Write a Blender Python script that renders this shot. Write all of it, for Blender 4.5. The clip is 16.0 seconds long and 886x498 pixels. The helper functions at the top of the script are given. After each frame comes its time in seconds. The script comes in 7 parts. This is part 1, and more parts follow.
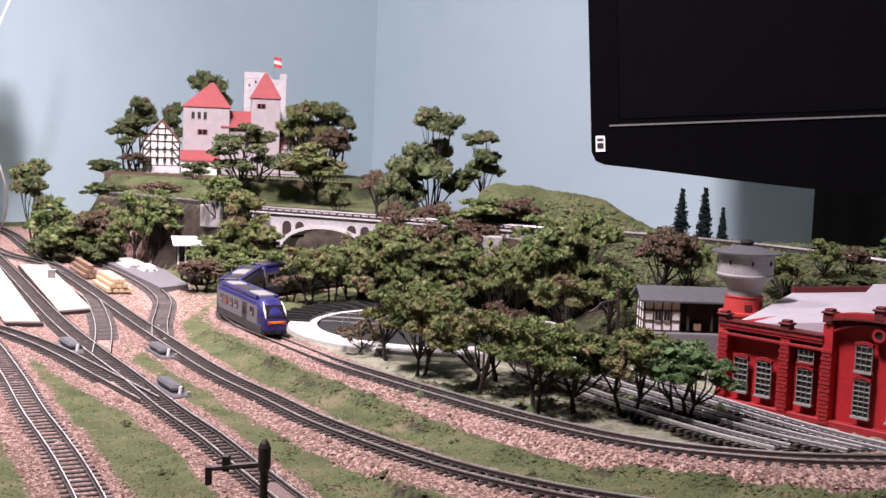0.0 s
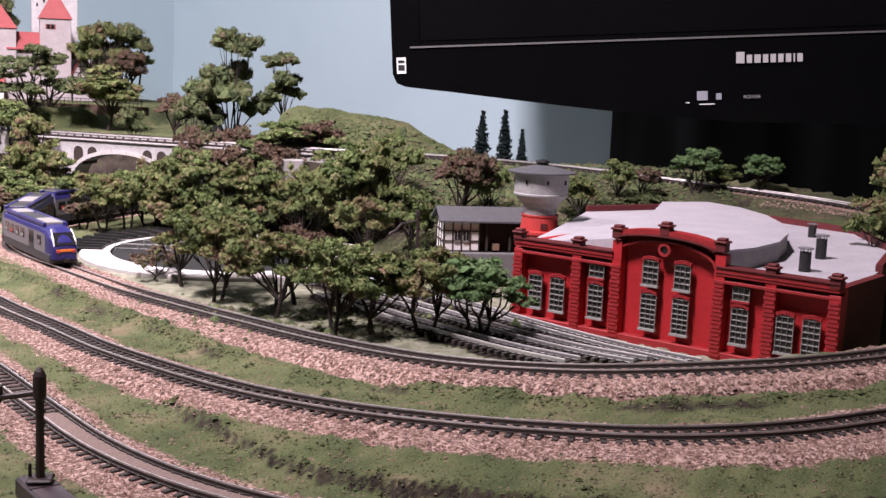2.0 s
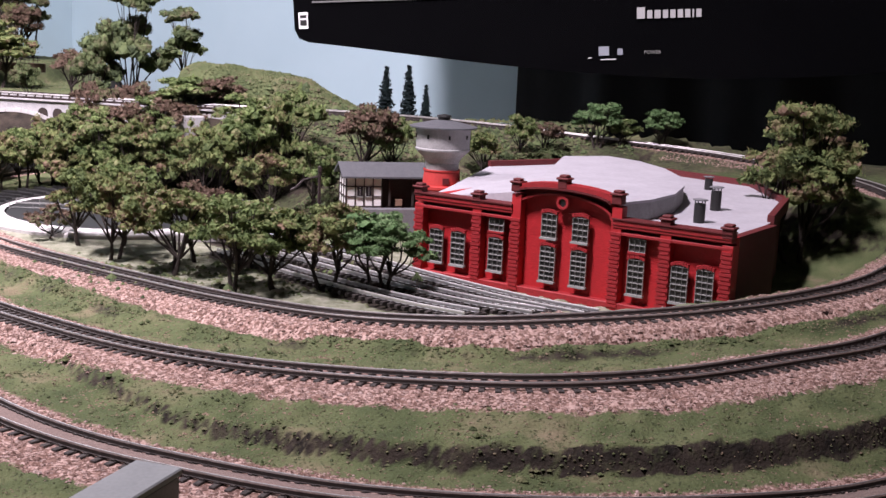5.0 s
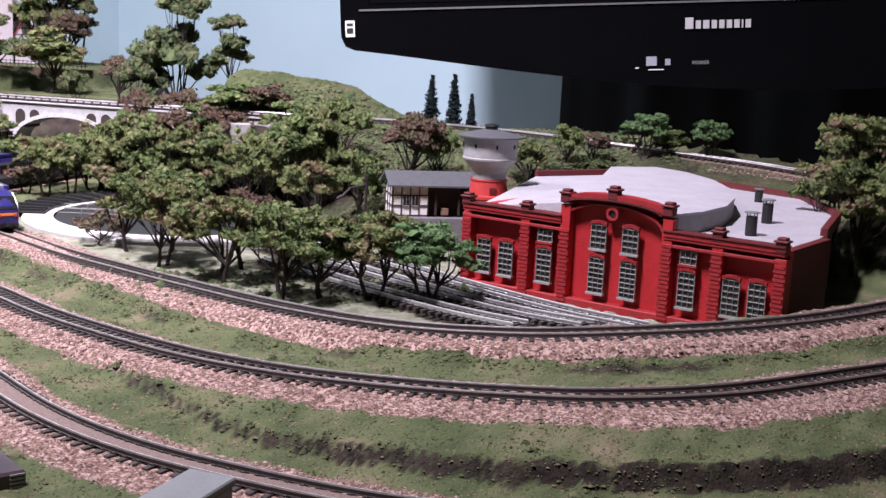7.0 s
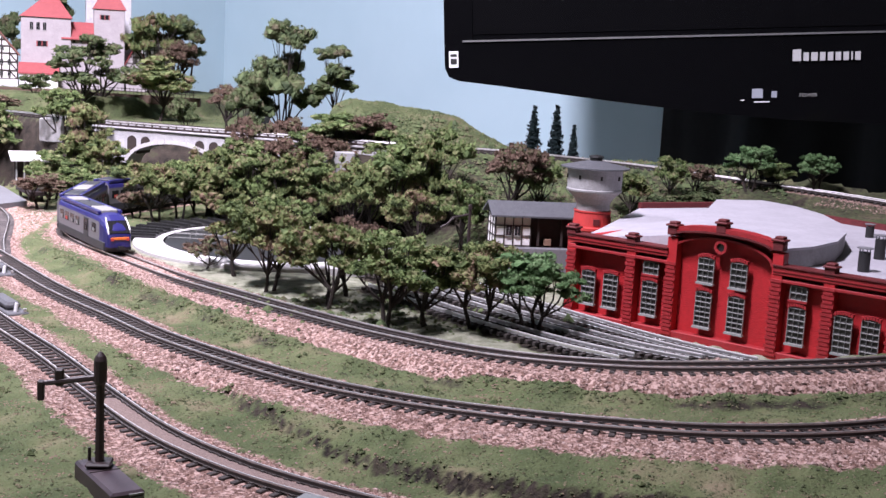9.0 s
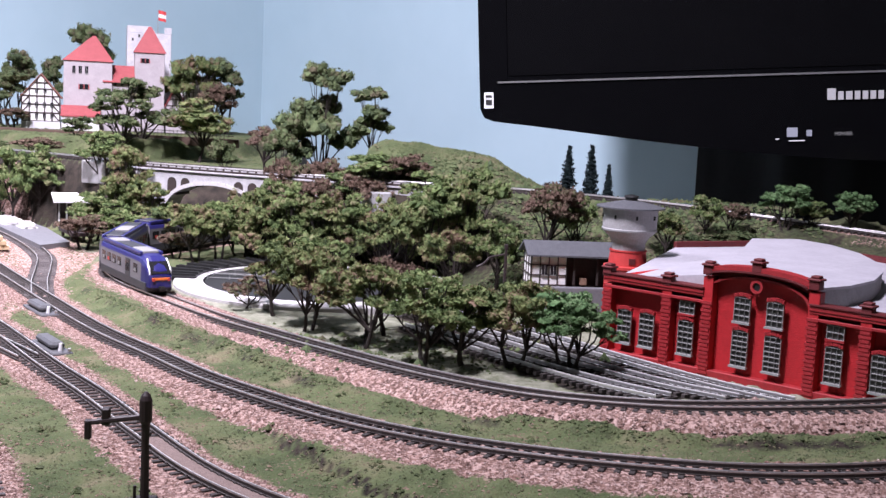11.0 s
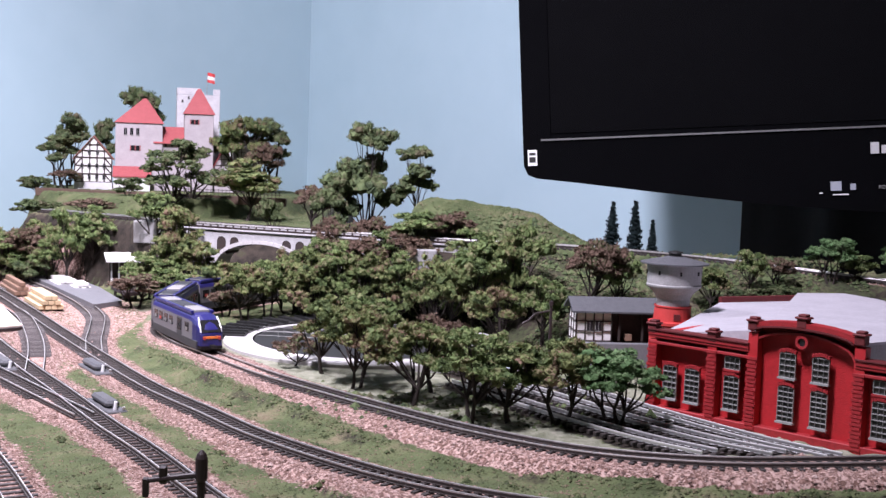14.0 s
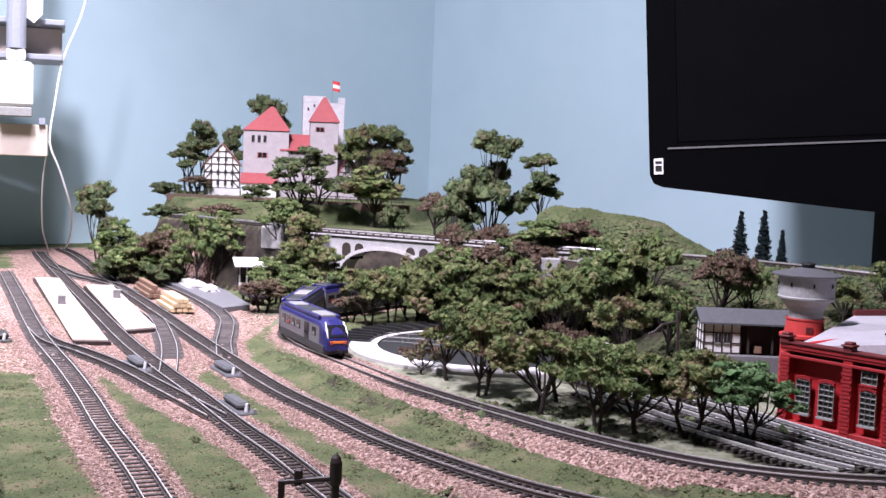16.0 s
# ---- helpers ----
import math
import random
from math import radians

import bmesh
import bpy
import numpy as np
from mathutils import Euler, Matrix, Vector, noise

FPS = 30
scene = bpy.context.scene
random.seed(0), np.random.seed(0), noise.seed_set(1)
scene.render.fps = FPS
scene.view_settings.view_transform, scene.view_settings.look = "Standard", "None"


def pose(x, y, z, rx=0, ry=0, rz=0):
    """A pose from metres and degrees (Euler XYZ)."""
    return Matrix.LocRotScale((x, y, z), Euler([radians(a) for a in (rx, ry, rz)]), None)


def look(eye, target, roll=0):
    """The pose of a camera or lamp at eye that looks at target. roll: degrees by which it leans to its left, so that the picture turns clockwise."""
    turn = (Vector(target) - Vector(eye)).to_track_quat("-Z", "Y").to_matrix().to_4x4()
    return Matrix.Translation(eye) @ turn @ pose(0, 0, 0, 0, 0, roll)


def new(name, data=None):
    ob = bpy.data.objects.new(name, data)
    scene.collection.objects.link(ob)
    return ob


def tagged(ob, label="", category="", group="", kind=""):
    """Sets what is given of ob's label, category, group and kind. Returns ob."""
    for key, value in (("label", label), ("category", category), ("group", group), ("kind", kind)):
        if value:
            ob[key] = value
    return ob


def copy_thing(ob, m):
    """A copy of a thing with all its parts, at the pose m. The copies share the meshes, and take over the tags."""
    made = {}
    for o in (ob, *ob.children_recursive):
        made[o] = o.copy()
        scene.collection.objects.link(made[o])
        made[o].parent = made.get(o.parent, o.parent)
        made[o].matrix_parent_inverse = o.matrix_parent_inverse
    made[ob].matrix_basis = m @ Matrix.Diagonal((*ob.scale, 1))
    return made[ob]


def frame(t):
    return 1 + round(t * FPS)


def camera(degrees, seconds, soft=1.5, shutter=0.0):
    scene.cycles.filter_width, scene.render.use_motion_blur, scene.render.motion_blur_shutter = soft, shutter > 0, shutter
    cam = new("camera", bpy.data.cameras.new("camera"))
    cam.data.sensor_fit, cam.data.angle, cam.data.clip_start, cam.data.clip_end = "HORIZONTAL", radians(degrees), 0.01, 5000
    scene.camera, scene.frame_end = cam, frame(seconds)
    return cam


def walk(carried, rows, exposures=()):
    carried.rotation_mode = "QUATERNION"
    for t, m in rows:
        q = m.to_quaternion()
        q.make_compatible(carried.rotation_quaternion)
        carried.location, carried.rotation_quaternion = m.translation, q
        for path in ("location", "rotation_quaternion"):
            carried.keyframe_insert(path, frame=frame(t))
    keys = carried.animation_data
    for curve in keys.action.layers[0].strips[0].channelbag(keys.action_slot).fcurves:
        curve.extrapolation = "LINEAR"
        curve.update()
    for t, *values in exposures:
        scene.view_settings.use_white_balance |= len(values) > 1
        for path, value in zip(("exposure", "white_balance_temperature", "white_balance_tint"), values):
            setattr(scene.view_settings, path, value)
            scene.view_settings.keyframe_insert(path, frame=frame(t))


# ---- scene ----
cam = camera(40.0, 16.0)
# seconds, eye x y z in metres, yaw to the left, pitch up, roll to the left, in degrees
PATH = [
    (0.0, -0.0001, -0.0000, 0.1252, 0.01, -5.52, 2.23),
    (0.5, 0.0013, 0.0009, 0.1246, -1.44, -6.17, 2.28),
    (1.0, 0.0048, 0.0018, 0.1239, -4.93, -7.00, 2.33),
    (1.5, 0.0067, 0.0033, 0.1228, -7.44, -7.71, 2.35),
    (2.0, 0.0081, 0.0043, 0.1218, -8.96, -8.56, 2.43),
    (2.5, 0.0099, 0.0045, 0.1212, -10.62, -9.06, 2.51),
    (3.0, 0.0133, 0.0012, 0.1225, -13.00, -9.44, 2.34),
    (5.5, 0.0137, 0.0039, 0.1198, -13.20, -10.35, 2.52),
    (6.0, 0.0126, 0.0052, 0.1200, -12.75, -10.27, 2.65),
    (6.5, 0.0120, 0.0059, 0.1199, -12.39, -10.23, 2.74),
    (7.0, 0.0097, 0.0066, 0.1200, -11.38, -10.00, 2.85),
    (7.5, 0.0077, 0.0073, 0.1199, -10.17, -9.72, 3.01),
    (8.0, 0.0061, 0.0077, 0.1197, -9.11, -9.43, 3.04),
    (8.5, 0.0045, 0.0076, 0.1197, -7.83, -9.22, 3.12),
    (9.0, 0.0035, 0.0064, 0.1201, -6.94, -8.84, 3.09),
    (11.5, 0.0018, -0.0010, 0.1229, -5.04, -6.62, 2.57),
    (12.0, 0.0021, -0.0031, 0.1239, -4.97, -6.10, 2.40),
    (12.5, 0.0019, -0.0044, 0.1239, -4.96, -5.70, 2.27),
    (13.0, 0.0023, -0.0065, 0.1247, -4.88, -5.16, 2.10),
    (13.5, 0.0015, -0.0064, 0.1246, -3.91, -5.03, 2.11),
    (14.0, 0.0005, -0.0077, 0.1248, -3.00, -4.69, 2.01),
    (14.5, -0.0006, -0.0074, 0.1249, -1.48, -4.67, 2.08),
    (15.0, -0.0021, -0.0074, 0.1248, 0.09, -4.62, 2.15),
    (15.5, -0.0037, -0.0071, 0.1250, 1.48, -4.59, 2.21),
    (16.0, -0.0047, -0.0074, 0.1247, 2.51, -4.53, 2.20),
]


def eye_pose(x, y, z, yaw, pitch, roll):
    return pose(x, y, z, 0, 0, yaw) @ pose(0, 0, 0, 90 + pitch) @ pose(0, 0, 0, 0, 0, roll)


# seconds, stops, kelvin, tint: the picture cools as the camera turns to the wall
BALANCE = [(0.0, -0.14, 7500, 14), (2.5, -0.05, 7500, 14), (6.0, 0.08, 6950, 12), (9.0, 0.10, 6550, 10.5), (11.5, 0.0, 6500, 10), (16.0, -0.10, 6550, 10)]
walk(cam, [(t, eye_pose(*row)) for t, *row in PATH], BALANCE)

# ---- light ----
world = bpy.data.worlds.new("world")
scene.world = world
world.use_nodes = True
world.node_tree.nodes["Background"].inputs[0].default_value = (0.75, 0.85, 1.0, 1)
world.node_tree.nodes["Background"].inputs[1].default_value = 0.03


def area_lamp(name, eye, target, sx, sy, watts, colour):
    data = bpy.data.lights.new(name, "AREA")
    data.shape, data.size, data.size_y, data.energy, data.color = "RECTANGLE", sx, sy, watts, colour
    ob = new(name, data)
    ob.matrix_world = look(eye, target)
    return ob


# two shaded tube fixtures: one over the back left of the layout, a weaker one towards the room
back_lamp = area_lamp("hanging_tube_light", (-0.40, 0.90, 0.66), (-0.56, 0.80, 0.0), 0.06, 0.22, 8.1, (1.0, 0.935, 1.12))
back_lamp.data.spread = radians(142)
room_lamp = area_lamp("room_tube_light", (-0.27, 0.26, 1.0), (-0.06, 1.13, 0.0), 0.07, 0.24, 13.6, (1.0, 0.935, 1.14))
room_lamp.data.spread = radians(108)

# ---- materials ----
MATS = {}


def node(nt, kind, **inputs):
    n = nt.nodes.new(kind)
    for k, v in inputs.items():
        n.inputs[k.replace("_", " ")].default_value = v
    return n


def mat(name, a, b=None, rough=0.7, scale=200.0, metal=0.0, bump=0.0, bump_scale=None, detail=5.0, spread=(0.35, 0.65), fine=None, random_tint=0.0, spec=0.5):
    """A surface with two colours mixed by noise at two scales, and fine relief."""
    m = bpy.data.materials.new(name)
    m.use_nodes = True
    nt = m.node_tree
    bsdf = nt.nodes["Principled BSDF"]
    bsdf.inputs["Roughness"].default_value = rough
    bsdf.inputs["Metallic"].default_value = metal
    bsdf.inputs["Specular IOR Level"].default_value = spec
    b = b or tuple(0.75 * c for c in a)
    n1 = node(nt, "ShaderNodeTexNoise", Scale=scale, Detail=detail, Roughness=0.65)
    n2 = node(nt, "ShaderNodeTexNoise", Scale=fine or scale * 7.3, Detail=3.0)
    geo = nt.nodes.new("ShaderNodeNewGeometry")
    for n in (n1, n2):
        nt.links.new(geo.outputs["Position"], n.inputs["Vector"])
    mix = nt.nodes.new("ShaderNodeMath")
    mix.operation = "MULTIPLY_ADD"
    nt.links.new(n2.outputs["Fac"], mix.inputs[0])
    mix.inputs[1].default_value = 0.45
    half = nt.nodes.new("ShaderNodeMath")
    half.operation = "MULTIPLY"
    half.inputs[1].default_value = 0.55
    nt.links.new(n1.outputs["Fac"], half.inputs[0])
    nt.links.new(half.outputs[0], mix.inputs[2])
    ramp = nt.nodes.new("ShaderNodeValToRGB")
    ramp.color_ramp.elements[0].position, ramp.color_ramp.elements[1].position = spread
    ramp.color_ramp.elements[0].color, ramp.color_ramp.elements[1].color = (*b, 1), (*a, 1)
    nt.links.new(mix.outputs[0], ramp.inputs["Fac"])
    out = ramp.outputs["Color"]
    if random_tint:
        info = nt.nodes.new("ShaderNodeObjectInfo")
        hsv = nt.nodes.new("ShaderNodeHueSaturation")
        rng = nt.nodes.new("ShaderNodeMapRange")
        rng.inputs["To Min"].default_value, rng.inputs["To Max"].default_value = 1 - random_tint, 1 + random_tint
        nt.links.new(info.outputs["Random"], rng.inputs["Value"])
        nt.links.new(rng.outputs["Result"], hsv.inputs["Value"])
        nt.links.new(out, hsv.inputs["Color"])
        out = hsv.outputs["Color"]
    nt.links.new(out, bsdf.inputs["Base Color"])
    if bump:
        bp = nt.nodes.new("ShaderNodeBump")
        bp.inputs["Strength"].default_value = bump
        bp.inputs["Distance"].default_value = 0.001
        if bump_scale:
            n3 = node(nt, "ShaderNodeTexNoise", Scale=bump_scale, Detail=4.0)
            nt.links.new(geo.outputs["Position"], n3.inputs["Vector"])
            nt.links.new(n3.outputs["Fac"], bp.inputs["Height"])
        else:
            nt.links.new(mix.outputs[0], bp.inputs["Height"])
        nt.links.new(bp.outputs["Normal"], bsdf.inputs["Normal"])
    MATS[name] = m
    return m


def foliage(name, colours, scale, rough=0.85, thin=0.12):
    """Leaf scatter whose colour runs through a few hues from clump to clump."""
    m = bpy.data.materials.new(name)
    m.use_nodes = True
    nt = m.node_tree
    bsdf = nt.nodes["Principled BSDF"]
    bsdf.inputs["Roughness"].default_value = rough
    bsdf.inputs["Specular IOR Level"].default_value = 0.25
    geo = nt.nodes.new("ShaderNodeNewGeometry")
    n1 = node(nt, "ShaderNodeTexNoise", Scale=scale, Detail=2.0)
    nt.links.new(geo.outputs["Position"], n1.inputs["Vector"])
    add = nt.nodes.new("ShaderNodeMath")
    add.operation = "MULTIPLY_ADD"
    nt.links.new(geo.outputs["Random Per Island"], add.inputs[0])
    add.inputs[1].default_value = 0.32
    nt.links.new(n1.outputs["Fac"], add.inputs[2])
    ramp = nt.nodes.new("ShaderNodeValToRGB")
    els = ramp.color_ramp.elements
    while len(els) < len(colours):
        els.new(0.5)
    for i, c in enumerate(colours):
        els[i].position = 0.42 + 0.44 * i / (len(colours) - 1)
        els[i].color = (*[0.93 * v for v in c], 1)
    nt.links.new(add.outputs[0], ramp.inputs["Fac"])
    nt.links.new(ramp.outputs["Color"], bsdf.inputs["Base Color"])
    n2 = node(nt, "ShaderNodeTexNoise", Scale=1300.0, Detail=4.0)
    nt.links.new(geo.outputs["Position"], n2.inputs["Vector"])
    bp = node(nt, "ShaderNodeBump", Strength=0.9, Distance=0.0009)
    nt.links.new(n2.outputs["Fac"], bp.inputs["Height"])
    nt.links.new(bp.outputs["Normal"], bsdf.inputs["Normal"])
    if thin:
        glow = nt.nodes.new("ShaderNodeBsdfTranslucent")
        nt.links.new(ramp.outputs["Color"], glow.inputs["Color"])
        mx = nt.nodes.new("ShaderNodeMixShader")
        mx.inputs["Fac"].default_value = thin
        nt.links.new(bsdf.outputs["BSDF"], mx.inputs[1])
        nt.links.new(glow.outputs["BSDF"], mx.inputs[2])
        nt.links.new(mx.outputs["Shader"], nt.nodes["Material Output"].inputs["Surface"])
    MATS[name] = m
    return m


WALL = mat("blue_wall_paint", (0.44, 0.58, 0.635), (0.41, 0.55, 0.605), 0.75, 3.0, bump=0.15, bump_scale=900)
CEIL = mat("ceiling_white", (0.78, 0.78, 0.76), (0.72, 0.72, 0.70), 0.9, 4.0)
ROOMDARK = mat("room_grey", (0.22, 0.22, 0.225), (0.18, 0.18, 0.185), 0.9, 4.0)
RAIL = mat("rail_nickel", (0.80, 0.78, 0.77), (0.48, 0.46, 0.45), 0.52, 300, metal=1.0)
RAILBRIGHT = mat("rail_polished", (0.90, 0.89, 0.88), (0.74, 0.72, 0.71), 0.45, 300, metal=0.6)
RAILWEB = mat("rail_web_rust", (0.040, 0.030, 0.027), (0.020, 0.015, 0.013), 0.6, 500)
SLEEPER = mat("sleeper_brown", (0.050, 0.040, 0.036), (0.025, 0.020, 0.018), 0.75, 700, bump=0.4, random_tint=0.25)
SLEEPERG = mat("sleeper_weathered", (0.13, 0.115, 0.112), (0.055, 0.048, 0.046), 0.8, 700, bump=0.4, random_tint=0.3)
STONE_BALLAST = foliage("ballast_chips", [(0.12, 0.070, 0.056), (0.22, 0.136, 0.112), (0.31, 0.206, 0.176), (0.50, 0.375, 0.335)], 900, 0.9, 0.0)
TRUNK = mat("trunk_bark", (0.042, 0.030, 0.024), (0.016, 0.012, 0.010), 0.9, 900, bump=0.6)
LEAF = foliage("foliage_green", [(0.060, 0.092, 0.034), (0.108, 0.155, 0.056), (0.185, 0.250, 0.090), (0.215, 0.205, 0.108)], 90)
LEAFB = foliage("foliage_mixed", [(0.064, 0.092, 0.036), (0.120, 0.162, 0.058), (0.195, 0.222, 0.086), (0.205, 0.136, 0.094)], 60)
LEAFR = foliage("foliage_russet", [(0.082, 0.058, 0.040), (0.140, 0.090, 0.066), (0.165, 0.110, 0.083), (0.120, 0.142, 0.064)], 60)
LEAFBRIGHT = foliage("foliage_bright", [(0.058, 0.105, 0.042), (0.095, 0.178, 0.070), (0.135, 0.225, 0.095), (0.17, 0.24, 0.12)], 110)
LEAFD = foliage("foliage_dark", [(0.052, 0.074, 0.036), (0.092, 0.126, 0.056), (0.132, 0.168, 0.072), (0.140, 0.122, 0.076)], 80)
PINE = foliage("pine_needles", [(0.004, 0.010, 0.012), (0.008, 0.018, 0.020), (0.014, 0.028, 0.028)], 200)
GRASS = foliage("turf_foam", [(0.066, 0.082, 0.040), (0.094, 0.110, 0.054), (0.132, 0.134, 0.072), (0.230, 0.170, 0.120)], 55, 0.9, 0.0)
MOSS = foliage("moss_foam", [(0.052, 0.070, 0.030), (0.080, 0.104, 0.044), (0.116, 0.134, 0.060), (0.150, 0.140, 0.078)], 70, 0.9, 0.0)
REDBRICK = mat("red_painted_brick", (0.47, 0.020, 0.026), (0.36, 0.015, 0.019), 0.55, 90, bump=0.25, bump_scale=1500)
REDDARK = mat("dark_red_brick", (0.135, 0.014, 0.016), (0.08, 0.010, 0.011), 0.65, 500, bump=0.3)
REDTRIM = mat("red_brick_trim", (0.36, 0.017, 0.022), (0.22, 0.012, 0.015), 0.6, 500, bump=0.3)
ROOFFELT = mat("pale_roof_felt", (0.44, 0.425, 0.46), (0.35, 0.335, 0.37), 0.6, 60)
GREYSTONE = mat("grey_cast_stone", (0.34, 0.335, 0.335), (0.25, 0.245, 0.245), 0.8, 150, bump=0.3)
BRIDGESTONE = mat("bridge_stone", (0.47, 0.46, 0.46), (0.33, 0.32, 0.33), 0.85, 200, bump=0.5, bump_scale=700)
CASTLEWALL = mat("castle_plaster", (0.43, 0.385, 0.40), (0.34, 0.305, 0.315), 0.85, 120, bump=0.4, bump_scale=900)
KEEPSTONE = mat("keep_stone", (0.60, 0.59, 0.60), (0.42, 0.41, 0.43), 0.85, 130, bump=0.5)
WHITEPLASTER = mat("white_plaster", (0.74, 0.72, 0.70), (0.62, 0.60, 0.585), 0.8, 150)
REDTILE = mat("red_roof_tile", (0.37, 0.082, 0.086), (0.28, 0.060, 0.064), 0.7, 200, bump=0.4, bump_scale=1400)
TIMBER = mat("dark_timber", (0.040, 0.026, 0.022), (0.018, 0.012, 0.010), 0.8, 500)
GLASSDARK = mat("dark_window", (0.02, 0.02, 0.022), (0.012, 0.012, 0.014), 0.15, 50)
WINGREY = mat("grey_window_bars", (0.30, 0.30, 0.29), (0.21, 0.21, 0.20), 0.6, 300)
PANEGREY = mat("dull_pane", (0.085, 0.085, 0.08), (0.05, 0.05, 0.047), 0.35, 300)
SLATE = mat("slate_roof", (0.090, 0.092, 0.10), (0.06, 0.062, 0.07), 0.7, 300, bump=0.3)
BLACKPLASTIC = mat("black_plastic", (0.018, 0.018, 0.018), (0.012, 0.012, 0.012), 0.5, 200)
GLOSSBLACK = mat("gloss_black_bezel", (0.003, 0.003, 0.0035), (0.0025, 0.0025, 0.003), 0.10, 5, spec=0.35)
SCREEN = mat("dark_screen", (0.0035, 0.0035, 0.004), (0.003, 0.003, 0.0035), 0.15, 5, spec=0.3)
SILVER = mat("silver_trim", (0.70, 0.70, 0.70), (0.6, 0.6, 0.6), 0.3, 50, metal=0.9)
LOGOGREY = mat("grey_print", (0.42, 0.42, 0.42), (0.36, 0.36, 0.36), 0.5, 50)
WHITEMARK = mat("white_print", (0.80, 0.80, 0.80), (0.75, 0.75, 0.75), 0.5, 50)
CREAM = mat("cream_platform", (0.64, 0.53, 0.46), (0.54, 0.44, 0.38), 0.7, 90)
CONCRETE = mat("pale_concrete", (0.52, 0.50, 0.49), (0.38, 0.365, 0.36), 0.8, 120, bump=0.2)
MOTORGREY = mat("motor_grey", (0.105, 0.105, 0.112), (0.065, 0.065, 0.070), 0.5, 260)
GREYPLASTIC = mat("grey_plastic", (0.19, 0.19, 0.20), (0.13, 0.13, 0.14), 0.5, 200)
PLANK = mat("sawn_plank", (0.62, 0.48, 0.30), (0.48, 0.36, 0.21), 0.7, 300, random_tint=0.15)
PLANKBROWN = mat("brown_plank", (0.30, 0.18, 0.12), (0.20, 0.12, 0.08), 0.7, 300, random_tint=0.2)
TRAINBLUE = mat("train_blue", (0.022, 0.020, 0.125), (0.017, 0.015, 0.10), 0.32, 60)
TRAINGREY = mat("train_silver_grey", (0.16, 0.152, 0.165), (0.135, 0.128, 0.14), 0.42, 60)
TRAINDARK = mat("train_dark_grey", (0.035, 0.036, 0.042), (0.028, 0.028, 0.034), 0.5, 80)
TRAINLIGHT = mat("roof_gear_grey", (0.26, 0.255, 0.25), (0.20, 0.195, 0.19), 0.55, 120)
ORANGE = mat("warning_orange", (0.75, 0.20, 0.03), (0.65, 0.16, 0.03), 0.5, 80)
SEATRED = mat("seat_red", (0.45, 0.05, 0.04), (0.35, 0.04, 0.03), 0.7, 200)
SOIL = mat("brown_soil", (0.11, 0.07, 0.05), (0.07, 0.045, 0.035), 0.95, 200, bump=0.5)
PALEWOOD = mat("pale_shelf_wood", (0.66, 0.57, 0.50), (0.60, 0.51, 0.44), 0.6, 25)
WHITEPLASTIC = mat("white_plastic", (0.85, 0.85, 0.85), (0.80, 0.80, 0.80), 0.4, 40)
GREYPIPE = mat("grey_tube", (0.30, 0.32, 0.36), (0.26, 0.28, 0.32), 0.4, 40)
SIGNALBROWN = mat("signal_brown", (0.035, 0.022, 0.022), (0.022, 0.014, 0.014), 0.5, 300)
REDFLAG = mat("red_cloth", (0.60, 0.06, 0.06), (0.5, 0.05, 0.05), 0.8, 300)


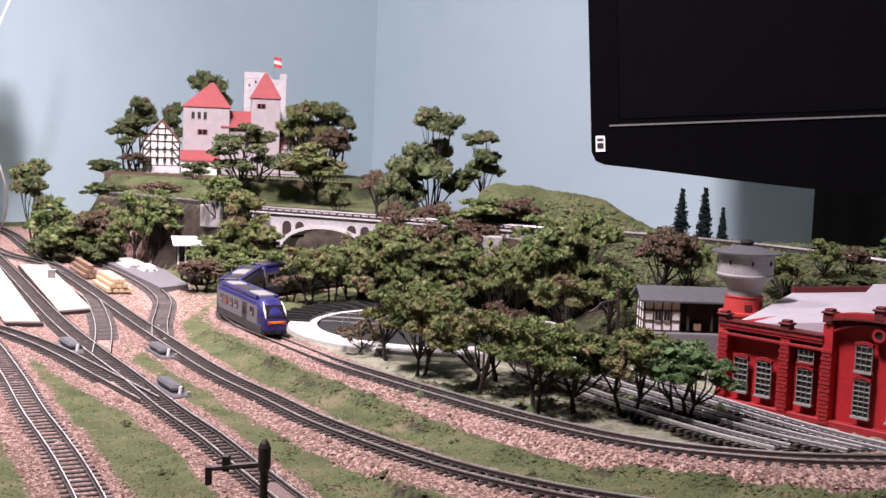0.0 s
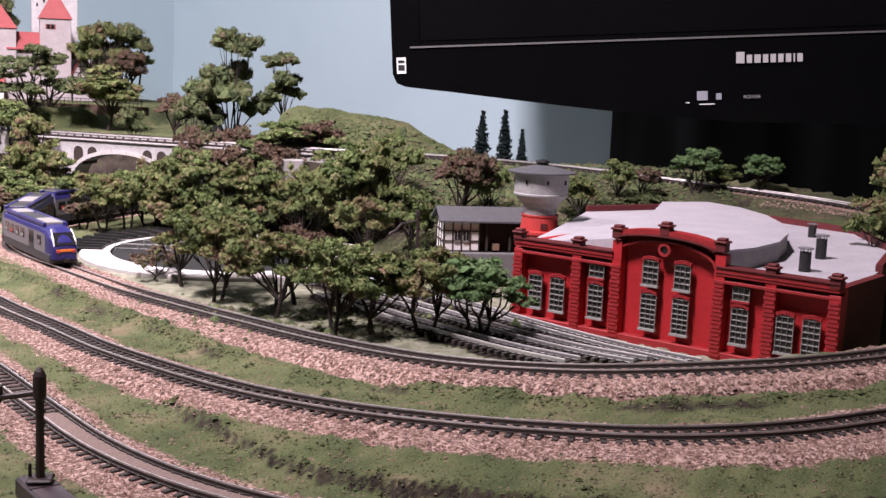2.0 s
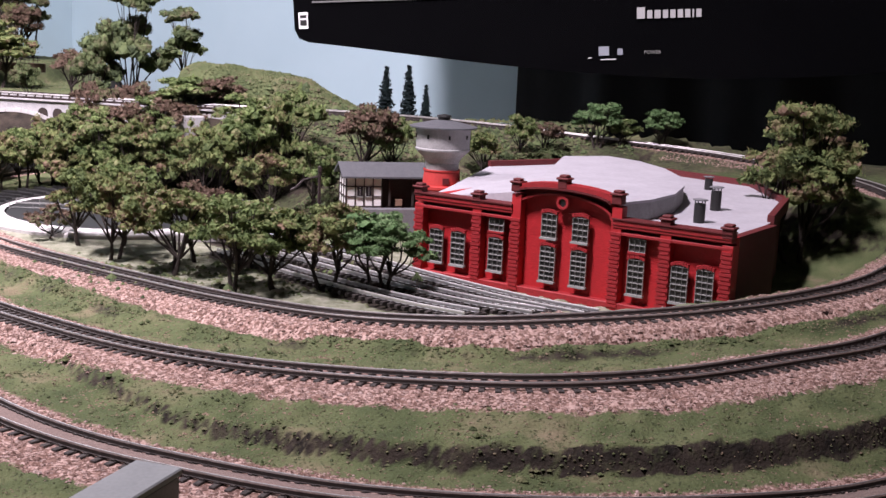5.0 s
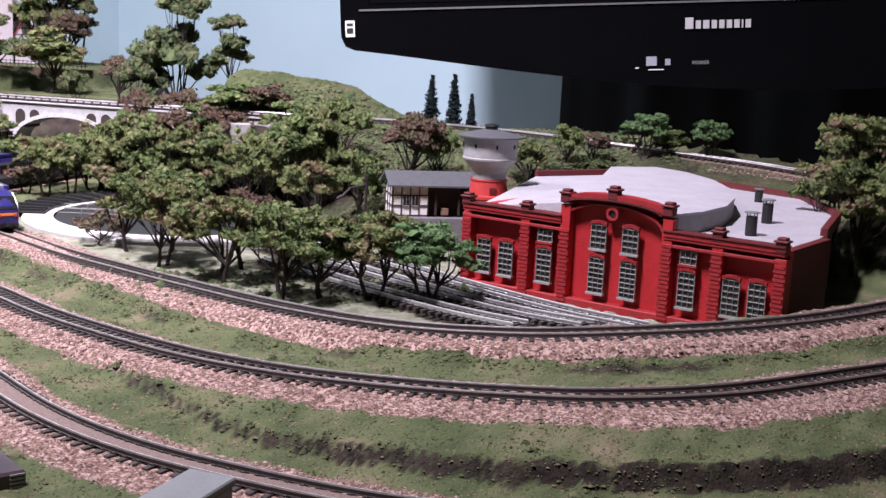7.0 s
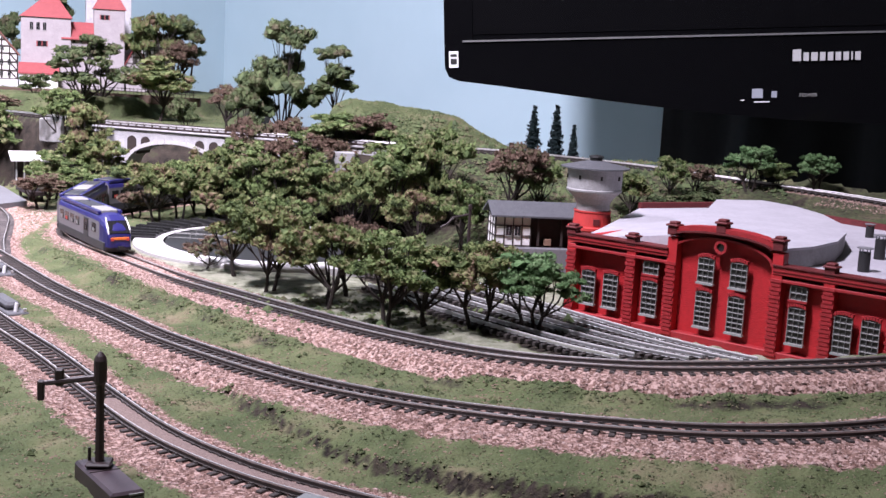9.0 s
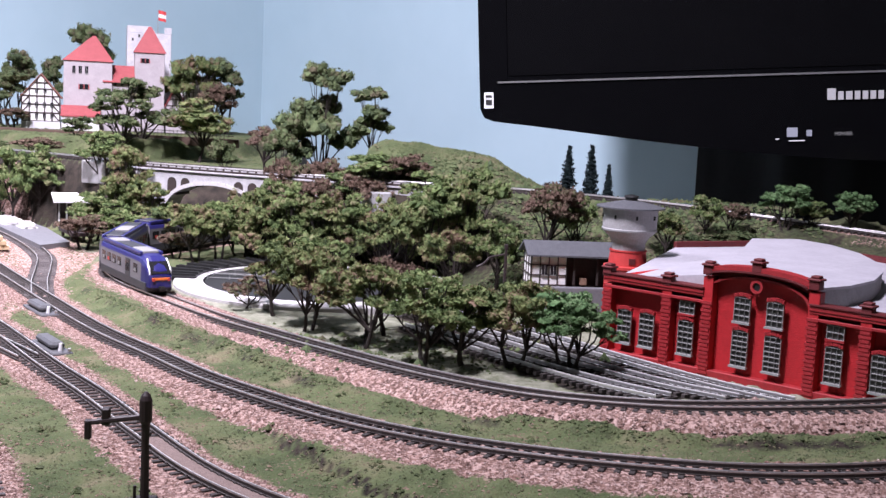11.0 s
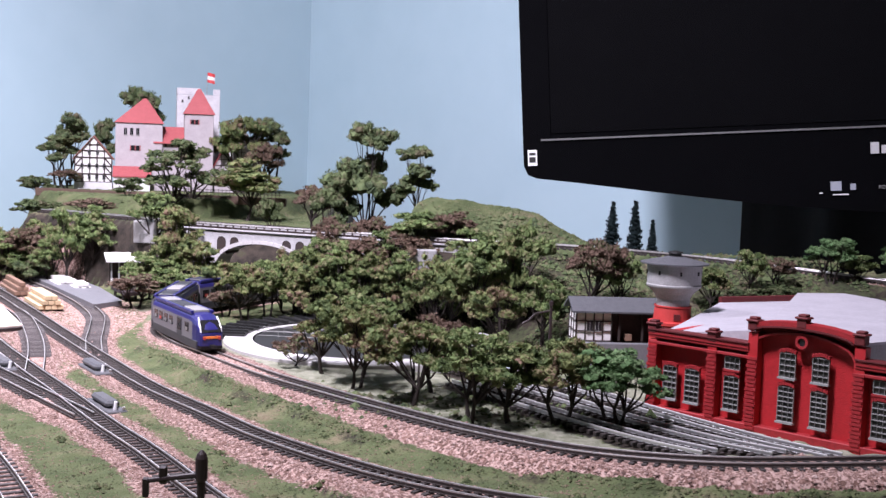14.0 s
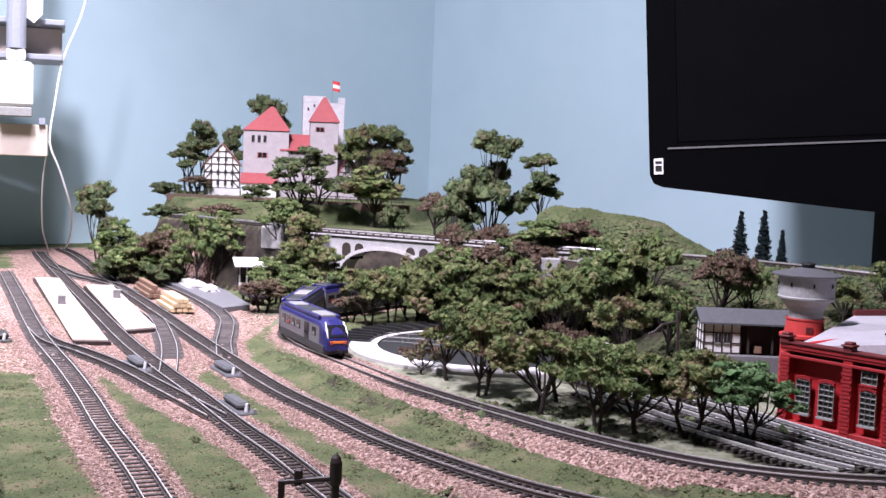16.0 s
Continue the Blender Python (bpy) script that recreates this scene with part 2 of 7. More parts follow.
def ground_material():
    """Turf, with ballast beds beside the tracks, pale scatter round the turntable and bare earth darkened for bank
    shade, by masks laid on the sheet.
    """
    m = bpy.data.materials.new("layout_ground")
    m.use_nodes = True
    nt = m.node_tree
    bsdf = nt.nodes["Principled BSDF"]
    bsdf.inputs["Roughness"].default_value = 0.95
    bsdf.inputs["Specular IOR Level"].default_value = 0.2
    geo = nt.nodes.new("ShaderNodeNewGeometry")

    def noise_ramp(scale, stops, detail=4.0, kind="ShaderNodeTexNoise"):
        n = nt.nodes.new(kind)
        n.inputs["Scale"].default_value = scale
        if kind == "ShaderNodeTexNoise":
            n.inputs["Detail"].default_value = detail
        nt.links.new(geo.outputs["Position"], n.inputs["Vector"])
        r = nt.nodes.new("ShaderNodeValToRGB")
        while len(r.color_ramp.elements) < len(stops):
            r.color_ramp.elements.new(0.5)
        for e, (p, c) in zip(r.color_ramp.elements, stops):
            e.position, e.color = p, (*c, 1)
        out = n.outputs["Fac"] if kind == "ShaderNodeTexNoise" else n.outputs["Color"]
        nt.links.new(out, r.inputs["Fac"])
        return n, r.outputs["Color"]

    def blend(a, b, fac):
        mx = nt.nodes.new("ShaderNodeMix")
        mx.data_type = "RGBA"
        nt.links.new(fac, mx.inputs["Factor"])
        nt.links.new(a, mx.inputs[6])
        nt.links.new(b, mx.inputs[7])
        return mx.outputs[2]

    def mask(name, soft=0.25, scale=350):
        at = nt.nodes.new("ShaderNodeAttribute")
        at.attribute_name = name
        n = node(nt, "ShaderNodeTexNoise", Scale=scale, Detail=4.0)
        nt.links.new(geo.outputs["Position"], n.inputs["Vector"])
        a = nt.nodes.new("ShaderNodeMath")
        a.operation = "MULTIPLY_ADD"
        nt.links.new(n.outputs["Fac"], a.inputs[0])
        a.inputs[1].default_value = 0.9
        nt.links.new(at.outputs["Fac"], a.inputs[2])
        r = nt.nodes.new("ShaderNodeMapRange")
        r.inputs["From Min"].default_value, r.inputs["From Max"].default_value = 0.95 - soft, 0.95 + soft
        nt.links.new(a.outputs[0], r.inputs["Value"])
        return r.outputs["Result"]

    _, turf = noise_ramp(45, [(0.3, (0.052, 0.070, 0.030)), (0.45, (0.078, 0.098, 0.043)), (0.57, (0.104, 0.120, 0.056)), (0.72, (0.180, 0.150, 0.095))], 8.0)
    fine, bal = noise_ramp(900, [(0.3, (0.14, 0.082, 0.065)), (0.45, (0.235, 0.145, 0.118)), (0.58, (0.315, 0.205, 0.173)), (0.72, (0.43, 0.305, 0.265))], 3.0, "ShaderNodeTexVoronoi")
    _, pale = noise_ramp(140, [(0.3, (0.12, 0.128, 0.085)), (0.5, (0.215, 0.220, 0.160)), (0.7, (0.30, 0.295, 0.235))], 8.0)
    # Earth taken close to black, so the banks' shade sits in its colour.
    _, soil_shade = noise_ramp(120, [(0.3, (0.014, 0.012, 0.010)), (0.6, (0.042, 0.033, 0.026)), (0.8, (0.052, 0.056, 0.028))], 8.0)
    col = blend(turf, soil_shade, mask("soil_shade"))
    col = blend(col, pale, mask("pale"))
    col = blend(col, bal, mask("ballast", 0.15, 500))
    nt.links.new(col, bsdf.inputs["Base Color"])
    bp = nt.nodes.new("ShaderNodeBump")
    bp.inputs["Strength"].default_value, bp.inputs["Distance"].default_value = 0.7, 0.0012
    n = node(nt, "ShaderNodeTexNoise", Scale=900.0, Detail=5.0)
    nt.links.new(geo.outputs["Position"], n.inputs["Vector"])
    nt.links.new(n.outputs["Fac"], bp.inputs["Height"])
    nt.links.new(bp.outputs["Normal"], bsdf.inputs["Normal"])
    return m


GROUND = ground_material()

# ---- builders ----


def part(name, bm, material, parent=None, label="", smooth=False):
    me = bpy.data.meshes.new(name)
    bmesh.ops.recalc_face_normals(bm, faces=bm.faces)
    bm.to_mesh(me)
    bm.free()
    me.materials.append(material)
    if smooth:
        me.shade_smooth()
    ob = new(name, me)
    ob.parent = parent
    if label:
        ob["label"] = label
    return ob


def mesh_part(name, verts, faces, material, parent=None, label="", smooth=False):
    me = bpy.data.meshes.new(name)
    me.from_pydata(verts, [], faces)
    me.update()
    me.materials.append(material)
    if smooth:
        me.shade_smooth()
    ob = new(name, me)
    ob.parent = parent
    if label:
        ob["label"] = label
    return ob


def thing(name, label, category, x=0.0, y=0.0, z=0.0, rz=0.0, group="", kind=""):
    ob = new(name)
    ob.empty_display_size = 0.01
    ob.matrix_world = pose(x, y, z, 0, 0, rz)
    return tagged(ob, label, category, group, kind)


def box(bm, x0, x1, y0, y1, z0, z1, bevel=0.0, m=None):
    r = bmesh.ops.create_cube(bm, size=1.0)
    vs = r["verts"]
    bmesh.ops.scale(bm, vec=(x1 - x0, y1 - y0, z1 - z0), verts=vs)
    bmesh.ops.translate(bm, vec=((x0 + x1) / 2, (y0 + y1) / 2, (z0 + z1) / 2), verts=vs)
    if bevel:
        es = list({e for v in vs for e in v.link_edges})
        b = bmesh.ops.bevel(bm, geom=es, offset=bevel, segments=1, affect="EDGES")
        vs = list({v for v in vs if v.is_valid} | set(b["verts"]))
    if m is not None:
        bmesh.ops.transform(bm, matrix=m, verts=vs)
    return bm


def boxes(*rows, bevel=0.0):
    bm = bmesh.new()
    for r in rows:
        box(bm, *r, bevel=bevel)
    return bm


def tube(bm, p, q, r0, r1=None, n=8):
    p, q = Vector(p), Vector(q)
    d = q - p
    if d.length < 1e-9:
        return bm
    res = bmesh.ops.create_cone(bm, cap_ends=True, segments=n, radius1=r0, radius2=r0 if r1 is None else r1, depth=d.length)
    m = Matrix.Translation((p + q) / 2) @ d.to_track_quat("Z", "Y").to_matrix().to_4x4()
    bmesh.ops.transform(bm, matrix=m, verts=res["verts"])
    return bm


def lathe(bm, profile, n=32, m=None, arc=360.0):
    """Turn (radius, height) pairs round z."""
    rings, full = [], arc >= 360
    k = n if full else n + 1
    vs = []
    for r, z in profile:
        ring = [bm.verts.new((r * math.cos(radians(arc) * i / n), r * math.sin(radians(arc) * i / n), z)) for i in range(k)]
        rings.append(ring)
        vs += ring
    for a, b in zip(rings, rings[1:]):
        for i in range(n):
            j = (i + 1) % k
            bm.faces.new((a[i], a[j], b[j], b[i]))
    if full:
        if profile[0][0] > 1e-6:
            bm.faces.new(rings[0])
        if profile[-1][0] > 1e-6:
            bm.faces.new(rings[-1])
    if m is not None:
        bmesh.ops.transform(bm, matrix=m, verts=vs)
    return bm


def prism(bm, outline, z0, z1, m=None):
    """A closed outline in x and y, drawn up from z0 to z1."""
    lo = [bm.verts.new((x, y, z0)) for x, y in outline]
    hi = [bm.verts.new((x, y, z1)) for x, y in outline]
    n = len(lo)
    bm.faces.new(lo)
    bm.faces.new(hi)
    for i in range(n):
        bm.faces.new((lo[i], lo[(i + 1) % n], hi[(i + 1) % n], hi[i]))
    if m is not None:
        bmesh.ops.transform(bm, matrix=m, verts=lo + hi)
    return bm


UPRIGHT = Matrix(((1, 0, 0, 0), (0, 0, -1, 0), (0, 1, 0, 0), (0, 0, 0, 1)))  # an outline's y becomes z, its depth runs to -y


def smoothstep(a, b, v):
    s = np.clip((v - a) / (b - a), 0, 1)
    return s * s * (3 - 2 * s)


def spline(points, step):
    """An evenly stepped Catmull-Rom curve through the points."""
    p = np.array(points, float)
    p = np.vstack([2 * p[0] - p[1], p, 2 * p[-1] - p[-2]])
    out = []
    for i in range(1, len(p) - 2):
        t = np.linspace(0, 1, 40, endpoint=False)[:, None]
        a, b, c, d = p[i - 1:i + 3]
        out.append(0.5 * (2 * b + (c - a) * t + (2 * a - 5 * b + 4 * c - d) * t**2 + (3 * b - a - 3 * c + d) * t**3))
    q = np.vstack(out + [p[-2:-1]])
    s = np.r_[0, np.cumsum(np.linalg.norm(np.diff(q, axis=0), axis=1))]
    n = max(2, int(round(s[-1] / step)) + 1)
    u = np.linspace(0, s[-1], n)
    return np.stack([np.interp(u, s, q[:, k]) for k in range(q.shape[1])], 1)


# ---- the tracks' plan: x, y, z of the rail foot ----
TRACKS = {
    "yard": [(-0.455, 1.085, 0), (-0.411, 0.993, 0), (-0.362, 0.890, 0), (-0.311, 0.782, 0), (-0.274, 0.707, 0), (-0.233, 0.630, 0), (-0.198, 0.561, 0), (-0.171, 0.505, 0), (-0.147, 0.459, 0), (-0.127, 0.419, 0), (-0.105, 0.37, 0), (-0.085, 0.31, 0)],
    "signal": [(-0.50, 1.29, 0), (-0.477, 1.237, 0), (-0.400, 1.076, 0), (-0.324, 0.920, 0), (-0.234, 0.735, 0), (-0.185, 0.643, 0), (-0.153, 0.586, 0), (-0.116, 0.518, 0), (-0.089, 0.472, 0), (-0.063, 0.423, 0), (-0.038, 0.379, 0), (-0.012, 0.347, 0), (0.018, 0.322, 0), (0.060, 0.296, 0), (0.11, 0.281, 0), (0.16, 0.279, -0.001), (0.21, 0.287, -0.002), (0.29, 0.32, -0.002), (0.36, 0.38, -0.002)],
    "middle": [(-0.49, 1.33, 0), (-0.445, 1.253, 0), (-0.379, 1.118, 0), (-0.317, 0.995, 0), (-0.257, 0.880, 0), (-0.200, 0.767, 0), (-0.157, 0.684, 0), (-0.112, 0.600, 0), (-0.075, 0.540, 0.001), (-0.046, 0.493, 0.002), (-0.002, 0.436, 0.004), (0.034, 0.401, 0.006), (0.068, 0.378, 0.008), (0.102, 0.361, 0.010), (0.136, 0.353, 0.011), (0.176, 0.354, 0.012), (0.221, 0.366, 0.013), (0.267, 0.385, 0.013), (0.33, 0.43, 0.013), (0.40, 0.50, 0.013)],
    "loop": [(0.03, 1.10, 0), (-0.02, 1.045, 0), (-0.065, 0.985, 0), (-0.100, 0.935, 0), (-0.130, 0.880, 0), (-0.142, 0.828, 0), (-0.138, 0.784, 0), (-0.121, 0.741, 0), (-0.094, 0.696, 0), (-0.058, 0.640, 0), (-0.026, 0.595, 0.001), (0.002, 0.557, 0.002), (0.040, 0.506, 0.004), (0.080, 0.466, 0.006), (0.120, 0.445, 0.008), (0.157, 0.437, 0.010), (0.217, 0.436, 0.013), (0.274, 0.448, 0.016), (0.325, 0.474, 0.019), (0.39, 0.535, 0.024), (0.435, 0.61, 0.029), (0.445, 0.70, 0.034), (0.40, 0.785, 0.039), (0.32, 0.85, 0.044), (0.24, 0.875, 0.050), (0.15, 0.876, 0.055), (0.07, 0.880, 0.0565), (0.0, 0.913, 0.0565), (-0.15, 0.985, 0.0565), (-0.21, 1.035, 0.0565), (-0.30, 1.10, 0.0565)],
    "siding": [(-0.161, 0.692, 0), (-0.172, 0.738, 0), (-0.181, 0.785, 0), (-0.193, 0.838, 0), (-0.216, 0.897, 0), (-0.249, 0.963, 0), (-0.297, 1.045, 0)],
    "ladder": [(-0.300, 0.760, 0), (-0.274, 0.716, 0), (-0.242, 0.683, 0), (-0.206, 0.641, 0), (-0.163, 0.581, 0), (-0.128, 0.532, 0)],
    "crossover": [(-0.265, 0.875, 0), (-0.238, 0.822, 0), (-0.210, 0.745, 0), (-0.193, 0.690, 0), (-0.178, 0.632, 0)],
    "far_left": [(-0.433, 1.150, 0), (-0.389, 1.080, 0), (-0.356, 1.044, 0), (-0.324, 1.006, 0), (-0.297, 0.962, 0)],
    "engine": [(0.045, 0.628, 0.0014), (0.068, 0.584, 0.0014), (0.091, 0.546, 0.0014), (0.117, 0.504, 0.0024), (0.137, 0.472, 0.0045)],
    "engine_b": [(0.040, 0.690, 0.0014), (0.072, 0.626, 0.0014), (0.096, 0.585, 0.0014), (0.124, 0.539, 0.0014), (0.146, 0.503, 0.0024), (0.166, 0.473, 0.0045)],
    "engine_c": [(0.062, 0.700, 0.0014), (0.076, 0.671, 0.0014), (0.102, 0.625, 0.0014), (0.130, 0.573, 0.0014), (0.154, 0.532, 0.0014), (0.171, 0.501, 0.0024), (0.188, 0.470, 0.0045)],
}
LINES = {k: spline(v, 0.004) for k, v in TRACKS.items()}


def near_lines(x, y, names, top=0.045, side=False):
    """For every place: the distance to the nearest of these lines and that line's height there, for lines below a height; with side, also how far that line lies behind the place."""
    x, y = np.asarray(x, np.float32), np.asarray(y, np.float32)
    best, which = np.full(x.shape, 81.0, np.float32), np.zeros(x.shape, np.int32)
    rows = np.vstack([LINES[k][LINES[k][:, 2] < top][::2] for k in names]).astype(np.float32)
    for i, (px, py, _) in enumerate(rows):
        d = (x - px) ** 2 + (y - py) ** 2
        near = d < best
        best[near] = d[near]
        which[near] = i
    best, high, back = np.sqrt(best).astype(float), rows[which, 2].astype(float), (rows[which, 1] - y).astype(float)
    return (best, high, back) if side else (best, high)


def bumpy(x, y, s, seed=0.0):
    """Cheap smooth variation between about -1 and 1."""
    return (np.sin(x * s + 1.3 + seed) * np.cos(y * s * 0.83 - 0.7 + seed * 2) + 0.5 * np.sin(x * s * 2.3 - y * s * 1.7 + seed) + 0.3 * np.cos(y * s * 4.1 + x * s * 3.3 + seed * 3)) / 1.8


def land(x, y):
    """The layout's height without the beds of the front tracks."""
    x, y = np.asarray(x, float), np.asarray(y, float)
    z = np.zeros(np.broadcast(x, y).shape)
    # wooded slope behind the turntable and the shed
    slope = smoothstep(0.70, 0.88, y + 0.18 * np.clip(-x, 0, 1) + 0.02 * bumpy(x, y, 18)) * smoothstep(-0.045, 0.03, x)
    z = np.maximum(z, 0.050 * slope)
    # grass hill: a ridge that starts steeply and runs out to the right
    crest = np.interp(x, [0.012, 0.028, 0.042, 0.06, 0.10, 0.125, 0.150, 0.175], [0, 0.030, 0.0375, 0.034, 0.032, 0.026, 0.011, 0.0])
    z = z + crest * np.exp(-(((y - 0.940) / 0.045) ** 2)) * (1 + 0.08 * bumpy(x, y, 60))
    # castle hill, a plateau with steep sides
    e = np.sqrt(((x + 0.228) / 0.152) ** 2 + ((y - 1.365) / 0.195) ** 2) + 0.035 * bumpy(x, y, 22)
    z = np.maximum(z, 0.068 * smoothstep(1.12, 0.93, e))
    # bench below the castle, that carries the upper line
    bench = smoothstep(1.03, 1.085, y + 0.30 * (x + 0.20)) * smoothstep(-0.02, -0.06, x) * smoothstep(-0.365, -0.315, x)
    z = np.maximum(z, 0.049 * bench)
    # far corner behind the hill
    z = np.maximum(z, 0.045 * smoothstep(0.93, 1.05, y) * smoothstep(-0.05, 0.05, x))
    # right of the engine shed
    z = np.maximum(z, 0.034 * smoothstep(0.33, 0.40, x + 0.25 * (y - 0.62)) * smoothstep(0.50, 0.62, y))
    return z


LOW = ["yard", "signal", "middle", "loop", "siding", "ladder", "crossover"]

# ---- the room ----


def wall_slab(name, p, q, z0, z1, thick, material, label):
    """A wall from p to q, its face towards the room on the line p-q, its thickness on the far side."""
    d = Vector((q[0] - p[0], q[1] - p[1], 0))
    ob = part(name, boxes((0, d.length, 0, thick, z0, z1)), material)
    ob.matrix_world = pose(p[0], p[1], 0, 0, 0, math.degrees(math.atan2(d.y, d.x)))
    return tagged(ob, label, "wall", kind="structure")


CORNER = (-0.11, 1.81)
wall_slab("wall_left", (-1.45, 0.49), CORNER, -1.0, 1.42, 0.1, WALL, "plain pale blue painted wall behind the layout")
wall_slab("wall_right", CORNER, (1.35, 0.45), -1.0, 1.42, 0.1, WALL, "plain pale blue painted wall behind the television")
# Unseen walls, ceiling and floor, added to close the room and bounce light.
wall_slab("wall_east", (1.35, 0.45), (1.35, -1.6), -1.0, 1.42, 0.1, ROOMDARK, "unseen plain grey wall added to close the room")
wall_slab("wall_south", (1.35, -1.6), (-1.45, -1.6), -1.0, 1.42, 0.1, ROOMDARK, "unseen plain grey wall added behind the camera")
wall_slab("wall_west", (-1.45, -1.6), (-1.45, 0.49), -1.0, 1.42, 0.1, WALL, "unseen plain pale blue side wall added to close the room")
tagged(part("ceiling", boxes((-1.6, 1.5, -1.7, 1.95, 1.42, 1.5)), CEIL), "unseen plain white ceiling added to bounce light", "ceiling", kind="structure")
tagged(part("floor", boxes((-1.6, 1.5, -1.7, 1.95, -1.05, -1.0)), ROOMDARK), "unseen grey floor added to close the room", "floor", kind="structure")


# ---- the layout's ground ----
def build_ground():
    xs = np.r_[np.arange(-0.80, -0.45, 0.009), np.arange(-0.45, 0.48, 0.0028), np.arange(0.48, 0.95, 0.012)]
    ys = np.r_[np.arange(0.17, 0.26, 0.006), np.arange(0.26, 0.42, 0.0017), np.arange(0.42, 0.80, 0.0030), np.arange(0.80, 1.20, 0.005), np.arange(1.20, 1.86, 0.010)]
    X, Y = np.meshgrid(xs, ys, indexing="ij")
    d, high = near_lines(X, Y, LOW, 0.045)
    z = land(X, Y)
    wob = 0.0025 * bumpy(X, Y, 95) + 0.0012 * bumpy(X, Y, 260, 1.0)
    # raised banks under the lines that climb: a turf shoulder that leans out, then a steep dark side
    for key, crown, side, lean in (("middle", 0.036, 0.0045, 0.30), ("loop", 0.006, 0.012, 0.0)):
        dk, hk = near_lines(X, Y, [key], 0.045)
        w = crown * smoothstep(0.002, 0.008, hk) + 0.010 + 0.5 * wob
        crest = (hk - 0.0004) * (1 - lean * smoothstep(0.018, 0.040, dk))
        z = np.where(Y < 0.86, np.maximum(z, crest * (1 - smoothstep(w, w + side, dk))), z)
    # flat beds
    fall = 1 - smoothstep(0.0105, 0.021, d + wob)
    bed = high - 0.0001
    z = np.where((d < 0.08) & (Y < 0.86) | (d < 0.02), z * (1 - fall) + bed * fall, z)
    z = z + (1 - fall) * 0.0011 * bumpy(X, Y, 210) * (Y < 1.0) + (1 - fall) * 0.0006 * bumpy(X, Y, 520, 2.0)
    # low ridges of turf between the front lines
    d1, _ = near_lines(X, Y, ["middle"], 0.045)
    d2, h2 = near_lines(X, Y, ["loop"], 0.03)
    ridge = np.exp(-(((d1 - d2) / 0.012) ** 2)) * smoothstep(0.030, 0.045, d1 + d2) * smoothstep(0.78, 0.70, Y) * smoothstep(0.130, 0.105, d1 + d2)
    z = z + 0.0042 * ridge * (1 + 0.5 * bumpy(X, Y, 75))
    # Dark patches on the ridge's near side: its shadow painted through the mask.
    ridge_shade = np.exp(-(((d1 - d2 + 0.010) / 0.006) ** 2)) * (ridge > 0.05) * smoothstep(-0.1, 0.35, bumpy(X, Y, 48, 5.0))
    # upper line's ledge
    du, hu = near_lines(X, Y, ["loop"], 1.0)
    on = (hu > 0.03) & (du < 0.05) & ~((X > -0.155) & (X < 0.0) & (Y > 0.88))
    ledge = 1 - smoothstep(0.010, 0.030, du)
    z = np.where(on, z * (1 - ledge) + (hu - 0.0008) * ledge, z)
    # level ground round the turntable
    flat = 1 - smoothstep(0.094, 0.150, np.hypot(X - PIT[0], Y - PIT[1]))
    z = z * (1 - flat) + (0.0012 - 0.0038 * smoothstep(0.0, 0.05, X)) * flat
    # the edge towards the room
    n0, n1 = X.shape
    verts = np.stack([X, Y, z], -1).reshape(-1, 3)
    idx = np.arange(n0 * n1).reshape(n0, n1)
    quads = np.stack([idx[:-1, :-1], idx[1:, :-1], idx[1:, 1:], idx[:-1, 1:]], -1).reshape(-1, 4)
    # keep what lies inside the two back walls, and drop the turntable's pit
    cx, cy = verts[quads].mean(1)[:, 0], verts[quads].mean(1)[:, 1]
    inside = (cy < 0.49 + (cx + 1.45) * (1.81 - 0.49) / 1.34 + 0.02) & (cy < 1.81 - (cx + 0.11) * 1.36 / 1.46 + 0.02)
    inside &= (cx < 0.23) | (cy < 0.900 - 0.30 * (cx - 0.20))
    inside &= cy < np.where(cx > 0.16, 0.945 - 0.30 * (cx - 0.16), np.where(cx > -0.02, 1.06, 2.0))
    pit = np.hypot(cx - PIT[0], cy - PIT[1]) < PIT_R
    me = bpy.data.meshes.new("ground")
    me.from_pydata(verts.tolist(), [], quads[inside & ~pit].tolist())
    me.materials.append(GROUND)
    me.shade_smooth()
    x, y = X.ravel(), Y.ravel()
    dl, _, back = near_lines(x, y, LOW, 0.045, True)
    near = smoothstep(-0.004, 0.006, back) * smoothstep(0.75, 0.60, y)
    gap = 0.0135 + near * (0.0045 + 0.0065 * smoothstep(-0.12, 0.06, x)) + 0.0015 * bumpy(x, y, 60)
    ball = 1 - smoothstep(gap - 0.005, gap + 0.005, dl)
    yard = (x < -0.16) & (y > 0.62) & (dl < 0.035) & (x > -0.33 - 0.45 * (y - 0.70))
    ball = np.where(yard, np.maximum(ball, 0.75), ball)
    ball = np.where((land(x, y) > 0.004) & (y > 0.9), 0.0, ball)
    pale = (1 - smoothstep(0.095, 0.12, np.hypot(x + 0.005, (y - 0.735)))) * 0.9
    eng, _ = near_lines(x, y, ["engine", "engine_b", "engine_c"], 1)
    arc = LINES["loop"]
    arc = arc[(arc[:, 1] < 0.83) & (arc[:, 2] < 0.022)]
    front = smoothstep(0.006, 0.016, y - np.interp(x, arc[:, 0], arc[:, 1])) * smoothstep(0.70, 0.64, y) * smoothstep(-0.13, -0.10, x) * smoothstep(0.26, 0.20, x)
    pale = np.maximum(pale, 0.72 * front)
    pale = np.where(eng < 0.011, 0.15, pale)
    pale = np.maximum(pale, 0.7 * np.exp(-((x + 0.18) / 0.05) ** 2 - ((y - 0.87) / 0.05) ** 2))
    pale = np.maximum(pale, 0.12 * ((du.ravel() < 0.014) & (hu.ravel() > 0.04)))
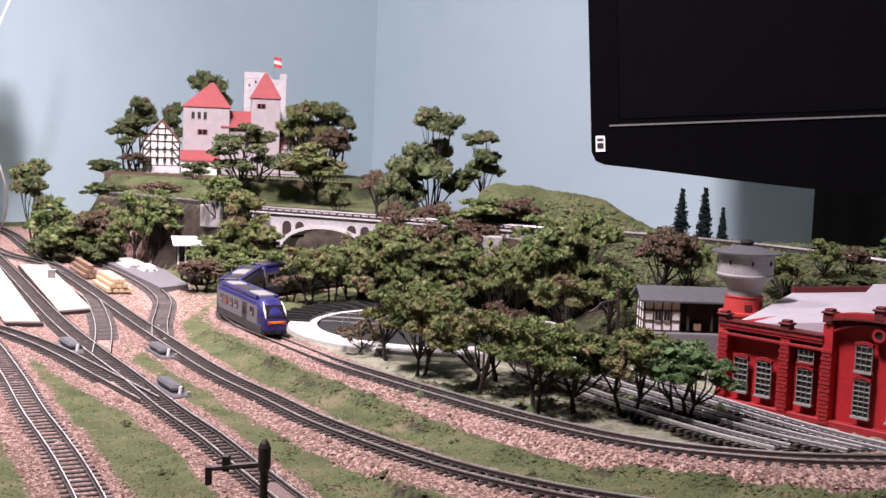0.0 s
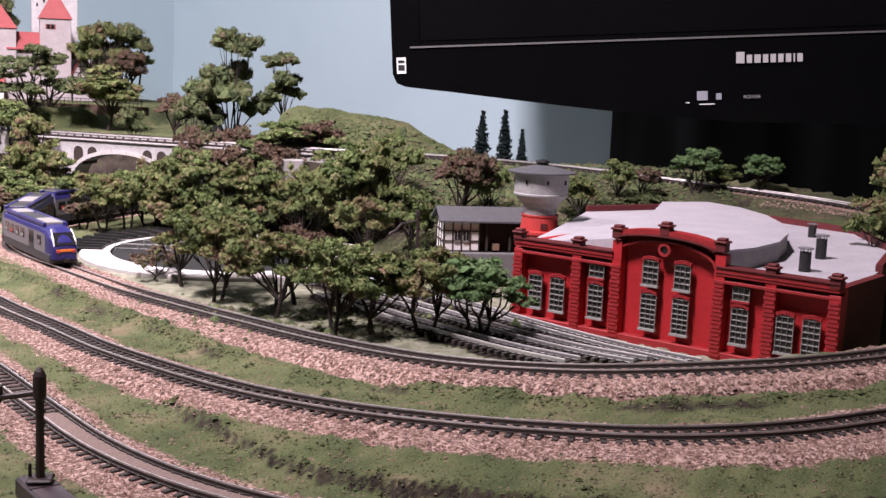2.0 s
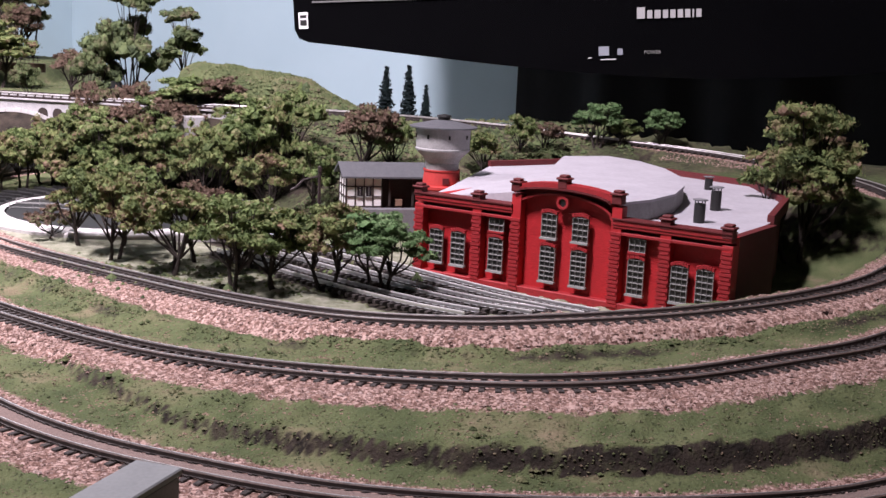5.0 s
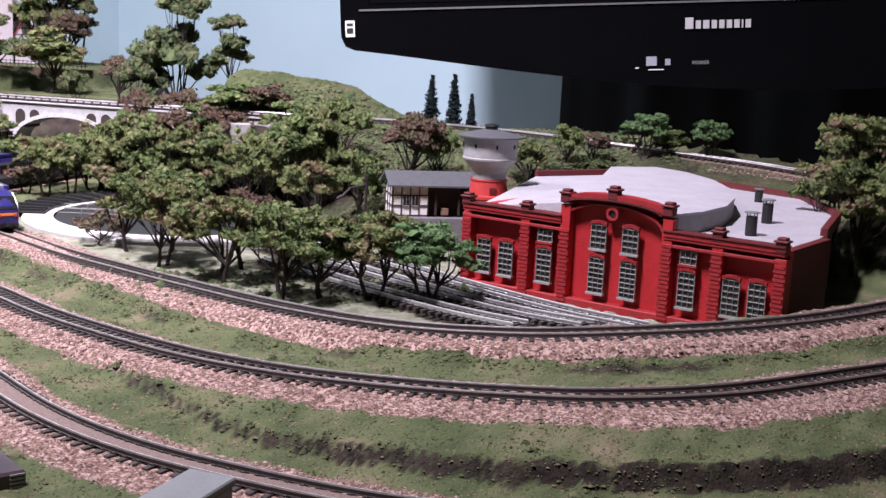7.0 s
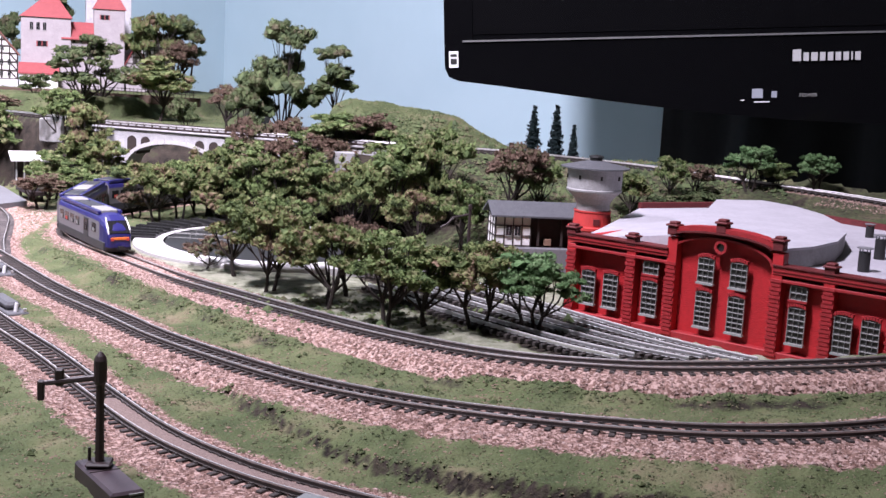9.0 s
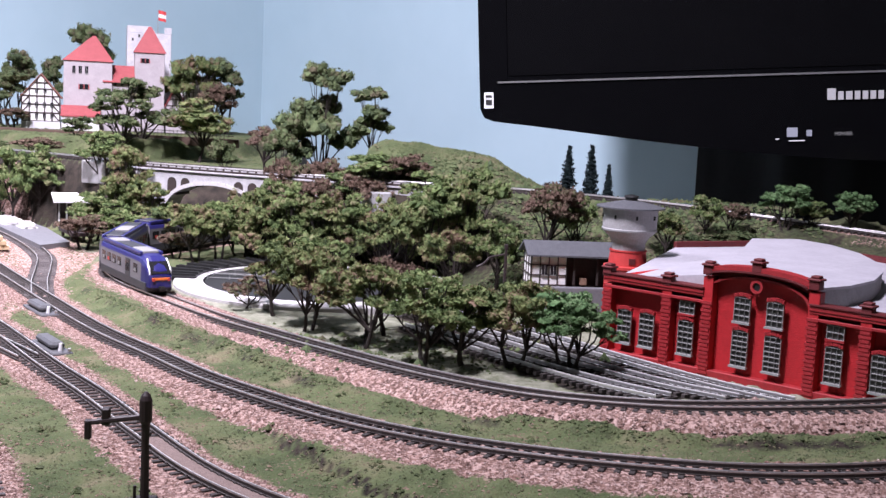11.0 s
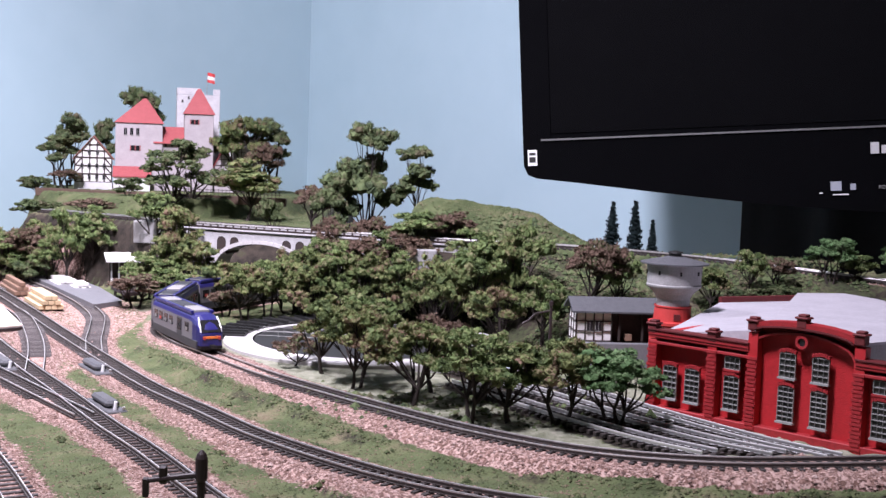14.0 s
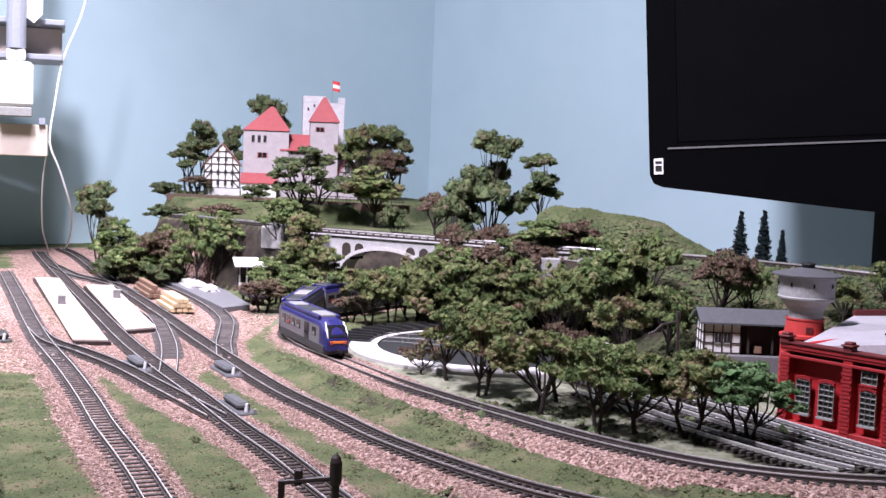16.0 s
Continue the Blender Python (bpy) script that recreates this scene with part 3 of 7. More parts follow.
    soil_shade = 0.55 * smoothstep(0.68, 0.76, y) * smoothstep(-0.06, 0.0, x) * smoothstep(0.88, 0.84, y)
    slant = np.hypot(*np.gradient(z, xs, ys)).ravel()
    # Steep faces show bare earth; its darkness also stands for their shade.
    soil_shade = np.maximum(soil_shade, np.where(y < 0.5, 0.80, 0.9) * smoothstep(0.45, 0.9, slant))
    soil_shade = np.maximum(soil_shade, 0.55 * (y > 0.93) * (x < -0.02) * (z.ravel() < 0.060) * (z.ravel() > 0.004))
    soil_shade = np.maximum(soil_shade, 0.75 * ridge_shade.ravel())
    soil_shade = np.where(eng < 0.011, 0.8, soil_shade)
    soil_shade = np.where((y > 1.10) & (x < -0.06), 0.35 * soil_shade, soil_shade)
    soil_shade = np.where((y > 0.885) & (x > 0.01), 0.15 * soil_shade, soil_shade)
    for name, values in (("ballast", ball), ("pale", pale), ("soil_shade", soil_shade)):
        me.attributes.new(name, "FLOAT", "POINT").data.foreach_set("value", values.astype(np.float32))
    return tagged(new("ground", me), "model landscape of green turf and pink ballast beds", "ground", kind="structure"), (xs, ys, z)


PIT, PIT_R = (-0.006, 0.752), 0.0785
ground, FIELD = build_ground()


def height(x, y):
    xs, ys, z = FIELD
    i = int(np.clip(np.searchsorted(xs, x) - 1, 0, len(xs) - 2))
    j = int(np.clip(np.searchsorted(ys, y) - 1, 0, len(ys) - 2))
    u, v = (x - xs[i]) / (xs[i + 1] - xs[i]), (y - ys[j]) / (ys[j + 1] - ys[j])
    return float(z[i, j] * (1 - u) * (1 - v) + z[i + 1, j] * u * (1 - v) + z[i, j + 1] * (1 - u) * v + z[i + 1, j + 1] * u * v)


tagged(part("layout_frame", boxes((-0.80, 0.95, 0.172, 0.19, -0.09, -0.004), bevel=0.002), PALEWOOD), "plain wooden edge board of the layout", "board", kind="structure")
tagged(part("layout_table", boxes((-0.80, 0.95, 0.19, 1.30, -0.10, -0.06), bevel=0.002), PALEWOOD), "wooden table top under the model landscape", "table", kind="structure")


# ---- tracks ----
def side_of(line):
    t = np.gradient(line, axis=0)
    t[:, 2] = 0
    t /= np.linalg.norm(t, axis=1)[:, None]
    return t, np.stack([-t[:, 1], t[:, 0], np.zeros(len(t))], 1)


def sweep(line, offset, profile):
    """A bar along the line, shifted sideways; the profile is (sideways, up) pairs."""
    _, s = side_of(line)
    k = len(profile)
    verts = np.concatenate([line + s * (offset + a) + np.array([0, 0, b]) for a, b in profile]).reshape(k, -1, 3).transpose(1, 0, 2).reshape(-1, 3)
    n = len(line)
    faces = [(i * k + j, i * k + (j + 1) % k, (i + 1) * k + (j + 1) % k, (i + 1) * k + j) for i in range(n - 1) for j in range(k)]
    faces += [tuple(range(k)), tuple(range((n - 1) * k, n * k))]
    return verts.tolist(), faces


def sleeper_mesh(material, wide=0.0163, name="sleeper", thick=0.00098):
    bm = bmesh.new()
    box(bm, -thick, thick, -wide / 2, wide / 2, -0.0012, 0.0006, bevel=0.0002)
    for sy in (-0.0045, 0.0045):
        box(bm, -0.0006, 0.0006, sy - 0.0012, sy + 0.0012, 0.0005, 0.0010)
    me = bpy.data.meshes.new(name)
    bm.to_mesh(me)
    bm.free()
    me.materials.append(material)
    return me


SLEEPER_MESH = sleeper_mesh(SLEEPER)
SLEEPER_GREY = sleeper_mesh(SLEEPERG, thick=0.00082)
RAIL_FOOT = [(-0.0006, 0.0007), (0.0006, 0.0007), (0.0006, 0.0009), (0.00022, 0.0010), (0.00022, 0.0020), (-0.00022, 0.0020), (-0.00022, 0.0010), (-0.0006, 0.0009)]
RAIL_HEAD = [(-0.00024, 0.0020), (0.00024, 0.0020), (0.00024, 0.0024), (0.00016, 0.0026), (-0.00016, 0.0026), (-0.00024, 0.0024)]


def build_track(key, label, mesh, pitch=0.0047, sleepers=(0, 1e9), most=300, sides=None):
    line = LINES[key]
    track = thing("railway_track", label, "railway track", *line[len(line) // 2], group="tracks of the layout")
    base = Vector(line[len(line) // 2])
    rel = line - np.array(base)
    for off in (-0.0045, 0.0045):
        v, f = sweep(rel, off, RAIL_FOOT)
        web = mesh_part("rail", v, f, sides or RAILWEB, track)
        v, f = sweep(rel, off, RAIL_HEAD)
        mesh_part("rail_head", v, f, RAILBRIGHT if sides else RAIL, web, "worn bright rail head")
    ties = spline(TRACKS[key], pitch)
    t, _ = side_of(ties)
    order = np.argsort(np.hypot(ties[:, 0] - 0.03, ties[:, 1] - 0.40))
    far = []
    for n, i in enumerate(order):
        p, a = ties[i] - np.array(base), math.degrees(math.atan2(t[i, 1], t[i, 0]))
        if not sleepers[0] <= i <= sleepers[1]:
            continue
        if n < most:
            ob = new("sleeper", mesh)
            ob.parent = track
            ob.matrix_basis = pose(*p, 0, 0, a + random.uniform(-1.5, 1.5))
        else:
            far.append(pose(*p, 0, 0, a))
    if far:
        bm = bmesh.new()
        for m in far:
            box(bm, -0.00098, 0.00098, -0.0081, 0.0081, -0.0012, 0.0006, m=m)
        part("sleeper_run", bm, mesh.materials[0], track)["kind"] = "stuff"
    return track


def infill(key, x0, x1, label):
    """Fine ballast filled up to the sleepers' tops between the rails."""
    line = LINES[key]
    line = line[(line[:, 0] > x0) & (line[:, 0] < x1)]
    v, f = sweep(line, 0.0, [(-0.0036, -0.0008), (0.0036, -0.0008), (0.0036, 0.0006), (0.0012, 0.0009), (-0.0012, 0.0009), (-0.0036, 0.0006)])
    fill = mat("dusty_infill", (0.26, 0.190, 0.165), (0.13, 0.095, 0.083), 0.95, 900, bump=0.8, bump_scale=1400)
    return tagged(mesh_part("ballast_infill", v, f, fill), label, "ballast", kind="structure")


infill("signal", -0.06, 0.30, "greyish pink ballast filled between the rails")
build_track("yard", "straight model track with dusty grey sleepers", SLEEPER_GREY, pitch=0.0056)
build_track("signal", "curved model track beside the signal mast", SLEEPER_MESH)
build_track("middle", "long curved model track on a ballast bank", SLEEPER_MESH)
build_track("loop", "long loop of model track that climbs round the shed", SLEEPER_MESH)
build_track("siding", "model siding that ends at the loading ramp", SLEEPER_GREY)
build_track("ladder", "model turnout track with black rails", SLEEPER_MESH, sleepers=(4, 50))
build_track("crossover", "short model crossover track between two lines", SLEEPER_GREY, sleepers=(6, 44))
build_track("far_left", "short model connecting track in the far yard", SLEEPER_GREY, sleepers=(4, 34))
build_track("engine", "bright model track from turntable to shed", SLEEPER_MESH, sides=SILVER)
build_track("engine_b", "bright model track beside the engine shed", SLEEPER_MESH, sides=SILVER)
build_track("engine_c", "bright model track along the shed wall", SLEEPER_MESH, sides=SILVER)


# ---- loose ballast and grass ----
def scatter(name, label, category, xy, size, flat, material, lift, seed, spread=0.5):
    """Thousands of small uneven chips, each a squashed octahedron, lying on the ground."""
    g = np.random.default_rng(seed)
    n = len(xy)
    base = np.array([(1, 0, 0), (0, 1, 0), (-1, 0, 0), (0, -1, 0), (0, 0, 1), (0, 0, -0.6)], float)
    tri = np.array([(0, 1, 4), (1, 2, 4), (2, 3, 4), (3, 0, 4)])
    s = size * np.exp(g.normal(0, spread, (n, 1, 1)))
    v = base[None] * s * g.uniform(0.6, 1.3, (n, 6, 1))
    v[:, :, 2] *= flat
    a = g.uniform(0, 2 * np.pi, n)
    c, si = np.cos(a)[:, None], np.sin(a)[:, None]
    vx, vy = v[:, :, 0] * c - v[:, :, 1] * si, v[:, :, 0] * si + v[:, :, 1] * c
    zz = np.array([height(px, py) for px, py in xy])
    v = np.stack([vx + xy[:, :1], vy + xy[:, 1:2], v[:, :, 2] + zz[:, None] + lift * s[:, :, 0]], -1)
    f = (tri[None] + 6 * np.arange(n)[:, None, None]).reshape(-1, 3)
    me = bpy.data.meshes.new(name)
    me.from_pydata(v.reshape(-1, 3).tolist(), [], f.tolist())
    me.materials.append(material)
    return tagged(new(name, me), label, category, kind="stuff")


def beside(names, inner, outer, per_metre, seed, top=0.045, keep=None):
    g = np.random.default_rng(seed)
    out = []
    for k in names:
        line = LINES[k]
        line = line[line[:, 2] < top]
        _, s = side_of(line)
        n = int(len(line) * 0.004 * per_metre)
        i = g.integers(0, len(line), n)
        d = g.uniform(inner, outer, n) * g.choice([-1, 1], n)
        out.append(line[i, :2] + s[i, :2] * d[:, None] + g.normal(0, 0.001, (n, 2)))
    xy = np.vstack(out)
    d, _, back = near_lines(xy[:, 0], xy[:, 1], LOW, 0.045, True)
    reach = 0.0135 + smoothstep(-0.004, 0.006, back) * (0.005 + 0.007 * smoothstep(-0.12, 0.06, xy[:, 0])) + 0.003 * bumpy(xy[:, 0], xy[:, 1], 60)
    ok = (d > inner) & (d < reach + g.normal(0, 0.0012, len(d))) & (xy[:, 1] > 0.25) & (xy[:, 1] < 1.1)
    if keep is not None:
        ok &= keep(xy[:, 0], xy[:, 1])
    return xy[ok]


scatter("ballast_chips", "coarse pinkish ballast chips along the tracks", "ballast", beside(["yard", "signal", "middle", "loop"], 0.0072, 0.026, 52000, 3, keep=lambda x, y: y < 0.80), 0.00036, 0.6, STONE_BALLAST, 0.1, 4)
scatter("ballast_chips", "fine pinkish ballast between the sleepers", "ballast", beside(["yard", "signal", "siding"], 0.0, 0.0075, 3500, 5, keep=lambda x, y: y < 0.8), 0.0005, 0.5, STONE_BALLAST, 0.0, 6)


def within_loop(x, y):
    """Whether a place lies behind the loop's front arc, towards the turntable and the shed."""
    f = LINES["loop"]
    f = f[(f[:, 1] < 0.83) & (f[:, 2] < 0.022)]
    return (x > -0.14) & (y > np.interp(x, f[:, 0], f[:, 1]) + 0.012) & (y < 0.84)


def grass_places(n, x0, x1, y0, y1, seed):
    g = np.random.default_rng(seed)
    xy = np.stack([g.uniform(x0, x1, n), g.uniform(y0, y1, n)], 1)
    d, _, back = near_lines(xy[:, 0], xy[:, 1], LOW, 0.045, True)
    reach = 0.0125 + smoothstep(-0.004, 0.006, back) * (0.005 + 0.007 * smoothstep(-0.12, 0.06, xy[:, 0])) + 0.003 * bumpy(xy[:, 0], xy[:, 1], 60)
    ok = (d > reach + 0.002 * g.normal(0, 1, n)) & (np.hypot(xy[:, 0] - PIT[0], xy[:, 1] - PIT[1]) > 0.11)
    ok &= near_lines(xy[:, 0], xy[:, 1], ["engine", "engine_b", "engine_c"], 1.0)[0] > 0.016
    ok &= ~within_loop(xy[:, 0], xy[:, 1])
    return xy[ok]


TURF = np.vstack([grass_places(105000, -0.30, 0.40, 0.27, 0.62, 11), grass_places(50000, -0.46, -0.05, 0.55, 0.95, 12)])
scatter("grass", "short olive foam turf between the tracks", "grass", TURF, 0.00042, 0.55, GRASS, 0.05, 13, 0.35)


def tussocks(n, seed):
    """Places in loose clusters along the turf ridges."""
    g = np.random.default_rng(seed)
    c = grass_places(n // 14, -0.30, 0.36, 0.27, 0.72, seed)
    xy = np.repeat(c, 16, 0) + g.normal(0, 0.0022, (len(c) * 16, 2)) * g.uniform(0.4, 1.5, (len(c), 1)).repeat(16, 0)
    d, _ = near_lines(xy[:, 0], xy[:, 1], LOW, 0.045)
    return xy[(d > 0.0125) & (xy[:, 1] > 0.265) & (bumpy(xy[:, 0], xy[:, 1], 40, 2.0) > -0.1)]


def ridge_places(n, seed):
    g = np.random.default_rng(seed)
    xy = np.stack([g.uniform(-0.13, 0.30, n), g.uniform(0.36, 0.72, n)], 1)
    x, y = xy[:, 0], xy[:, 1]
    d1, d2 = near_lines(x, y, ["middle"], 0.045)[0], near_lines(x, y, ["loop"], 0.03)[0]
    return xy[(np.abs(d1 - d2 + 0.004) < g.normal(0.004, 0.0025, n)) & (np.minimum(d1, d2) > 0.013) & (d1 + d2 < 0.11) & (bumpy(x, y, 38, 3.0) > -0.25)]


scatter("grass", "uneven mossy ridge between the curved tracks", "grass", ridge_places(90000, 61), 0.00055, 0.8, MOSS, 0.2, 62, 0.4)
scatter("grass", "darker moss tufts on the turf ridges", "grass", tussocks(11000, 31), 0.00062, 0.75, MOSS, 0.2, 32, 0.4)


def slope_places(n, seed):
    """Places on the wooded slope, clear of the pit, the shed and the tracks."""
    g = np.random.default_rng(seed)
    xy = np.stack([g.uniform(-0.06, 0.34, n), g.uniform(0.70, 0.92, n)], 1)
    x, y = xy[:, 0], xy[:, 1]
    d, _ = near_lines(x, y, ["loop"], 1.0)
    ok = (np.hypot(x - PIT[0], y - PIT[1]) > 0.102) & (d > 0.014) & (x + y * 0.95 > 0.74) & (bumpy(x, y, 55, 4.0) > -0.35)
    return xy[ok]


scatter("undergrowth", "low dark green undergrowth on the wooded slope", "undergrowth", slope_places(26000, 51), 0.0010, 0.9, LEAFD, 0.2, 52, 0.45)
scatter("undergrowth", "small tufts under the trees by the engine track", "undergrowth", np.random.default_rng(8).normal((0.06, 0.575), (0.05, 0.022), (900, 2)), 0.0009, 0.8, LEAFD, 0.2, 53, 0.5)


HILL = np.random.default_rng(71).uniform((0.005, 0.885), (0.185, 0.99), (16000, 2))
HILL = HILL[near_lines(HILL[:, 0], HILL[:, 1], ["loop"], 1.0)[0] > 0.013]
scatter("grass", "rough green turf on the grass hill", "grass", HILL, 0.00055, 0.6, MOSS, 0.1, 72, 0.45)
CREST = np.random.default_rng(73).uniform((-0.38, 1.14), (-0.06, 1.33), (12000, 2))
scatter("grass", "short green turf on the castle hill", "grass", CREST, 0.0006, 0.5, MOSS, 0.1, 74, 0.45)


# Black sheet added where the television's shadow darkens the wall.
def build_shadow_sheet():
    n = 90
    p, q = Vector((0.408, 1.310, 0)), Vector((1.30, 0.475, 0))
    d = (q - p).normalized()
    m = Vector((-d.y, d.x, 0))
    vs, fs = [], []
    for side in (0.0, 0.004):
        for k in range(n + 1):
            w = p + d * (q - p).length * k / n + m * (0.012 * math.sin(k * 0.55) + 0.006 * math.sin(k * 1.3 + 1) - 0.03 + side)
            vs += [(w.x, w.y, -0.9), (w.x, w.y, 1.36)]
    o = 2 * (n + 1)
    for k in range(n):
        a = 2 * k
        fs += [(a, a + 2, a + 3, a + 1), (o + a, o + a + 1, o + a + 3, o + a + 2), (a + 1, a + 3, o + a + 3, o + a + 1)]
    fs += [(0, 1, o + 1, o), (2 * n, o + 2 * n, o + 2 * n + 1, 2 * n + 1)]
    cloth = mat("tv_shadow_black", (0.012, 0.013, 0.014), (0.008, 0.009, 0.010), 0.95, 40)
    return tagged(mesh_part("curtain", vs, fs, cloth, None, "", True), "black sheet standing in for the television's shadow on the wall", "curtain")


build_shadow_sheet()

# ---- trees ----


def unit_lump():
    bm = bmesh.new()
    bmesh.ops.create_icosphere(bm, subdivisions=1, radius=1.0)
    bm.verts.ensure_lookup_table()
    v = np.array([tuple(q.co) for q in bm.verts])
    f = np.array([[q.index for q in p.verts] for p in bm.faces])
    bm.free()
    return v, f


LUMP_V, LUMP_F = unit_lump()


def leaf_cloud(centres, radii, count, size, seed, lumps=True, low=-0.35):
    """Ragged foam lumps, each with a loose coat of flakes that stick out."""
    g = np.random.default_rng(seed)
    vs, fs, n0 = [], [], 0
    for c, r in zip(centres, radii):
        c, r = np.array(c), np.array(r)
        if lumps:
            k = 1 + 0.25 * np.sin(LUMP_V @ g.normal(0, 4.5, 3) + g.uniform(0, 6)) + g.uniform(-0.28, 0.28, len(LUMP_V))
            vs.append(c + LUMP_V * r * (0.84 * k)[:, None])
            fs.append(LUMP_F + n0)
            n0 += len(LUMP_V)
        n = max(6, int(count * g.uniform(0.8, 1.2)))
        d = g.normal(0, 1, (n, 3))
        d /= np.linalg.norm(d, axis=1)[:, None]
        d[:, 2] = np.where(d[:, 2] < low, -d[:, 2], d[:, 2])
        p = c + d * r * (0.75 + 0.55 * g.random(n) ** 1.6)[:, None]
        a, b = g.normal(0, 1, (n, 3)), g.normal(0, 1, (n, 3))
        a = a - d * (a * d).sum(1)[:, None] * 0.8
        b = b - d * (b * d).sum(1)[:, None] * 0.4
        a /= np.linalg.norm(a, axis=1)[:, None]
        b /= np.linalg.norm(b, axis=1)[:, None]
        s = size * np.exp(g.normal(0, 0.4, n))[:, None]
        vs.append(np.stack([p - a * s, p + a * s * 0.8, p + b * s + d * s * 0.5], 1).reshape(-1, 3))
        fs.append(np.arange(3 * n).reshape(-1, 3) + n0)
        n0 += 3 * n
    return np.concatenate(vs), np.concatenate(fs)


SPAN = {}


def make_tree(label, category, tall, wide, clumps, leaf, seed, trunk=0.0010, low=0.45, stems=1, flat=0.80, leaf_size=0.00075, dense=46, lean=0.15, rsize=1.0, knobs=16):
    """A tree at the origin: bent tapering limbs fan out from the stem, each ending in a domed clump of foam lumps and flakes."""
    g = random.Random(seed)
    tree = thing("tree" if category == "tree" else "bush", label, category, group="trees of the layout")
    bm = bmesh.new()
    centres, radii = [], []
    forks = []
    for s in range(stems):
        a = 6.283 * s / stems + g.uniform(0, 1)
        foot = Vector((0.07 * wide * math.cos(a), 0.07 * wide * math.sin(a), 0)) * (stems > 1)
        foot.z = -0.0025
        fork = foot * 1.6 + Vector((g.uniform(-lean, lean) * tall * 0.4, g.uniform(-lean, lean) * tall * 0.4, tall * min(low, 0.62) * g.uniform(0.66, 0.86)))
        bend = (foot + fork) / 2 + Vector((g.uniform(-1, 1), g.uniform(-1, 1), 0)) * 0.0008
        tube(bm, foot, bend, trunk * 1.5, trunk * 1.1, 7)
        tube(bm, bend, fork, trunk * 1.1, trunk * 0.9, 7)
        forks.append(fork)
    spots = []
    for i in range(clumps):
        best, far = None, -1.0
        for _ in range(7):
            a, q = g.uniform(0, 6.283), math.sqrt(g.random())
            dome = math.sqrt(max(0.0, 1 - 0.85 * q * q))
            c = Vector((0.40 * wide * q * math.cos(a), 0.40 * wide * q * math.sin(a), tall * (low + (1 - low) * (0.86 * dome * (1 - 0.75 * g.random() ** 1.7)))))
            away = min([(c - o).length for o in spots], default=9.0)
            if away > far:
                best, far = c, away
        c = best
        spots.append(c)
        r = wide * g.uniform(0.13, 0.22) * rsize
        fork = min(forks, key=lambda f: (f.xy - c.xy).length)
        mid = fork.lerp(c, 0.5) + Vector((g.uniform(-1, 1), g.uniform(-1, 1), -0.5)) * 0.0022
        tube(bm, fork, mid, trunk * 0.75, trunk * 0.5, 5)
        tube(bm, mid, c, trunk * 0.5, trunk * 0.25, 5)
        for k in range(2):
            tube(bm, mid.lerp(c, 0.3), c + Vector((g.uniform(-1, 1), g.uniform(-1, 1), g.uniform(-0.3, 0.3))) * r * 0.7, trunk * 0.3, trunk * 0.15, 4)
        tip = Vector((g.uniform(-0.25, 0.25), g.uniform(-0.25, 0.25), 0))
        for k in range(knobs):
            b, q = g.uniform(0, 6.283), math.sqrt(g.random())
            up = math.sqrt(1 - 0.9 * q * q) * g.uniform(-0.15, 1.0)
            o = Vector((math.cos(b) * r * q, math.sin(b) * r * q, 0))
            q3 = c + o + Vector((0, 0, (up * flat * 0.75 + tip.dot(o) / r) * r))
            s = r * g.uniform(0.16, 0.40)
            centres.append(tuple(q3))
            radii.append((s * g.uniform(0.9, 1.3), s * g.uniform(0.9, 1.3), s * g.uniform(0.55, 0.85)))
    part("trunk", bm, TRUNK, tree, "dark twisted bare limbs")
    v, f = leaf_cloud(centres, radii, dense, leaf_size, seed)
    mesh_part("crown", v.tolist(), f.tolist(), leaf, tree)
    SPAN[tree] = (float(np.ptp(v[:, 0]) + np.ptp(v[:, 1])) / 2 * 0.92, float(v[:, 2].max()))
    return tree


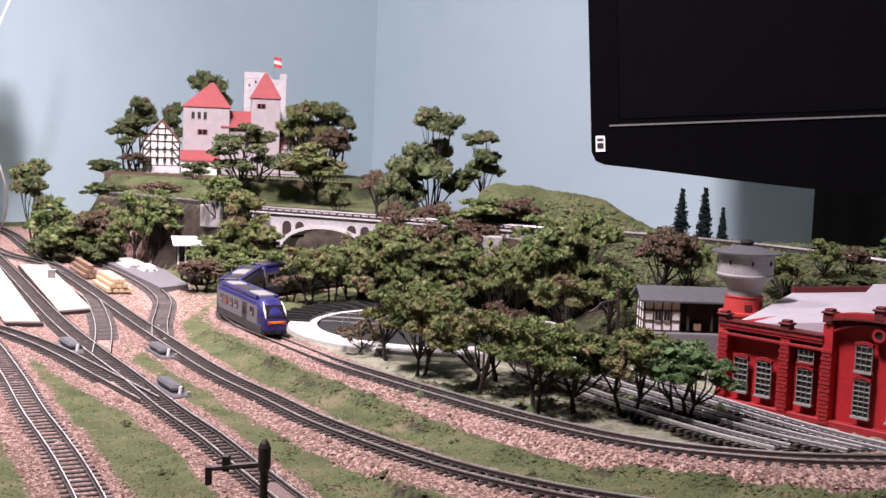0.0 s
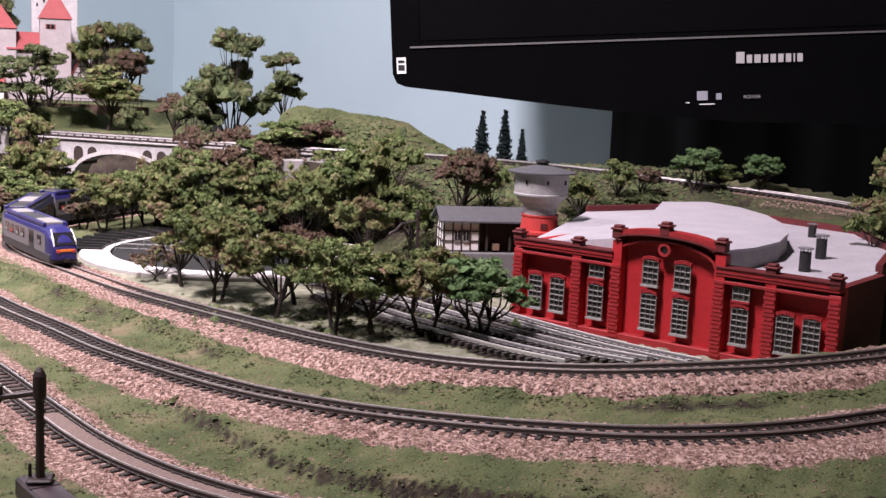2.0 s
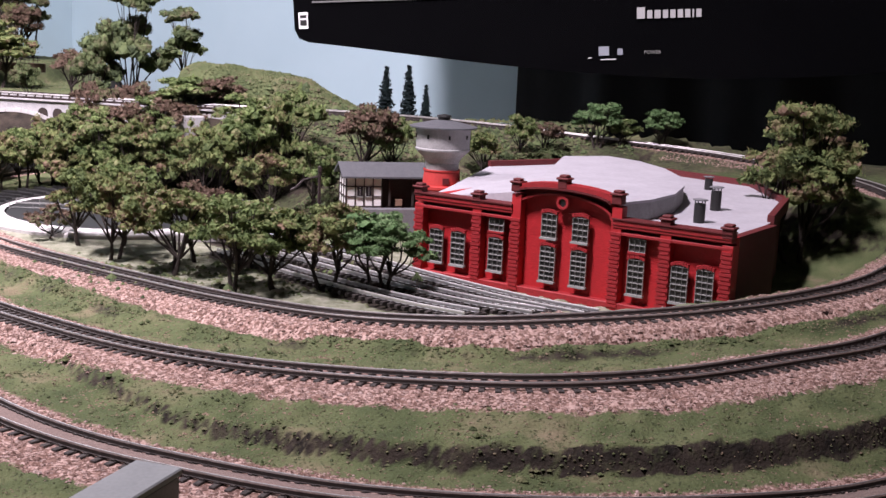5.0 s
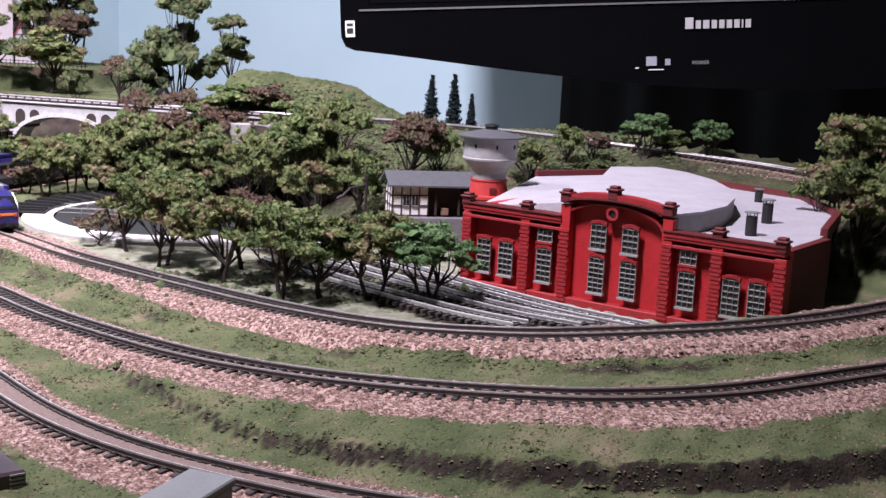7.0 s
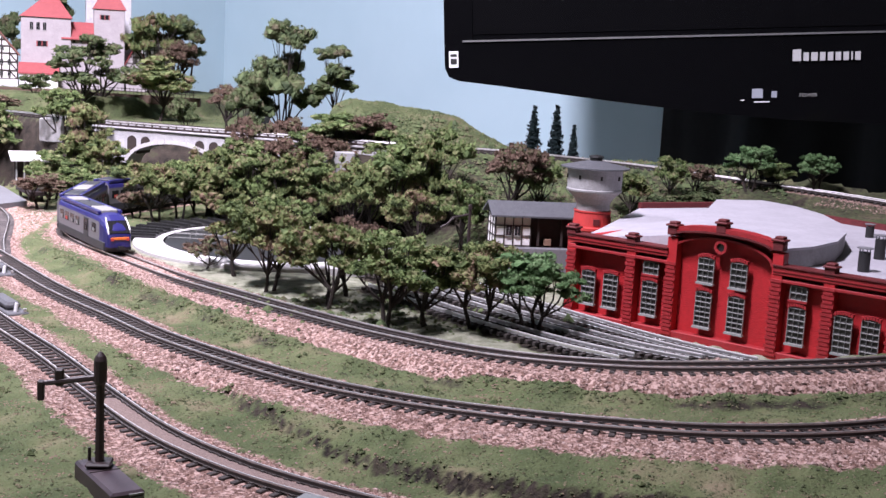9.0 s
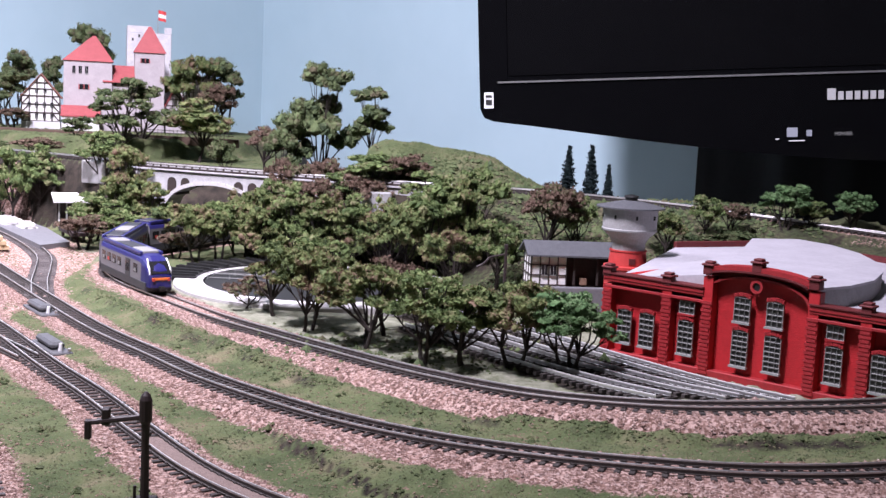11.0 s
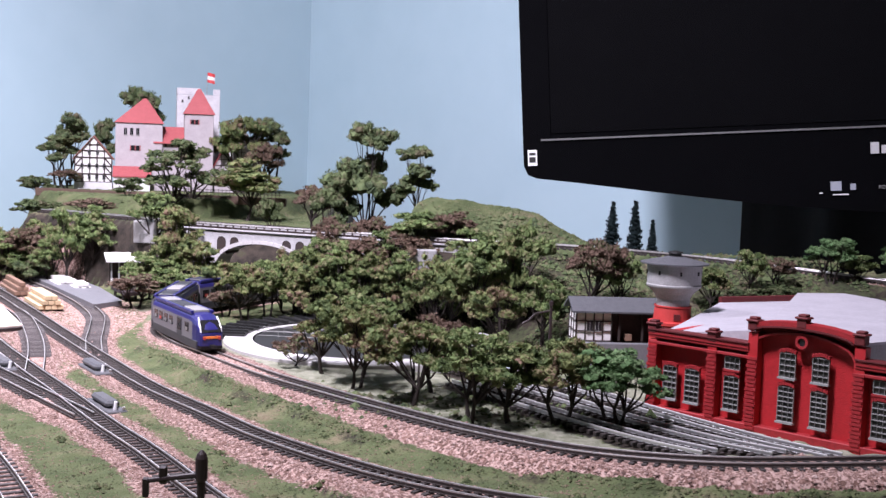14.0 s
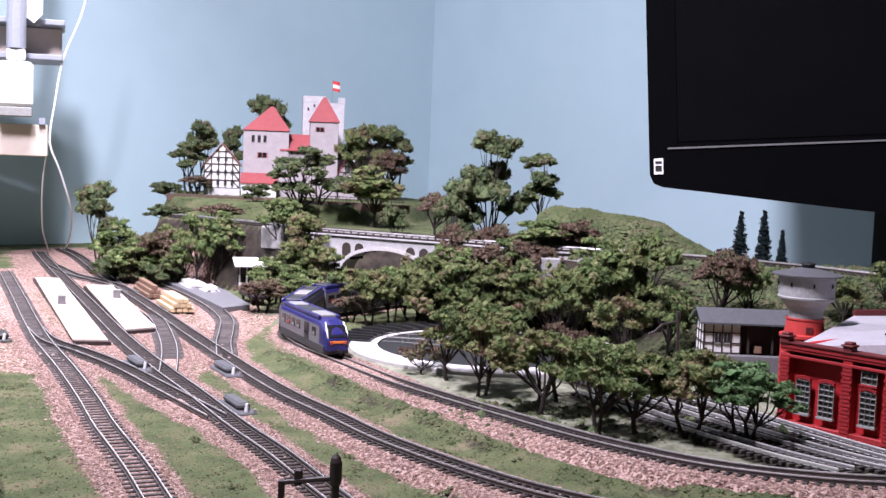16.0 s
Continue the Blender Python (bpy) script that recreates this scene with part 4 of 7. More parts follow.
SPECIES = {
    "WIDE": make_tree("broad model tree with green and russet foam foliage", "tree", 0.046, 0.046, 13, LEAFB, 1, stems=2, low=0.42),
    "GREEN": make_tree("broad model tree with fresh green foam foliage", "tree", 0.045, 0.048, 14, LEAFBRIGHT, 2, stems=3, low=0.42),
    "OLIVE": make_tree("model tree with olive foliage on forked dark limbs", "tree", 0.045, 0.043, 12, LEAF, 3, stems=2, low=0.43),
    "SLIM": make_tree("slim model tree with brownish green foliage", "tree", 0.042, 0.030, 9, LEAFB, 4, low=0.42, rsize=1.1),
    "RED": make_tree("model tree with reddish brown foliage", "tree", 0.042, 0.038, 11, LEAFR, 5, low=0.43, stems=2),
    "SAPLING": make_tree("small russet model sapling with spreading twigs", "tree", 0.020, 0.028, 7, LEAFR, 6, trunk=0.0006, low=0.45, leaf_size=0.0006, dense=26),
    "UMB": make_tree("tall model pine with domed dark umbrella crowns", "tree", 0.070, 0.040, 6, LEAFD, 7, low=0.46, flat=1.0, trunk=0.0011, lean=0.25, rsize=1.6, stems=2, knobs=46),
    "UMBT": make_tree("very tall model tree with separate rounded crowns", "tree", 0.090, 0.050, 9, LEAFD, 37, low=0.34, flat=0.8, trunk=0.0010, lean=0.2, rsize=1.35, stems=2, knobs=40),
    "UMBR": make_tree("model pine with russet and green umbrella crowns", "tree", 0.060, 0.040, 9, LEAFB, 17, low=0.40, flat=0.9, trunk=0.0011, lean=0.25, rsize=1.45, stems=1, knobs=34),
    "UMBG": make_tree("slender model tree with open green crowns", "tree", 0.055, 0.034, 7, LEAF, 27, low=0.45, flat=0.9, trunk=0.0008, lean=0.25, rsize=1.4, stems=1, knobs=30),
    "BROAD": make_tree("broad model tree with low green and russet crown", "tree", 0.055, 0.052, 24, LEAFB, 41, low=0.16, stems=3, flat=0.8),
    "BROADG": make_tree("broad model tree with low olive green crown", "tree", 0.055, 0.050, 22, LEAF, 42, low=0.18, stems=2, flat=0.8),
    "BUSH": make_tree("low dense model bush of dark foam foliage", "bush", 0.022, 0.036, 10, LEAFD, 8, trunk=0.0006, low=0.10, flat=0.7),
    "BIGD": make_tree("layered dark green model tree before the castle", "tree", 0.060, 0.046, 16, LEAFD, 19, low=0.24, stems=2, flat=0.7),
    "BIG": make_tree("tall bushy model tree of layered green foliage", "tree", 0.062, 0.046, 20, LEAFB, 9, low=0.26, stems=3, flat=0.65),
}
# species, x, y, height, width, turn and, on slopes, the level of the top
WOOD = [
    ("SAPLING", -0.044, 0.667, 0.019, 0.028, 0), ("SLIM", -0.028, 0.648, 0.044, 0.030, 0), ("WIDE", -0.010, 0.615, 0.0462, 0.0391, 20), ("OLIVE", -0.006, 0.649, 0.0451, 0.0432, 80),
    ("WIDE", 0.018, 0.579, 0.0431, 0.0460, 60), ("OLIVE", 0.044, 0.540, 0.0451, 0.0432, 100), ("SLIM", 0.063, 0.542, 0.0378, 0.0368, 10), ("WIDE", 0.086, 0.540, 0.0420, 0.0437, 130), ("GREEN", 0.110, 0.535, 0.038, 0.044, 0),
    ("RED", 0.030, 0.612, 0.0399, 0.0391, 70), ("OLIVE", 0.052, 0.590, 0.0378, 0.0408, 15),
    ("UMB", -0.373, 1.100, 0.088, 0.043, 70), ("BROADG", -0.342, 1.070, 0.056, 0.054, 20), ("BROADG", -0.320, 1.045, 0.042, 0.054, 50), ("BUSH", -0.338, 1.048, 0.024, 0.046, 30), ("BROAD", -0.296, 1.062, 0.052, 0.048, 140), ("BUSH", -0.292, 1.032, 0.022, 0.040, 80), ("BROADG", -0.240, 1.030, 0.050, 0.044, 210), ("RED", -0.303, 1.045, 0.049, 0.042, 0), ("OLIVE", -0.277, 1.030, 0.039, 0.030, 0), ("OLIVE", -0.262, 1.025, 0.066, 0.040, 90),
    ("BUSH", -0.310, 1.125, 0.018, 0.050, 10), ("RED", -0.265, 1.12, 0.020, 0.046, 40),
    ("RED", -0.178, 0.893, 0.026, 0.040, 10), ("OLIVE", -0.170, 0.930, 0.036, 0.044, 60), ("BIG", -0.157, 0.950, 0.074, 0.042, 30), ("OLIVE", -0.182, 0.985, 0.048, 0.046, 130), ("OLIVE", -0.180, 0.942, 0.038, 0.036, 15), ("RED", -0.238, 1.050, 0.0, 0.046, 25, 0.060), ("SLIM", -0.136, 0.935, 0.048, 0.030, 40),
    ("WIDE", -0.112, 0.900, 0.037, 0.044, 90), ("OLIVE", -0.150, 0.905, 0.028, 0.038, 10), ("WIDE", -0.091, 0.845, 0.041, 0.038, 200), ("OLIVE", -0.079, 0.867, 0.042, 0.034, 0), ("RED", -0.108, 0.862, 0.020, 0.028, 0),
    ("BIGD", -0.191, 1.190, 0.0, 0.080, 30, 0.1270), ("UMBR", -0.128, 1.170, 0.0, 0.066, 10, 0.1110), ("WIDE", -0.158, 1.368, 0.088, 0.062, 100), ("RED", -0.130, 1.360, 0.060, 0.044, 60), ("UMB", -0.127, 1.400, 0.087, 0.056, 160),
    ("UMB", -0.289, 1.470, 0.120, 0.057, 220), ("UMB", -0.355, 1.400, 0.085, 0.043, 300), ("UMB", -0.356, 1.360, 0.062, 0.051, 10), ("UMB", -0.325, 1.450, 0.081, 0.030, 60),
    ("BUSH", -0.370, 1.330, 0.019, 0.044, 40), ("RED", -0.338, 1.320, 0.022, 0.035, 40), ("BUSH", -0.249, 1.205, 0.020, 0.030, 140), ("BUSH", -0.098, 1.100, 0.028, 0.030, 10),
    ("BROAD", -0.048, 0.850, 0.0538, 0.0432, 150), ("BROADG", -0.027, 0.852, 0.0582, 0.0480, 20), ("BROAD", -0.004, 0.850, 0.0526, 0.0456, 240), ("BROADG", 0.016, 0.852, 0.0504, 0.0432, 33), ("BROAD", 0.040, 0.838, 0.0000, 0.0456, 66, 0.0540),
    ("RED", -0.034, 0.930, 0.0000, 0.0456, 80, 0.0714), ("RED", -0.006, 0.950, 0.0000, 0.0360, 20, 0.0715), ("UMBG", 0.028, 0.900, 0.0000, 0.0432, 90, 0.0805), ("RED", 0.053, 0.905, 0.0000, 0.0408, 5, 0.0793), ("OLIVE", 0.009, 0.900, 0.0000, 0.0408, 200, 0.0661),
    ("UMBG", 0.067, 0.800, 0.0000, 0.0420, 47, 0.0716), ("UMBG", 0.100, 0.810, 0.0, 0.034, 147, 0.0812), ("SLIM", 0.084, 0.800, 0.0000, 0.0288, 12, 0.0697), ("WIDE", 0.075, 0.755, 0.044, 0.036, 70),
    ("RED", 0.142, 0.770, 0.0, 0.042, 50, 0.0716), ("OLIVE", 0.158, 0.780, 0.0, 0.030, 20, 0.0650), ("WIDE", 0.221, 0.790, 0.0, 0.028, 40, 0.0538), ("OLIVE", 0.254, 0.810, 0.0, 0.026, 60, 0.0644), ("RED", 0.277, 0.820, 0.0, 0.025, 30, 0.0584), ("BUSH", 0.250, 0.802, 0.012, 0.034, 130), ("BUSH", 0.278, 0.802, 0.012, 0.030, 20),
    ("GREEN", 0.316, 0.825, 0.0, 0.034, 160, 0.0738), ("OLIVE", 0.338, 0.830, 0.0, 0.026, 190, 0.0615), ("GREEN", 0.365, 0.825, 0.0, 0.030, 60, 0.0700),
    ("BIG", 0.350, 0.596, 0.0, 0.064, 0, 0.091), ("BIG", 0.376, 0.625, 0.0, 0.046, 90, 0.078),
    ("UMBT", -0.006, 1.010, 0.0, 0.056, 0, 0.146), ("UMBT", 0.026, 0.985, 0.0, 0.040, 200, 0.128), ("UMB", -0.036, 1.000, 0.0, 0.050, 0, 0.110), ("RED", -0.056, 1.045, 0.0, 0.042, 80, 0.091), ("BUSH", -0.015, 0.990, 0.0, 0.034, 80, 0.066),
    ("BUSH", 0.000, 0.872, 0.022, 0.040, 0), ("BUSH", 0.030, 0.862, 0.024, 0.044, 70), ("BUSH", 0.060, 0.845, 0.026, 0.044, 150), ("BUSH", 0.090, 0.835, 0.024, 0.044, 10), ("BUSH", 0.115, 0.800, 0.018, 0.036, 80), ("OLIVE", 0.072, 0.860, 0.0000, 0.0480, 30, 0.0700), ("WIDE", 0.046, 0.795, 0.0000, 0.0440, 160, 0.0540), ("RED", 0.022, 0.880, 0.0000, 0.0480, 120, 0.0640), ("OLIVE", 0.105, 0.755, 0.0, 0.034, 60, 0.0480),
    ("BROAD", -0.064, 0.885, 0.0000, 0.0480, 30, 0.0500), ("BROADG", -0.045, 0.895, 0.0000, 0.0504, 100, 0.0580), ("RED", -0.015, 0.885, 0.0000, 0.0480, 10, 0.0600),
]


def plant_wood():
    first = {}
    for kind, x, y, tall, wide, turn, *level in WOOD:
        tree = SPECIES[kind]
        w, h = SPAN[tree]
        foot = height(x, y)
        if level:
            tall = max(level[0] - foot, 0.9 * wide)
            foot = level[0] - tall
        m = pose(x, y, foot, 0, 0, turn) @ Matrix.Diagonal((wide / w, wide / w, tall / h, 1))
        if kind in first:
            copy_thing(tree, m)
        else:
            first[kind] = m
    for kind, m in first.items():
        SPECIES[kind].matrix_world = m


plant_wood()


def make_pine(tall):
    pine = thing("pine_tree", "slender very dark blue-green model conifer", "tree", group="dark conifers on the ridge")
    bm = bmesh.new()
    tube(bm, (0, 0, -0.002), (0, 0, tall * 0.95), 0.0007, 0.0002, 6)
    part("trunk", bm, TRUNK, pine)
    g = np.random.default_rng(5)
    c, r = [], []
    for k in range(11):
        z = tall * (0.10 + 0.88 * k / 10)
        w = 0.0066 * (1 - 0.88 * k / 10)
        for i in range(5):
            a = 6.28 * (i / 5 + 0.2 * g.random())
            c.append((w * 0.5 * math.cos(a), w * 0.5 * math.sin(a), z - 0.0012 * g.random()))
            r.append((w * 0.60, w * 0.60, 0.0017))
    v, f = leaf_cloud(c, r, 40, 0.0008, 3)
    mesh_part("crown", v.tolist(), f.tolist(), PINE, pine)
    return pine


P1 = make_pine(0.035)
P1.matrix_world = pose(0.178, 0.915, 0.053)
copy_thing(P1, pose(0.195, 0.912, 0.049, 0, 0, 70) @ Matrix.Diagonal((1.05, 1.05, 1.15, 1)))
copy_thing(P1, pose(0.206, 0.900, 0.049, 0, 0, 140) @ Matrix.Diagonal((0.7, 0.7, 0.78, 1)))


# ---- television ----
def build_tv():
    tv = thing("television", "large black glossy flat television on the wall side", "television", 0.110, 0.925, 0.104)
    tv.matrix_world = pose(0.110, 0.925, 0.104, 0, 0, -15) @ pose(0, 0, 0, 0, -4.2, 0)
    W, Hh = 0.72, 0.50
    pts = [(0.0, 0.010), (0.003, 0.003), (0.010, 0.0)] + [(0.01 + (W - 0.02) * k / 24, -0.0365 * math.sin(math.pi * k / 24) ** 1.08) for k in range(1, 24)] + [(W - 0.010, 0.0), (W - 0.003, 0.003), (W, 0.010), (W, Hh), (0, Hh)]
    body = bmesh.new()
    prism(body, pts, 0.0, 0.045, UPRIGHT @ pose(0, 0, -0.045))
    part("bezel", body, GLOSSBLACK, tv)
    part("screen", boxes((0.022, W - 0.022, -0.0006, 0.004, 0.034, Hh - 0.02)), SCREEN, tv, "switched-off dark screen")
    part("screen_frame", boxes((0.0195, 0.0215, -0.0012, 0.004, 0.031, Hh - 0.02)), GLOSSBLACK, tv, "thin inner edge of the bezel")
    part("trim_line", boxes((0.014, W - 0.014, -0.0012, 0.003, 0.0286, 0.0299)), SILVER, tv, "thin silver line under the screen")
    part("back_cover", boxes((0.05, W - 0.05, 0.046, 0.085, 0.02, Hh - 0.03), bevel=0.01), BLACKPLASTIC, tv)
    u = 0.2533
    for k, w in enumerate((0.0066, 0.0045, 0.0052, 0.0045, 0.0045, 0.0045, 0.0045, 0.0018, 0.0045)):
        part("logo_bar", boxes((u, u + w - 0.0008, -0.0014, 0.001, 0.0098, 0.0098 + (0.0082 if k == 0 else 0.0060))), LOGOGREY, tv, "plain white brand mark")
        u += w + 0.0009
    part("energy_sticker", boxes((0.0035, 0.0105, -0.0009, 0.001, 0.010, 0.022)), WHITEMARK, tv, "small white sticker")
    part("sticker_print", boxes((0.0046, 0.0094, -0.0013, 0.001, 0.0125, 0.0165), (0.0046, 0.0094, -0.0013, 0.001, 0.018, 0.020)), BLACKPLASTIC, tv)
    part("sensor_window", boxes((0.2252, 0.2328, -0.0010, 0.001, -0.0162, -0.0095)), GREYPIPE, tv, "grey sensor window")
    part("sensor_window", boxes((0.2390, 0.2428, -0.0010, 0.001, -0.0160, -0.0114)), GREYPIPE, tv, "grey sensor window")
    part("status_light", boxes((0.2172, 0.2198, -0.0012, 0.001, -0.0180, -0.0173)), WHITEMARK, tv)
    part("status_light", boxes((0.2268, 0.2378, -0.0012, 0.001, -0.0194, -0.0187)), WHITEMARK, tv)
    fc = bpy.data.curves.new("power_label", "FONT")
    fc.body, fc.size = "POWER", 0.0036
    txt = new("power_label", fc)
    txt.data.materials.append(WINGREY)
    txt.parent = tv
    txt.matrix_basis = pose(0.2585, -0.0010, -0.0158, 90)
    txt["label"] = "small grey printed word"
    bm = bmesh.new()
    tube(bm, (0.31, 0.08, 0.2), (0.31, 0.55, 0.2), 0.02, n=12)
    part("wall_arm", bm, BLACKPLASTIC, tv)


build_tv()


# ---- engine shed ----
def shed_window(parent, u0, u1, z0, z1, rows, cols=3, depth=0.0):
    """A segment-headed iron window set into the wall; the wall's face lies at y = 0."""
    w = u1 - u0
    arch = [(u0, z0), (u1, z0), (u1, z1 - 0.12 * w)] + [(u0 + w * (1 - k / 6), z1 - 0.12 * w + 0.12 * w * math.sin(math.pi * k / 6)) for k in range(1, 6)] + [(u0, z1 - 0.12 * w)]
    win = part("window", prism(bmesh.new(), arch, 0.0, 0.0006, UPRIGHT @ pose(0, 0, -0.0012)), PANEGREY, parent, "barred grey window in the brick wall")
    bm = bmesh.new()
    for k in range(rows + 1):
        z = z0 + (z1 - 0.10 * w - z0) * k / rows
        box(bm, u0, u1, -0.0004, 0.0006, z - 0.00014, z + 0.00014)
    for k in range(cols + 1):
        u = u0 + w * k / cols
        t = 0.00012 if k in (0, cols) else 0.00005
        box(bm, u - t, u + t, -0.0003, 0.0006, z0, z1 - 0.12 * w)
    part("window_grille", bm, WINGREY, win)["kind"] = "stuff"
    part("sill", boxes((u0 - 0.0005, u1 + 0.0005, -0.0010, 0.001, z0 - 0.0009, z0)), WINGREY if z1 - z0 > 0.009 else REDTRIM, win)
    hood = bmesh.new()
    for k in range(7):
        a = u0 - 0.0004 + (w + 0.0008) * k / 7
        rise = 0.12 * w * math.sin(math.pi * (k + 0.5) / 7)
        box(hood, a + 0.0001, a + (w + 0.0008) / 7 - 0.0001, -0.0008, 0.001, z1 - 0.12 * w + rise + 0.0002, z1 - 0.12 * w + rise + 0.0016)
    part("hood", hood, REDTRIM, win, "red brick arch over the window")["kind"] = "stuff"
    return win


def build_engine_shed():
    shed = thing("engine_shed", "red brick engine shed with pale flat roof", "engine shed", 0.138, 0.583, 0.0, -47)
    W, TOP = 0.1616, 0.0385
    mid = W / 2
    g0, g1 = 0.0552, 0.1066
    outline = [(0, -0.004), (W, -0.004), (W, TOP), (g1, TOP)] + [(g1, 0.0475)] + [(mid + (g1 - mid) * math.cos(math.pi * k / 12), 0.0475 + 0.0045 * math.sin(math.pi * k / 12)) for k in range(1, 12)] + [(g0, 0.0475), (g0, TOP), (0, TOP)]
    part("wall", prism(bmesh.new(), outline, -0.004, 0.0, UPRIGHT), REDBRICK, shed, "red painted brick front with arched gable")
    part("wall", boxes((0.0, 0.004, 0.0042, 0.085, -0.004, TOP)), REDBRICK, shed)
    # Unlit side: its shade is put into the colour, a darker red.
    part("wall", boxes((W - 0.004, W, 0.0042, 0.05, -0.004, TOP)), REDDARK, shed, "brick side wall in a darker red for its shade")
    # roof: low slab, stepping up to the raised round part behind the gable
    m = pose(0.138, 0.583, 0, 0, 0, -47).inverted()

    def loc(x, y):
        v = m @ Vector((x, y, 0))
        return (v.x, v.y)

    edge = [(0.0, 0.0042), (W, 0.0042), loc(0.290, 0.515), loc(0.330, 0.575), loc(0.346, 0.645), loc(0.312, 0.705), loc(0.266, 0.745), loc(0.21, 0.724), loc(0.18, 0.66)]
    part("roof", prism(bmesh.new(), edge, 0.0345, 0.0372), ROOFFELT, shed, "pale grey flat felt roof")
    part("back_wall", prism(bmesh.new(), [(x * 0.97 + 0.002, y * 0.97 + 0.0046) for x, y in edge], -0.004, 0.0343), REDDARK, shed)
    rim = bmesh.new()
    for a, b in zip(edge[2:7], edge[3:8]):
        d = Vector((b[0] - a[0], b[1] - a[1], 0))
        box(rim, 0, d.length, -0.0016, 0.0016, 0.0345, 0.0405, m=pose(a[0], a[1], 0, 0, 0, math.degrees(math.atan2(d.y, d.x))))
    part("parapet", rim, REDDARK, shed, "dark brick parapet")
    round_edge = [(g0 + 0.002, 0.005), (g1 - 0.001, 0.005)] + [loc(*q) for q in ((0.232, 0.520), (0.252, 0.540), (0.270, 0.570), (0.284, 0.607), (0.291, 0.645), (0.290, 0.680), (0.280, 0.705), (0.250, 0.700))]
    rr = part("raised_roof", prism(bmesh.new(), round_edge, 0.0365, 0.0455), GREYSTONE, shed, "grey raised roof with a round end")
    n = len(round_edge)
    cx, cy = sum(p[0] for p in round_edge) / n, sum(p[1] for p in round_edge) / n
    part("roof_cap", prism(bmesh.new(), [(cx + (x - cx) * 1.015, cy + (y - cy) * 1.015) for x, y in round_edge], 0.0456, 0.0468), ROOFFELT, rr)
    slope = bmesh.new()
    a, b, c, d = [slope.verts.new(p) for p in ((0.002, 0.0046, 0.0376), (g0 + 0.0018, 0.0046, 0.0464), (*round_edge[9], 0.0405), (*loc(0.205, 0.712), 0.0376))]
    a2, b2, c2, d2 = [slope.verts.new((v.co.x, v.co.y, 0.0373)) for v in (a, b, c, d)]
    for f in ((a, b, c, d), (a2, d2, c2, b2), (a, a2, b2, b), (b, b2, c2, c), (c, c2, d2, d), (d, d2, a2, a)):
        slope.faces.new(f)
    part("roof_slope", slope, ROOFFELT, shed, "pale felt roof slope")
    # pilasters with toothed corner bricks, cornice and capped piers
    for u, top in ((0.0005, 0.0396), (0.0339, 0.0425), (g0, 0.050), (g1, 0.050), (0.1302, 0.0425), (W - 0.0035, 0.0396)):
        part("pilaster", boxes((u - 0.0008, u + 0.0042, -0.0052, -0.0041 + 0.004, -0.004, top - 0.004), bevel=0.0002), REDBRICK, shed)
        teeth = bmesh.new()
        for k in range(19):
            z = 0.001 + k * 0.0018
            if z > top - 0.007:
                break
            o = 0.0006 if k % 2 else 0.0
            box(teeth, u - 0.0010 + o, u + 0.0044 - o, -0.0057, -0.0050, z, z + 0.0013)
        part("corner_bricks", teeth, REDTRIM, shed, "toothed red corner bricks")["kind"] = "stuff"
    for u0, u1, z in ((0.0, g0, TOP), (g1, W, TOP)):
        c = boxes((u0, u1, -0.0060, 0.0005, z - 0.0005, z + 0.0018), (u0, u1, -0.0053, 0.0, z - 0.0050, z - 0.0036), (u0, u1, -0.0056, 0.0, z - 0.0018, z - 0.0004), bevel=0.0002)
        part("cornice", c, REDTRIM, shed, "stepped red brick cornice")
        part("coping", boxes((u0, u1, -0.0066, 0.0012, z + 0.0019, z + 0.0025)), REDDARK, shed, "thin dark coping")
    gab, cope = bmesh.new(), bmesh.new()
    for k in range(12):
        a, b = math.pi * k / 12, math.pi * (k + 1) / 12
        p = (mid + (g1 - mid) * math.cos(a), 0.0478 + 0.0045 * math.sin(a))
        q = (mid + (g1 - mid) * math.cos(b), 0.0478 + 0.0045 * math.sin(b))
        ln = math.hypot(q[0] - p[0], q[1] - p[1])
        box(gab, 0, ln, -0.0060, 0.0005, -0.0010, 0.0012, m=pose(p[0], 0, p[1], 0, -math.degrees(math.atan2(q[1] - p[1], q[0] - p[0])), 0))
        box(cope, 0, ln, -0.0067, 0.0012, 0.0013, 0.0020, m=pose(p[0], 0, p[1], 0, -math.degrees(math.atan2(q[1] - p[1], q[0] - p[0])), 0))
        r0 = 0.96
        p, q = (mid + (g1 - mid) * r0 * math.cos(a), 0.0395 + 0.0085 * math.sin(a)), (mid + (g1 - mid) * r0 * math.cos(b), 0.0395 + 0.0085 * math.sin(b))
        ln = math.hypot(q[0] - p[0], q[1] - p[1])
        box(gab, 0, ln, -0.0046, 0.0, -0.0005, 0.0005, m=pose(p[0], 0, p[1], 0, -math.degrees(math.atan2(q[1] - p[1], q[0] - p[0])), 0))
    part("gable_coping", cope, REDDARK, shed, "thin dark coping on the gable")["kind"] = "stuff"
    part("gable_band", gab, REDTRIM, shed, "arched red brick bands")["kind"] = "stuff"
    for u, z in ((0.0020, 0.0400), (0.0355, 0.0400), (g0 + 0.0015, 0.0480), (mid, 0.0520), (g1 + 0.0015, 0.0480), (0.1318, 0.0400), (W - 0.002, 0.0395)):
        pier = boxes((u - 0.0024, u + 0.0024, -0.0062, -0.0014, z - 0.001, z + 0.0030), (u - 0.0031, u + 0.0031, -0.0069, -0.0007, z + 0.0030, z + 0.0040), (u - 0.0020, u + 0.0020, -0.0058, -0.0018, z + 0.0040, z + 0.0052), bevel=0.0003)
        part("pier_cap", pier, REDDARK, shed, "small dark capped pier")
